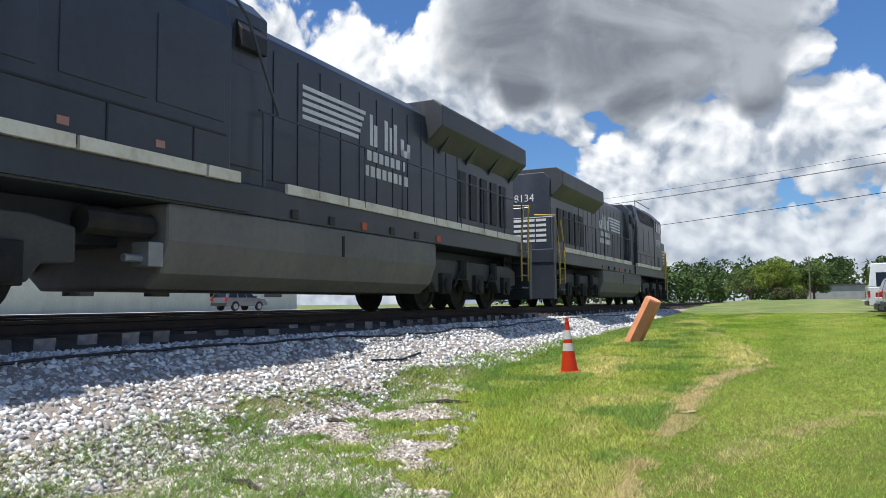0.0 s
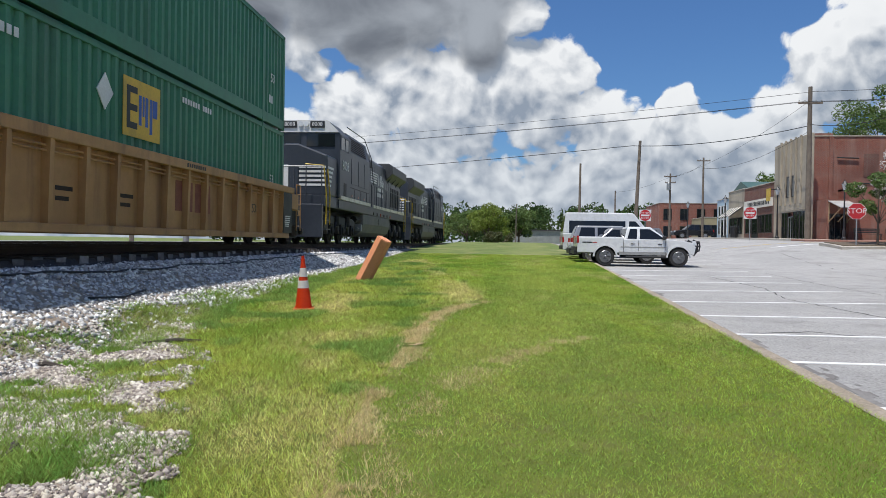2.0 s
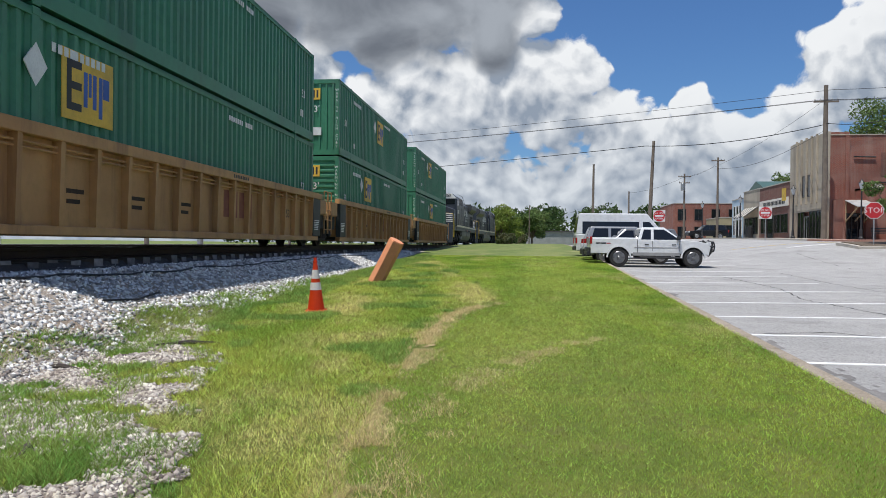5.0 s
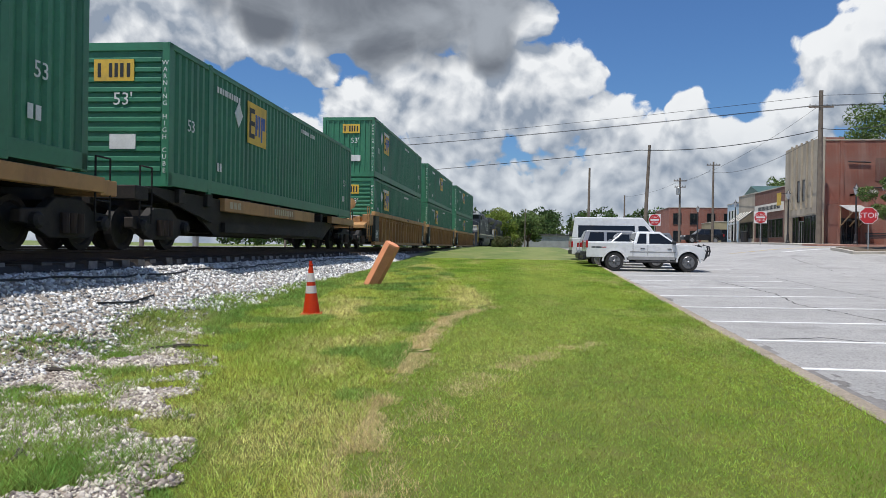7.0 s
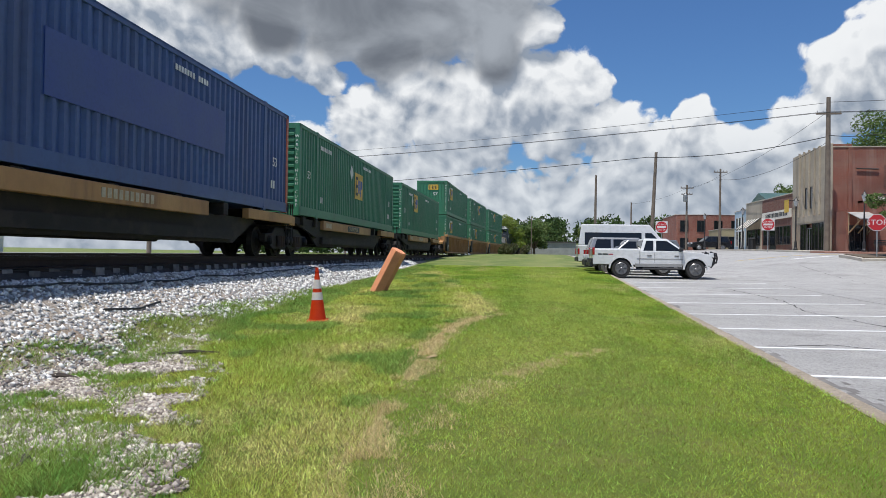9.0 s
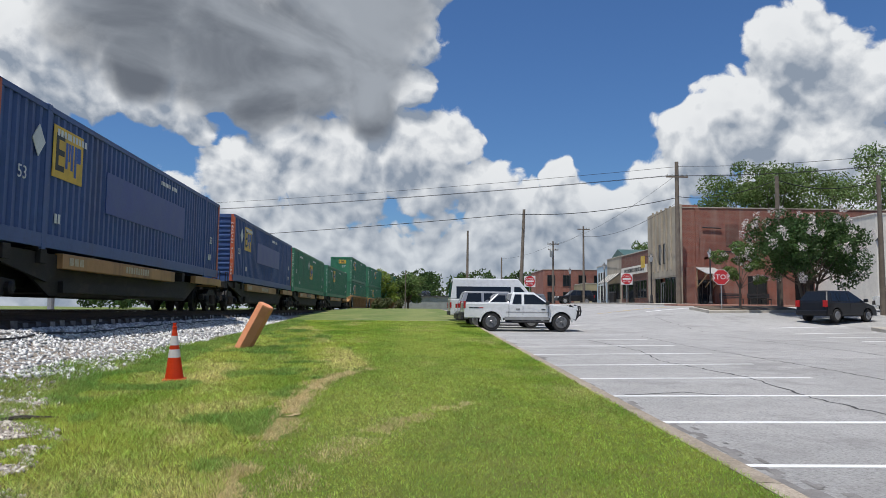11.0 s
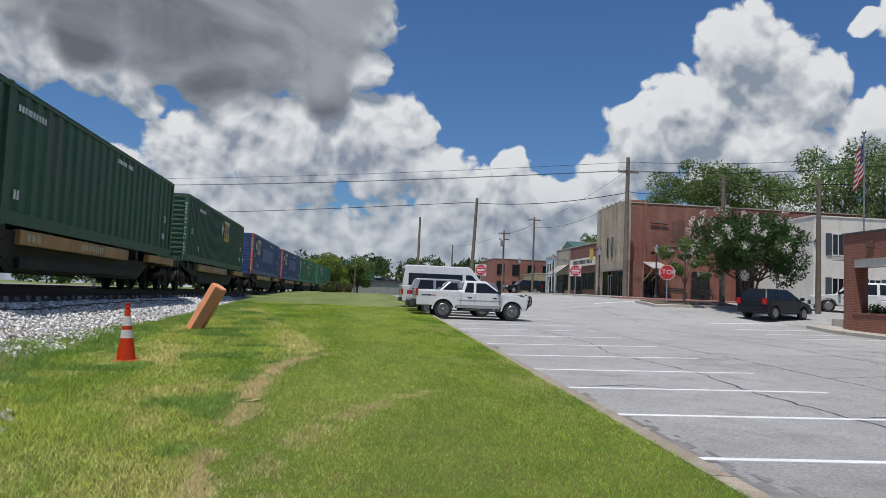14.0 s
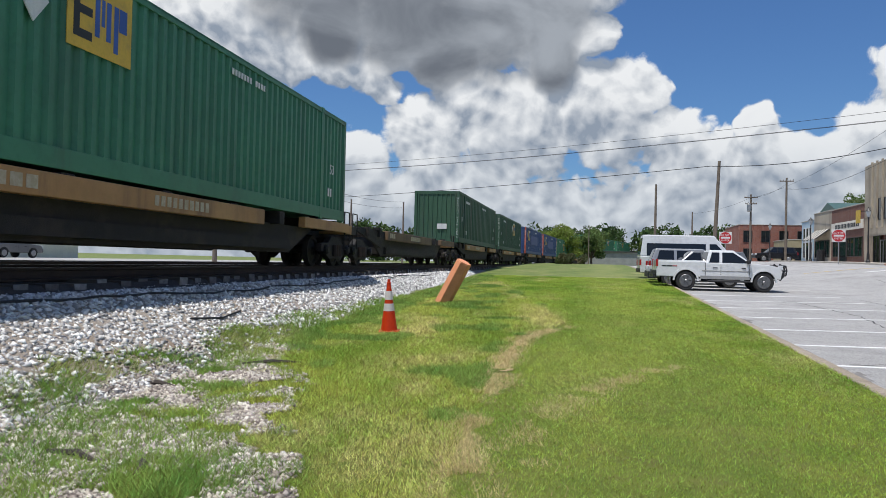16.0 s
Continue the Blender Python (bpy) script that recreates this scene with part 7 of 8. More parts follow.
car("hatchback", on_road(21.3, 36.4, 27), "black compact hatchback parked at the island", "car", car_black, 4.0, 1.68, (-1.22, 1.30), 0.31,
    [(-2.02, 0.30), (2.0, 0.30), (2.05, 0.6), (1.85, 0.80), (1.1, 0.98), (-1.98, 0.98)], (1.22, 0.25, -1.55, -1.93, 0.96, 1.53, 0.28),
    [(-0.1, 1.02, 0.35, -0.1), (-1.05, -0.18, -0.18, -1.05), (-1.55, -1.12, -1.12, -1.4)], alloy, False, (0.9, -0.14))
pc = suv("police_car", 28.9, 40.7, 150, car_white, "white police sport utility car with dark lettering", 4.9, 1.78)
for s in (-1, 1):
    text_mesh("door_lettering", "POLICE", 0.34, logo_dark, pc, Matrix.Translation((0.1, s * 0.935, 0.80)) @ pose(0, 0, 0, 90, 0, 180 if s > 0 else 0), "dark door lettering")
part("light_bar", Mesh().box(-0.25, 0.05, -0.55, 0.55, 1.78, 1.88), surf("light_bar_lens", (0.05, 0.08, 0.35), (0.35, 0.04, 0.05), 3, 0.3), pc, bevel=0.02)
suv("parked_car", 31.5, 38.5, 150, car_white, "white car parked behind the hall", 4.7, 1.6)
for i, (y, p) in enumerate(((10, car_white), (47, car_grey))):
    q = suv("parked_car", 0, 0, 90, p, "car parked on the road behind the railway", group="cars behind the railway")
    q.matrix_basis = pose(-42 - i * 2, y, -0.45, 0, 0, 88)

# ---------------------------------------------------------------- street furniture


def traffic_cone():
    x, y = -3.97, 12.63
    c = thing("traffic_cone", pose(x, y, float(lawn_z(x, y)), 1.5, -1.5, 12), "orange traffic cone with two white reflective collars on grass", "traffic cone")
    part("base", Mesh().box(-0.19, 0.19, -0.19, 0.19, 0.0, 0.035), orange_cone, c, bevel=0.02)
    prof = lambda a, b: [(0.155 - 0.125 * a, a * 0.9), (0.155 - 0.125 * b, b * 0.9)]
    for a, b, m, n in ((0.03, 0.43, orange_cone, "cone_body"), (0.43, 0.58, reflect_white, "reflective_collar"), (0.58, 0.655, orange_cone, "cone_body"), (0.655, 0.83, reflect_white, "reflective_collar"), (0.83, 0.97, orange_cone, "cone_body")):
        o = 0.003 if m is reflect_white else 0
        part(n, Mesh().lathe((0, 0, 0), [(r + o, z) for r, z in prof(a, b)], 28), m, c, smooth=False)
    part("cone_tip", Mesh().lathe((0, 0, 0), [(0.034, 0.873), (0.04, 0.885), (0.04, 0.90), (0.028, 0.905), (0.026, 0.94), (0.03, 0.945), (0.028, 0.96)], 20), orange_cone, c)


traffic_cone()


def leaning_post():
    x, y = -4.45, 19.3
    z = float(lawn_z(x, y))
    c = thing("marker_post", pose(x, y, z - 0.05, 0, 0, 0) @ pose(0, 0, 0, 6, 28, 0), "faded orange hexagonal marker post leaning over in the grass", "marker post")
    hexa = lambda r: [(r * math.cos(math.pi / 3 * i + 0.3), r * math.sin(math.pi / 3 * i + 0.3)) for i in range(6)]
    part("post", Mesh().prism(hexa(0.215), 0.06, 1.36, "Z"), bollard_m, c, bevel=0.012)
    part("top_cap", Mesh().prism(hexa(0.207), 1.36, 1.385, "Z"), bollard_m, c, bevel=0.01)
    part("base_bracket", Mesh().prism(hexa(0.17), -0.05, 0.10, "Z").box(-0.14, 0.14, -0.03, 0.03, -0.1, 0.05), rail_side, c, "rusted steel bracket at the foot")


leaning_post()


def octagon(r):
    return [(r * math.cos(math.pi / 8 + math.pi / 4 * i), r * math.sin(math.pi / 8 + math.pi / 4 * i)) for i in range(8)]


def stop_sign(x, y, h, rz, r=0.41):
    s = thing("stop_sign", pose(x, y, on_lot(x, y), 0, 0, rz), "red octagonal stop sign on a steel post", "sign")
    part("post", Mesh().box(-0.03, 0.03, -0.02, 0.02, -0.1, h + 0.3), metal_post, s)
    p = part("plate", Mesh().prism([(a, b + h) for a, b in octagon(r)], -0.035, -0.022, "Y"), white_paint, s)
    part("face", Mesh().prism([(a, b + h) for a, b in octagon(r * 0.94)], -0.040, -0.034, "Y"), sign_red, p)
    text_mesh("letters", "STOP", r * 0.86, white_paint, p, Matrix.Translation((0, -0.043, h)) @ pose(0, 0, 0, 90, 0, 0))
    return s


stop_sign(17.25, 40.75, 1.95, -22, 0.46)


def round_sign(x, y, h, rz):
    s = thing("road_sign", pose(x, y, on_lot(x, y), 0, 0, rz), "round red no-entry sign on a white square plate", "sign", "no-entry signs")
    part("post", Mesh().box(-0.03, 0.03, -0.02, 0.02, -0.1, h + 0.35), metal_post, s)
    p = part("plate", Mesh().box(-0.46, 0.46, -0.035, -0.022, h - 0.46, h + 0.46), white_paint, s)
    part("disc", Mesh().lathe((0, -0.038, h), [(0.44, -0.003), (0.44, 0.003)], 28, "Y"), sign_red, p)
    part("bar", Mesh().box(-0.33, 0.33, -0.048, -0.04, h - 0.07, h + 0.07), white_paint, p)
    text_mesh("letters", "DO NOT", 0.20, white_paint, p, Matrix.Translation((0, -0.044, h + 0.20)) @ pose(0, 0, 0, 90, 0, 0))
    text_mesh("letters", "ENTER", 0.20, white_paint, p, Matrix.Translation((0, -0.044, h - 0.22)) @ pose(0, 0, 0, 90, 0, 0))


round_sign(9.35, 60.0, 2.65, -8)
round_sign(17.2, 59.2, 2.15, -12)


def utility_pole(x, y, z, top, r, lean=0.0, arms=(), label="weathered wooden utility pole"):
    p = thing("utility_pole", pose(x, y, z, 0, lean, 0), label, "utility pole", "utility poles")
    part("shaft", Mesh().tube((0, 0, -0.5), (0, 0, top - z), r, r * 0.62, 12), wood_pole, p, smooth=False)
    for h, w in arms:
        part("crossarm", Mesh().box(-w, w, -0.13, -0.03, h - z - 0.06, h - z + 0.06), wood_pole, p, bevel=0.01)
        for k in (-0.9, -0.45, 0.45, 0.9):
            part("insulator", Mesh().lathe((k * w, -0.08, h - z + 0.06), [(0.03, 0), (0.05, 0.05), (0.03, 0.10), (0.045, 0.14), (0.02, 0.18)], 8), metal_post, p)
    return p


utility_pole(21.2, 58.4, on_lot(21.2, 58.4), 12.25, 0.24, 0, ((11.0, 0.9),), "tall weathered utility pole before the concrete front")
utility_pole(10.6, 74.5, 0.1, 10.4, 0.22, 2.2)
utility_pole(6.2, 90, 0.1, 9.8, 0.19, 0.3)
utility_pole(18.4, 98, 0.2, 9.4, 0.17, 0, ((9.0, 0.8), (8.2, 0.7)), "utility pole with two crossarms and a transformer")
utility_pole(21.4, 93, 0.5, 10.9, 0.17, 0, ((10.5, 0.8),))
utility_pole(12.2, 105, 0.1, 7.6, 0.15)
utility_pole(25.7, 39.4, on_lot(25.7, 39.4), 7.7, 0.17, 0, (), "weathered utility pole behind the crape myrtle")
utility_pole(21.7, 42.9, on_lot(21.7, 42.9), 8.2, 0.18, 0, (), "utility pole before the brick side wall")
utility_pole(-1.9, 120, 0.0, 6.4, 0.10, 0, (), "thin bare pole beyond the lawn")
utility_pole(-28.6, 50.0, -0.5, 8.8, 0.18, 0, ((8.4, 0.8), (7.6, 0.8)), "utility pole with crossarms behind the railway")
utility_pole(-30.5, 86, -0.5, 7.5, 0.16, 0, (), "utility pole far behind the railway")
utility_pole(-26.5, 96, -0.5, 8.0, 0.16, 0, (), "utility pole far behind the railway")
part("transformer", Mesh().lathe((18.15, 97.8, 7.2), [(0.25, 0), (0.25, 0.9), (0.18, 1.0)], 12), metal_post, None)
tagged(bpy.data.objects["transformer"], "grey pole transformer can hung beside the pole", "transformer")


def cable(pts, sag, r, label):
    me = Mesh()
    for (a, b) in zip(pts, pts[1:]):
        n = 22
        q = []
        for i in range(n + 1):
            t = i / n
            q.append((a[0] + (b[0] - a[0]) * t, a[1] + (b[1] - a[1]) * t, a[2] + (b[2] - a[2]) * t - sag * 4 * t * (1 - t)))
        me.path(q, r, 4)
    tagged(part("overhead_cable", me, wire_m), label, "cable", "overhead cables")


cable([(21.2, 58.4, 9.3), (10.2, 74.5, 9.9), (-60, 120, 10.0)], 0.5, 0.035, "thick black overhead cable strung over the street")
for dz, r in ((11.9, 0.018), (11.15, 0.018), (11.1, 0.018)):
    cable([(46, 40, dz + 0.6), (21.2 + (dz - 11.5), 58.4, dz), (-70, 112, dz + 2.4)], 1.0, r, "thin overhead wire strung from the tall pole")
cable([(21.2, 58.4, 8.9), (21.4, 93, 9.6)], 0.9, 0.02, "sagging wire along the shop fronts")
cable([(21.2, 58.4, 11.2), (18.4, 98, 8.9)], 0.8, 0.014, "sagging wire along the shop fronts")
cable([(21.4, 93, 10.2), (18.4, 98, 9.0), (12.2, 105, 7.4)], 0.4, 0.014, "sagging wire at the end of the street")
cable([(21.2, 58.4, 9.4), (21.7, 42.9, 8.0), (25.7, 39.4, 7.4), (60, 30, 9.4)], 0.5, 0.025, "overhead cable along the brick side wall")
for dz in (8.6, 7.8):
    cable([(-28.6, 50, dz), (-80, 30, dz + 1.0)], 1.0, 0.016, "overhead wire behind the railway")
    cable([(-28.6, 50, dz), (-26.5, 96, dz - 0.6)], 1.2, 0.016, "overhead wire behind the railway")


def street_lamp(x, y, h=4.1):
    s = thing("street_lamp", pose(x, y, on_lot(x, y) + 0.1), "black cast-iron lantern street lamp", "street lamp", "lantern lamps")
    part("post", Mesh().lathe((0, 0, 0), [(0.17, 0), (0.17, 0.15), (0.11, 0.25), (0.10, 0.7), (0.06, 0.8), (0.05, h - 0.75), (0.07, h - 0.7)], 12), black_iron, s)
    l = part("lantern", Mesh().lathe((0, 0, h - 0.7), [(0.09, 0), (0.20, 0.42), (0.20, 0.44)], 8), lamp_clear, s, "pale lantern glass")
    part("cap", Mesh().lathe((0, 0, h - 0.26), [(0.24, 0), (0.10, 0.17), (0.04, 0.26), (0.01, 0.36)], 8), black_iron, l)


for x, y in ((20.3, 62.5), (20.2, 78.0), (22.6, 55.4), (19.0, 90.0), (27.3, 42.0)):
    street_lamp(x, y, 4.3)


def bin_(x, y):
    s = thing("litter_bin", pose(x, y, on_lot(x, y) + 0.14), "black slatted litter bin on the pavement", "litter bin")
    part("liner", Mesh().lathe((0, 0, 0), [(0.28, 0.05), (0.30, 0.9)], 16), plastic_black, s)
    for i in range(16):
        a = 6.283 * i / 16
        part("slat", Mesh().box(-0.04, 0.04, 0.31, 0.335, 0.0, 1.0), black_iron, s, place=pose(0, 0, 0, 0, 0, math.degrees(a)))
    part("lid", Mesh().lathe((0, 0, 1.0), [(0.36, 0), (0.34, 0.05), (0.2, 0.06)], 16), black_iron, s)


bin_(19.9, 73.5)


def bench(x, y, rz):
    b = thing("bench", pose(x, y, on_lot(x, y) + 0.14, 0, 0, rz), "dark slatted bench before the brick wall", "bench")
    for i in range(4):
        part("seat_slat", Mesh().box(-0.9, 0.9, -0.2 + i * 0.11, -0.11 + i * 0.11, 0.42, 0.45), black_iron, b)
    for i in range(3):
        part("back_slat", Mesh().box(-0.9, 0.9, 0.25, 0.28, 0.52 + i * 0.12, 0.61 + i * 0.12), black_iron, b)
    for s in (-0.8, 0.8):
        part("leg", Mesh().box(s - 0.03, s + 0.03, -0.22, -0.16, 0, 0.42).box(s - 0.03, s + 0.03, 0.24, 0.30, 0, 0.88).box(s - 0.03, s + 0.03, -0.22, 0.30, 0.38, 0.42), black_iron, b)


bench(24.6, 56.2, 0)
bench(26.8, 56.2, 0)


def flag(x, y, z, h, fx, top, wide, label, drape):
    """A pole with a flag that hangs in folds: star field, red and white strips as rigid pieces."""
    f = thing("flag", pose(x, y, z), label, "flag")
    part("pole", Mesh().tube((0, 0, -0.1), (0, 0, h), 0.022 if h < 4 else 0.06, 0.014 if h < 4 else 0.035, 10), metal_post if h > 4 else white_paint, f)
    part("finial", Mesh().lathe((0, 0, h), [(0.02, 0), (0.05, 0.05), (0.02, 0.10)] if h < 4 else [(0.05, 0), (0.13, 0.12), (0.05, 0.24)], 10), metal_post, f)
    n, cols = 13, 14
    hh = wide[1]
    for i in range(n):
        me = Mesh()
        for j in range(cols):
            t0, t1 = j / cols, (j + 1) / cols

            def pt(t, k):
                drop = top - hh * (k / n) - drape * t * wide[0]
                return (fx * t * wide[0], 0.07 * math.sin(t * 11 + k * 0.25) * (0.3 + t), drop - 0.10 * t * k / n)
            if i < 7 and t1 <= 0.42:
                continue
            me.add([pt(t0, i), pt(t1, i), pt(t1, i + 1), pt(t0, i + 1)], [(0, 1, 2, 3)])
            me.add([(a, b + 0.006, c) for a, b, c in (pt(t0, i), pt(t1, i), pt(t1, i + 1), pt(t0, i + 1))], [(3, 2, 1, 0)])
        part("strip", me, flag_red if i % 2 == 0 else flag_white, f)
    me, st = Mesh(), Mesh()
    for j in range(int(cols * 0.42) + 1):
        t0, t1 = j / cols, (j + 1) / cols
        if t1 > 0.43:
            break

        def pt(t, k):
            return (fx * t * wide[0], 0.07 * math.sin(t * 11 + k * 0.25) * (0.3 + t), top - hh * (k / n) - drape * t * wide[0] - 0.10 * t * k / n)
        for k in range(7):
            me.add([pt(t0, k), pt(t1, k), pt(t1, k + 1), pt(t0, k + 1)], [(0, 1, 2, 3)])
            c = pt((t0 + t1) / 2, k + 0.5)
            w = wide[0] / cols * 0.24
            st.box(c[0] - w, c[0] + w, c[1] - 0.012, c[1] + 0.012, c[2] - w, c[2] + w)
    part("star_field", me, flag_blue, f)
    part("stars", st, flag_white, f)


flag(21.45, 25.75, on_lot(21.45, 25.75), 2.35, 1.0, 2.25, (0.62, 1.15), "small American flag on a thin pole before the hall", 1.3)
flag(26.6, 36.8, on_lot(26.6, 36.8), 10.2, -1.0, 9.8, (0.55, 1.9), "American flag hanging slack on a tall steel flagpole", 1.5)


def planter(x, y):
    p = thing("flower_pot", pose(x, y, on_lot(x, y) + 0.05), "terracotta flower pot with pink and white flowers", "flower pot")
    part("pot", Mesh().lathe((0, 0, 0), [(0.27, 0), (0.37, 0.55), (0.42, 0.57), (0.42, 0.66), (0.36, 0.66)], 20), terracotta, p)
    q = random.Random(2)
    cs = [(q.uniform(-0.3, 0.3), q.uniform(-0.3, 0.3), q.uniform(0.7, 0.85), 0.18) for _ in range(8)]
    leaf_cloud("leaves", cs, 500, 0.05, leaf_dark, p, 90)
    leaf_cloud("flowers", [(a, b, c + 0.08, d) for a, b, c, d in cs], 160, 0.035, surf("pink_flower_petals", (0.7, 0.25, 0.25), (0.75, 0.6, 0.58), 25, 0.7), p, 91)


planter(21.5, 24.3)
planter(21.4, 19.6)


def signal_mast():
    s = thing("traffic_signal", pose(-22.2, 45.4, -0.5), "grey signal mast with traffic lights and green street sign", "traffic signal")
    part("mast", Mesh().tube((0, 0, 0), (0, 0, 9.3), 0.20, 0.16, 12), metal_post, s)
    part("arm", Mesh().tube((0, 0, 5.6), (-3.4, -0.4, 5.9), 0.07, 0.05, 8), metal_post, s)
    for dx in (-0.9, -1.5):
        h = part("signal_head", Mesh().box(dx - 0.16, dx + 0.16, -0.35, -0.1, 4.9, 5.9), plastic_black, s, bevel=0.02)
        for z, c in ((5.72, (0.5, 0.03, 0.02)), (5.4, (0.45, 0.25, 0.02)), (5.08, (0.03, 0.35, 0.2))):
            part("lens", Mesh().lathe((dx, -0.36, z), [(0.11, -0.02), (0.11, 0.02)], 12, "Y"), surf("lens_%d" % int(z * 100), c, None, 4, 0.3), h)
    part("street_sign", Mesh().box(-1.7, -0.35, -0.3, -0.27, 4.35, 4.7), green_sign, s, "green street name sign, plain")
    part("sign_bar", Mesh().box(-1.5, -0.55, -0.315, -0.3, 4.47, 4.58), white_paint, s)


signal_mast()


def rubbish():
    for i, (x, y, l, a, lab) in enumerate(((-4.35, 8.6, 0.75, 35, "dark stick lying on the gravel"), (-3.9, 4.4, 0.55, -12, "piece of split old timber on the gravel"), (-3.3, 4.3, 0.32, -60, "short broken stick on the gravel"), (-4.9, 6.9, 0.35, 20, "old timber scrap in the weeds"))):
        z = float(np.maximum(lawn_z(x, y), bank_z(x, y)))
        t = thing("stick", pose(x, y, z + 0.03, 0, 0, a), lab, "stick", "sticks on the gravel")
        part("wood", Mesh().tube((-l / 2, 0, 0), (0, 0.03, 0.02), 0.025, 0.03, 6).tube((0, 0.03, 0.02), (l / 2, -0.02, 0.0), 0.03, 0.012, 6), tie_m, t)
    # old cables along the ballast shoulder
    for k, (d0, y0, y1, m) in enumerate(((1.84, 3.0, 30, wire_m), (1.62, 9.5, 12.0, wire_m), (2.55, 9.3, 11.0, wire_m))):
        q = random.Random(k)
        pts = []
        y, d = y0, d0
        while y < y1:
            x = float(track_x(y)) + d
            pts.append((x, y, float(bank_z(x, y)) + 0.05))
            y += 0.4
            d += q.uniform(-0.05, 0.05) + (d0 - d) * 0.1
        tagged(part("old_cable", Mesh().path(pts, 0.016, 6), m), "discarded cable lying along the ballast shoulder", "cable", "cables on the ballast")


rubbish()


# ---------------------------------------------------------------- turf, tufts and stones near the camera
def value_noise(x, y, s, seed):
    r = np.random.RandomState(seed).uniform(0, 1, (256, 256))
    u, v = x / s + 37.3, y / s + 91.7
    i, j = np.floor(u).astype(int), np.floor(v).astype(int)
    f, g = S(u - i), S(v - j)
    a, b, c, d = r[i % 256, j % 256], r[(i + 1) % 256, j % 256], r[i % 256, (j + 1) % 256], r[(i + 1) % 256, (j + 1) % 256]
    return (a * (1 - f) + b * f) * (1 - g) + (c * (1 - f) + d * f) * g


def path_x(y):
    y = np.asarray(y)
    return -1.42 - 0.18 * S((y - 6) / 5.0) + 0.68 * S((y - 12.0) / 3.6) + 0.35 * S((6.5 - y) / 3)


def bare(x, y):
    """1 where gravel shows, 0 where the turf is whole."""
    n = 0.40 * value_noise(x, y, 1.0, 1) + 0.32 * value_noise(x, y, 0.33, 2) + 0.28 * value_noise(x, y, 0.11, 3)
    edge = -2.15 - 0.40 * np.clip(y - 4, -1.5, 5.8) - 3.0 * S((y - 9.8) / 2.5)
    d = x - track_x(y)
    rag = value_noise(x, y, 0.16, 63) + 0.8 * value_noise(x, y, 0.07, 64) - 0.9
    clump = 1.1 * S(1.5 - 1.6 * np.hypot((x + 3.0) / 0.6, (y - 4.1) / 0.5) + 0.9 * rag)
    for cx, cy, rx, ry in ((-4.15, 7.0, 0.38, 0.26), (-3.75, 7.3, 0.3, 0.3), (-3.38, 5.45, 0.28, 0.15), (-2.84, 5.2, 0.24, 0.16), (-3.83, 5.8, 0.2, 0.16), (-4.55, 6.1, 0.18, 0.14), (-2.9, 5.95, 0.2, 0.2), (-4.9, 7.9, 0.3, 0.22), (-3.5, 6.55, 0.22, 0.16)):
        clump = np.maximum(clump, 0.85 * S(1.4 - np.hypot((x - cx) / rx, (y - cy) / ry) + 0.9 * rag))
    clump = np.maximum(clump, 0.75 * S((value_noise(x, y, 0.5, 61) + 0.35 * rag - 0.74) / 0.2))
    w = (edge - x) * 0.9
    toe = S((2.95 - d + 0.5 * (n - 0.5)) / 0.35)
    spot = 0.9 * S(1 - np.hypot((x + 5.25) / 0.5, (y - 13.3) / 1.3)) + 0.8 * S(1 - np.hypot((x + 2.77) / 0.35, (y - 17.2) / 0.8)) + 0.55 * S(1 - np.hypot((x + 3.5) / 0.6, (y - 7.4) / 0.7)) + 0.5 * S(1 - np.hypot((x + 2.45) / 0.35, (y - 4.5) / 0.6))
    return np.clip(np.maximum(S((np.minimum(w, 0.55) + 1.15 * (n - 0.5) + 0.12 - clump + spot) / 0.45), toe), 0, 1) * (1 - weed_strip(x, y))


def weed_strip(x, y):
    """1 in the broken line of weeds at the foot of the ballast."""
    d = x - track_x(y)
    gap = S((value_noise(x, y, 0.75, 14) + 0.4 * value_noise(x, y, 0.2, 16) - 0.42) / 0.3)
    return S(1.7 - 1.7 * np.abs(d - 3.15 - 0.08 * np.sin(1.7 * y)) / 0.30) * gap * S((y - 4.6) / 0.8) * 0.93


def blades(name, x, y, z, h, w, material, seed):
    r = np.random.RandomState(seed)
    n = len(x)
    a = r.uniform(0, 6.283, n)
    lean = r.uniform(0.3, 1.9, n) * h
    b = r.uniform(0, 6.283, n)
    dx, dy = np.cos(a) * w / 2, np.sin(a) * w / 2
    p0 = np.stack([x - dx, y - dy, z - 0.01], 1)
    p1 = np.stack([x + dx, y + dy, z - 0.01], 1)
    p2 = np.stack([x + np.cos(b) * lean, y + np.sin(b) * lean, z + h], 1)
    v = np.stack([p0, p1, p2], 1).reshape(-1, 3)
    f = np.arange(3 * n).reshape(-1, 3)
    data = raw_mesh(name, v, f, material)
    return part(name, data, None)


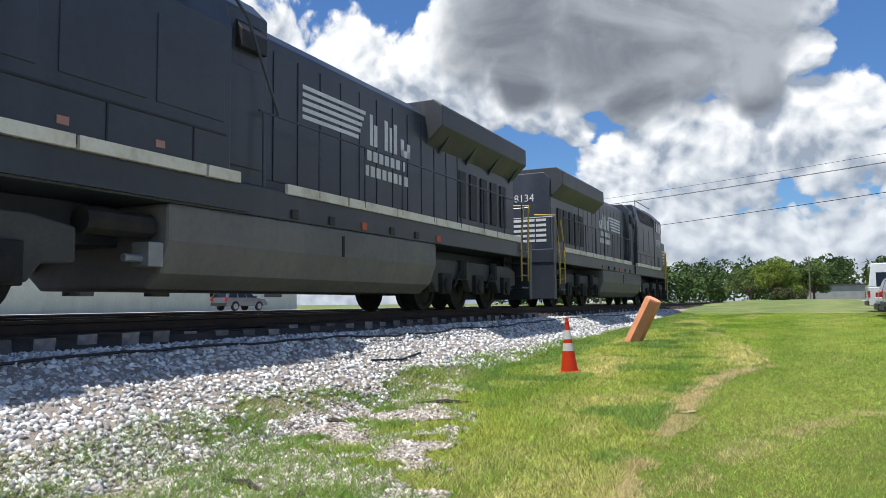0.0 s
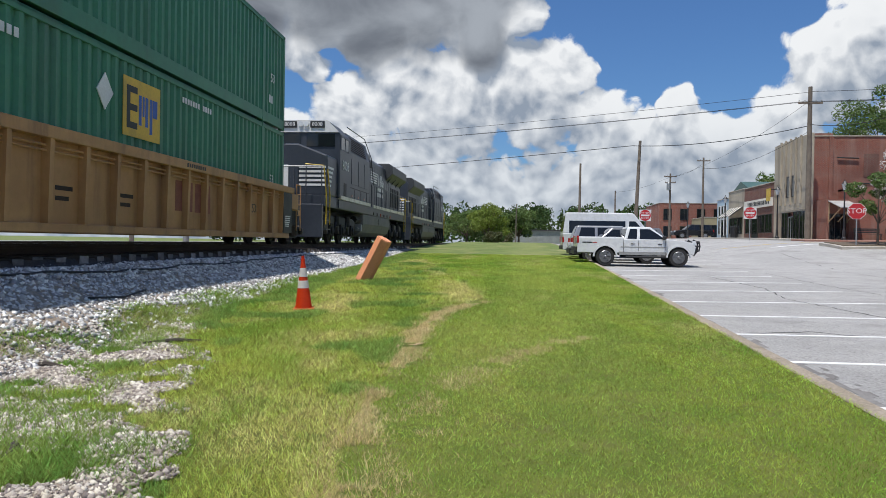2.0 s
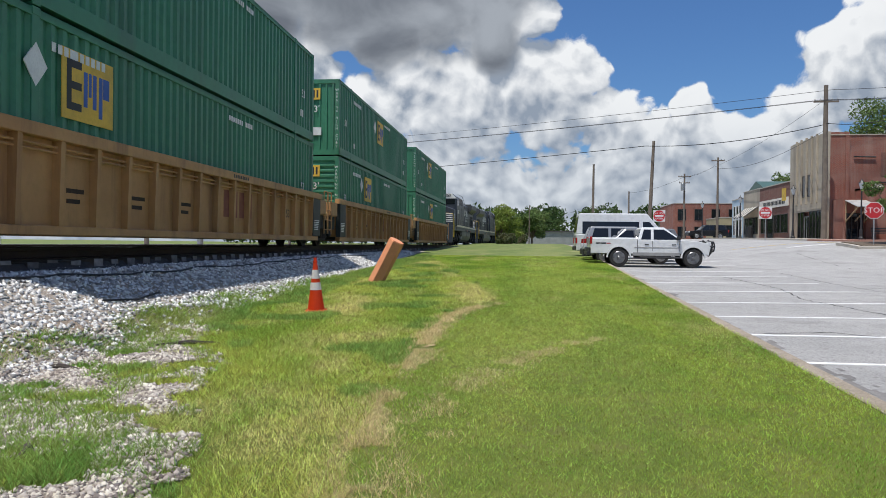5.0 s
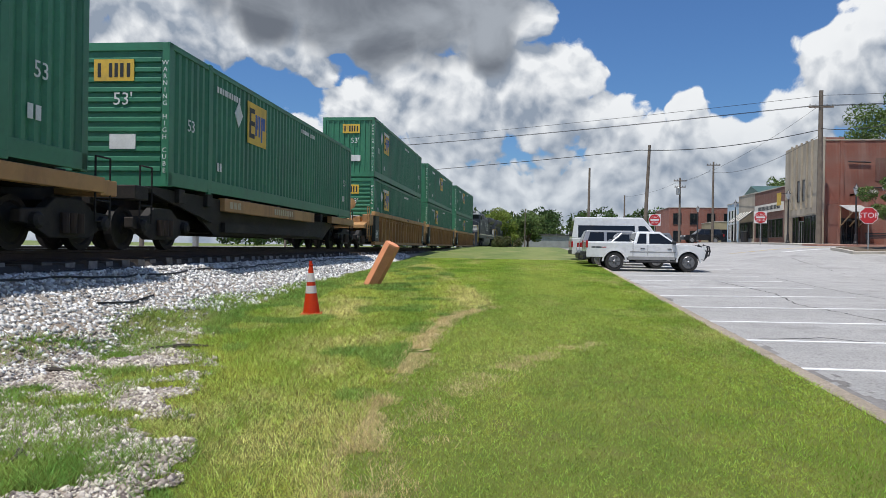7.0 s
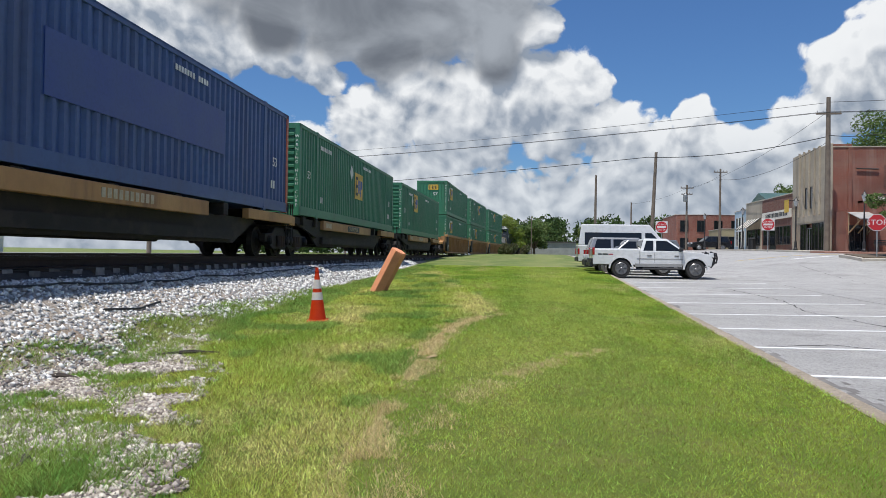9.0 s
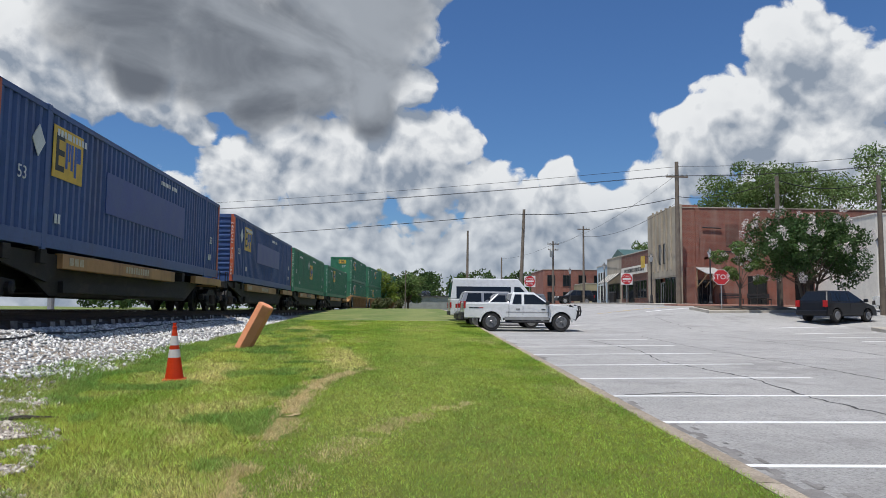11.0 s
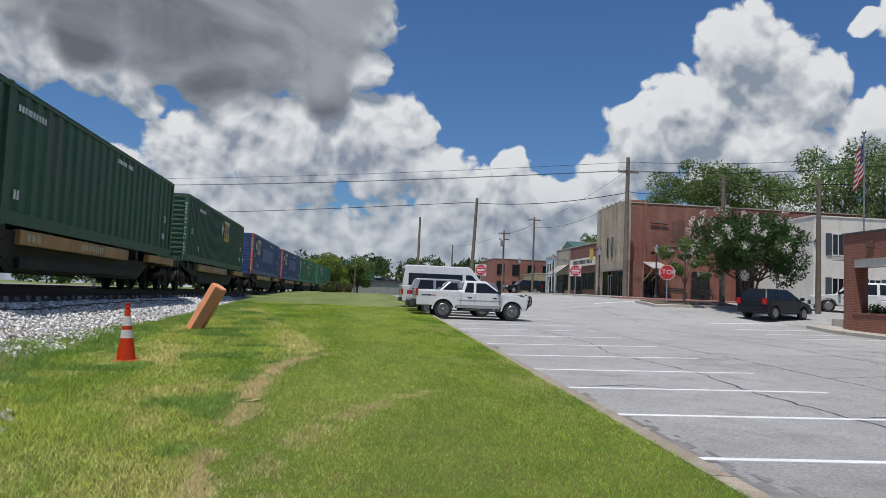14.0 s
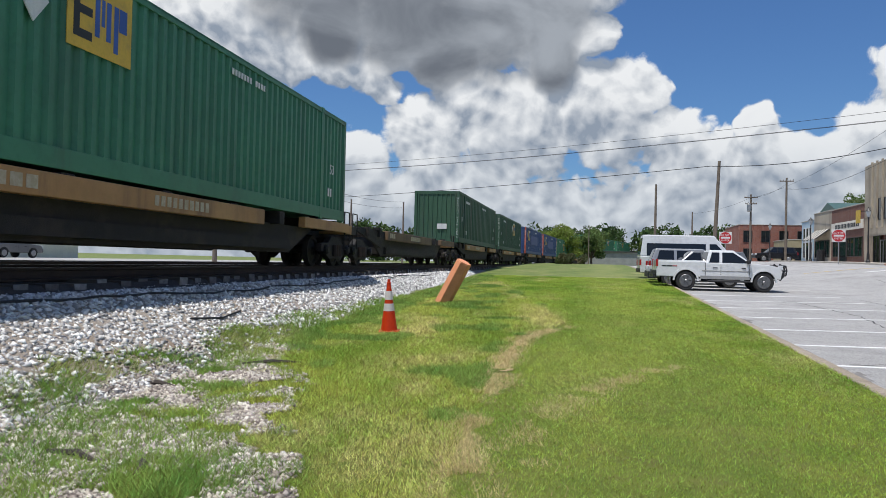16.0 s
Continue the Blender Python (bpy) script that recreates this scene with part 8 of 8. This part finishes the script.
def build_turf():
    r = np.random.RandomState(17)
    n = 1150000
    # denser near the camera
    u = r.uniform(0, 1, n)
    y = 1.2 + 39 * u ** 1.8
    left = np.maximum(track_x(y) + 2.75, -4.0 - 0.55 * y)
    x = left + (2.86 - left) * r.uniform(0, 1, n)
    on_path = np.abs(x - path_x(y) - 0.08 * np.sin(y * 5)) < 0.10 + 0.12 * value_noise(x, y, 0.5, 9)
    on_path &= (y < 15.2) & (y > 7.4)
    b = bare(x, y)
    patchy = value_noise(x, y, 0.8, 5)
    keep = (r.uniform(0, 1, n) > b * 1.02) & (~on_path | (r.uniform(0, 1, n) < 0.38)) & (r.uniform(0, 1, n) < 0.62 + 0.6 * patchy)
    x, y = x[keep], y[keep]
    z = np.maximum(lawn_z(x, y), bank_z(x, y) - 0.02)
    rough = x < path_x(y) - 0.22 * np.maximum(y - 15.5, 0) + 0.5 * (value_noise(x, y, 1.2, 18) - 0.5) * S((y - 13) / 5)
    h = np.where(rough, 0.050, 0.026) * r.uniform(0.55, 1.35, len(x)) * (1 + 0.010 * y)
    h = h * np.where(rough, 0.6 + 0.9 * value_noise(x, y, 0.9, 6), 1)
    w = 0.0032 + 0.00095 * y
    mown = ~rough
    lush = rough & ((x - track_x(y) < 3.5 + 0.5 * value_noise(x, y, 0.6, 15)) | (np.hypot((x + 3.05) / 0.7, (y - 4.2) / 0.6) < 0.6 + 0.7 * value_noise(x, y, 0.15, 65)) | (value_noise(x, y, 0.7, 66) > 0.72))
    rough &= ~lush
    tagged(blades("lush_grass", x[lush], y[lush], z[lush] + 0.01, h[lush] * 1.2, w[lush] * 1.2, lush_m, 24), "bright lush grass along the ballast's foot", "grass", kind="stuff")
    tagged(blades("lawn_grass", x[mown], y[mown], z[mown], h[mown], w[mown], blade_m, 21), "short mown lawn grass, green to straw yellow", "grass", kind="stuff")
    tagged(blades("rough_grass", x[rough], y[rough], z[rough], h[rough], w[rough], tuft_m, 22), "longer rough green grass by the gravel", "grass", kind="stuff")
    # dry straw along the mown edge and in arcs over the lawn
    m = 40000
    sy = 2.2 + 12.5 * r.uniform(0, 1, m) ** 1.2
    sx = path_x(sy) + 0.05 + r.normal(0, 0.13, m) * (0.6 + 0.6 * value_noise(sy, sy, 1.0, 31))
    ok = value_noise(sx, sy, 0.45, 33) + 0.25 * S((sy - 8) / 2) + 0.22 * S((6.6 - sy) / 0.6) > 0.46
    ok &= (np.abs(sy - 5.1) < 1.1 + 0.5 * value_noise(sx, sy, 0.3, 37)) | (sy > 7.6) & (r.uniform(0, 1, m) < 0.8) | (r.uniform(0, 1, m) < 0.12)
    arc_y = 3.6 + 6.6 * r.uniform(0, 1, 30000)
    arc_x = -0.82 + 0.095 * np.maximum(arc_y - 5.6, 0) ** 2 * (1 - 0.02 * arc_y) + r.normal(0, 0.13, 30000) * (0.7 + 0.6 * value_noise(arc_y, arc_y, 0.7, 38))
    ok2 = (value_noise(arc_x, arc_y, 0.3, 35) > 0.52) & (r.uniform(0, 1, 30000) < 0.22)
    sx, sy = np.concatenate([sx[ok], arc_x[ok2]]), np.concatenate([sy[ok], arc_y[ok2]])
    # dead stalks lying over the gravel's edge
    m = 42000
    gx, gy = r.uniform(-5.6, -1.7, m), 2.6 + 10 * r.uniform(0, 1, m) ** 1.3
    gb = bare(gx, gy)
    ok = (gb > 0.08) & (gb < 0.97) & (value_noise(gx, gy, 0.4, 71) > 0.42) & (gx - track_x(gy) > 3.0)
    sx, sy = np.concatenate([sx, gx[ok]]), np.concatenate([sy, gy[ok]])
    tagged(blades("dry_grass", sx, sy, np.maximum(lawn_z(sx, sy), bank_z(sx, sy)) + 0.008, r.uniform(0.012, 0.045, len(sx)), 0.004 + 0.0008 * sy, straw_m, 25), "dry straw-coloured grass in the lawn", "grass", kind="stuff")
    # weeds and tufts scattered over the gravel
    m = 4200
    tx, ty = r.uniform(-5.8, -2.2, m), 2.0 + 14 * r.uniform(0, 1, m) ** 1.3
    ok = (bare(tx, ty) > 0.2) & (value_noise(tx, ty, 0.6, 12) + 0.3 * value_noise(tx, ty, 0.2, 13) > 0.60) & (tx - track_x(ty) > 2.9)
    tx, ty = tx[ok], ty[ok]
    k = 30
    X = (tx[:, None] + r.normal(0, 0.05, (len(tx), k))).ravel()
    Y = (ty[:, None] + r.normal(0, 0.07, (len(tx), k))).ravel()
    H = r.uniform(0.02, 0.10, X.shape)
    tagged(blades("weed_tuft", X, Y, np.maximum(lawn_z(X, Y), bank_z(X, Y)) + 0.02, H, 0.006 + 0.0006 * Y, lush_m, 23), "green weed tufts sprouting from the gravel", "grass", kind="stuff")


def build_stones():
    r = np.random.RandomState(29)

    def stones(name, x, y, z, s, material, label):
        n = len(x)
        base = np.array([(1, 0, 0), (-1, 0, 0), (0, 1, 0), (0, -1, 0), (0, 0, 0.75), (0, 0, -0.75)], dtype=float)
        f0 = np.array([(0, 2, 4), (2, 1, 4), (1, 3, 4), (3, 0, 4), (2, 0, 5), (1, 2, 5), (3, 1, 5), (0, 3, 5)])
        v = base[None] * s[:, None, None] * r.uniform(0.55, 1.35, (n, 6, 1))
        v = v + r.uniform(-0.22, 0.22, (n, 6, 3)) * s[:, None, None]
        a = r.uniform(0, 6.283, n)
        c, sn = np.cos(a)[:, None], np.sin(a)[:, None]
        t = r.uniform(-0.7, 0.7, n)
        ct, st = np.cos(t)[:, None], np.sin(t)[:, None]
        vy, vz = v[:, :, 1] * ct - v[:, :, 2] * st, v[:, :, 1] * st + v[:, :, 2] * ct
        vx = v[:, :, 0]
        V = np.stack([vx * c - vy * sn + x[:, None], vx * sn + vy * c + y[:, None], vz + z[:, None]], -1).reshape(-1, 3)
        F = (f0[None] + 6 * np.arange(n)[:, None, None]).reshape(-1, 3)
        tagged(part(name, raw_mesh(name, V, F, material), None), label, "stones", kind="stuff")

    n = 62000
    y = 2.0 + 40 * r.uniform(0, 1, n) ** 1.7
    d = r.uniform(1.36, 4.6, n)
    x = track_x(y) + d
    z = bank_z(x, y)
    s = r.uniform(0.018, 0.047, n) * (1 + 0.012 * y)
    keep = (z > lawn_z(x, y) - 0.03) & (r.uniform(0, 1, n) > weed_strip(x, y))
    stones("ballast_stone", x[keep], y[keep], z[keep] + s[keep] * 0.30, s[keep], stone_m, "angular grey crushed stone of the track ballast")
    n = 190000
    y = 1.5 + 13 * r.uniform(0, 1, n) ** 1.5
    x = r.uniform(-6.5, -1.2, n)
    b = bare(x, y)
    keep = (r.uniform(0, 1, n) < b ** 1.3) & (b > 0.18) & (x - track_x(y) > 3.0)
    x, y = x[keep], y[keep]
    s = r.uniform(0.007, 0.017, len(x)) * r.choice([1.0, 1.0, 1.0, 1.5, 2.1], len(x))
    stones("gravel_stone", x, y, np.maximum(lawn_z(x, y), bank_z(x, y)) + 0.022 + s * 0.12, s, stone_warm, "pale scattered gravel between weeds")


def build_bare_ground():
    """The gravelly strip and the worn path as thin sheets over the ground, with ragged edges."""
    for name, f, mat_, lab, xs, ys in (
            ("gravel_patch", lambda X, Y: bare(X, Y) > 0.45, gravel_bed, "bare gravel and dirt between the lawn and the ballast", np.arange(-6.4, -1.2, 0.05), np.arange(0.5, 18, 0.05)),
            ("worn_path", lambda X, Y: (np.abs(X - path_x(Y) - 0.08 * np.sin(Y * 5)) < 0.10 + 0.12 * value_noise(X, Y, 0.5, 9)) & (Y > 8.2) & (Y < 14.2) & (value_noise(X, Y, 0.13, 41) + 0.4 * value_noise(X, Y, 0.05, 42) > 0.66 + 0.3 * S((Y - 11.5) / 2) + 0.3 * S((9.4 - Y) / 1.2)), straw_bed, "worn strip of dry straw along the mown edge", np.arange(-2.6, -0.6, 0.03), np.arange(7.8, 15, 0.03))):
        X, Y = np.meshgrid(xs, ys)
        Z = np.maximum(lawn_z(X, Y), bank_z(X, Y)) + 0.022
        cx, cy = (X[:-1, :-1] + X[1:, 1:]) / 2, (Y[:-1, :-1] + Y[1:, 1:]) / 2
        ok = f(cx, cy)
        idx = np.arange(X.size).reshape(X.shape)
        q = np.stack([idx[:-1, :-1], idx[:-1, 1:], idx[1:, 1:], idx[1:, :-1]], -1)[ok]
        used, inv = np.unique(q, return_inverse=True)
        tagged(part(name, raw_mesh(name, np.stack([X, Y, Z], -1).reshape(-1, 3)[used], inv.reshape(-1, 4), mat_), None), lab, "ground", kind="structure")


# Thatch sheet under the near turf; its darker tone paints in shadow between blades.
tagged(sheet("lawn_thatch", np.arange(-5.6, 2.86, 0.2), np.arange(-3.0, 40, 0.4), lambda X, Y: np.where(X - track_x(Y) > 2.9, lawn_z(X, Y) + 0.007, lawn_z(X, Y) - 0.08), surf("shaded_lawn_thatch", (0.105, 0.145, 0.028), (0.15, 0.175, 0.04), 2.5, 0.95, bump=0.6, bscale=90, grime=(0.16, 0.12, 0.06), gscale=1.5, gamount=0.5, spec=0.1), "thatch and soil under the lawn's blades, toned dark for the shade between them", "soil"), kind="structure")
build_bare_ground()
build_turf()
build_stones()
build_ties()


def motions():
    for ob, y7 in MOVING:
        turned = pose(0, 0, 0, 0, 0, 180) if ob.get("turned") else Matrix()
        walk(ob, [(t / 2, on_track(train_y(y7, t / 2)) @ turned) for t in range(33)])
    for w, y, r, car_ in WHEELS:
        s = 1 if car_.get("turned") else -1
        walk(w, [(k / 30, Matrix.Translation((0, y, r)) @ Matrix.Rotation(s * (train_y(0, k / 30) - train_y(0, 0)) / r, 4, "X")) for k in range(481)])


motions()
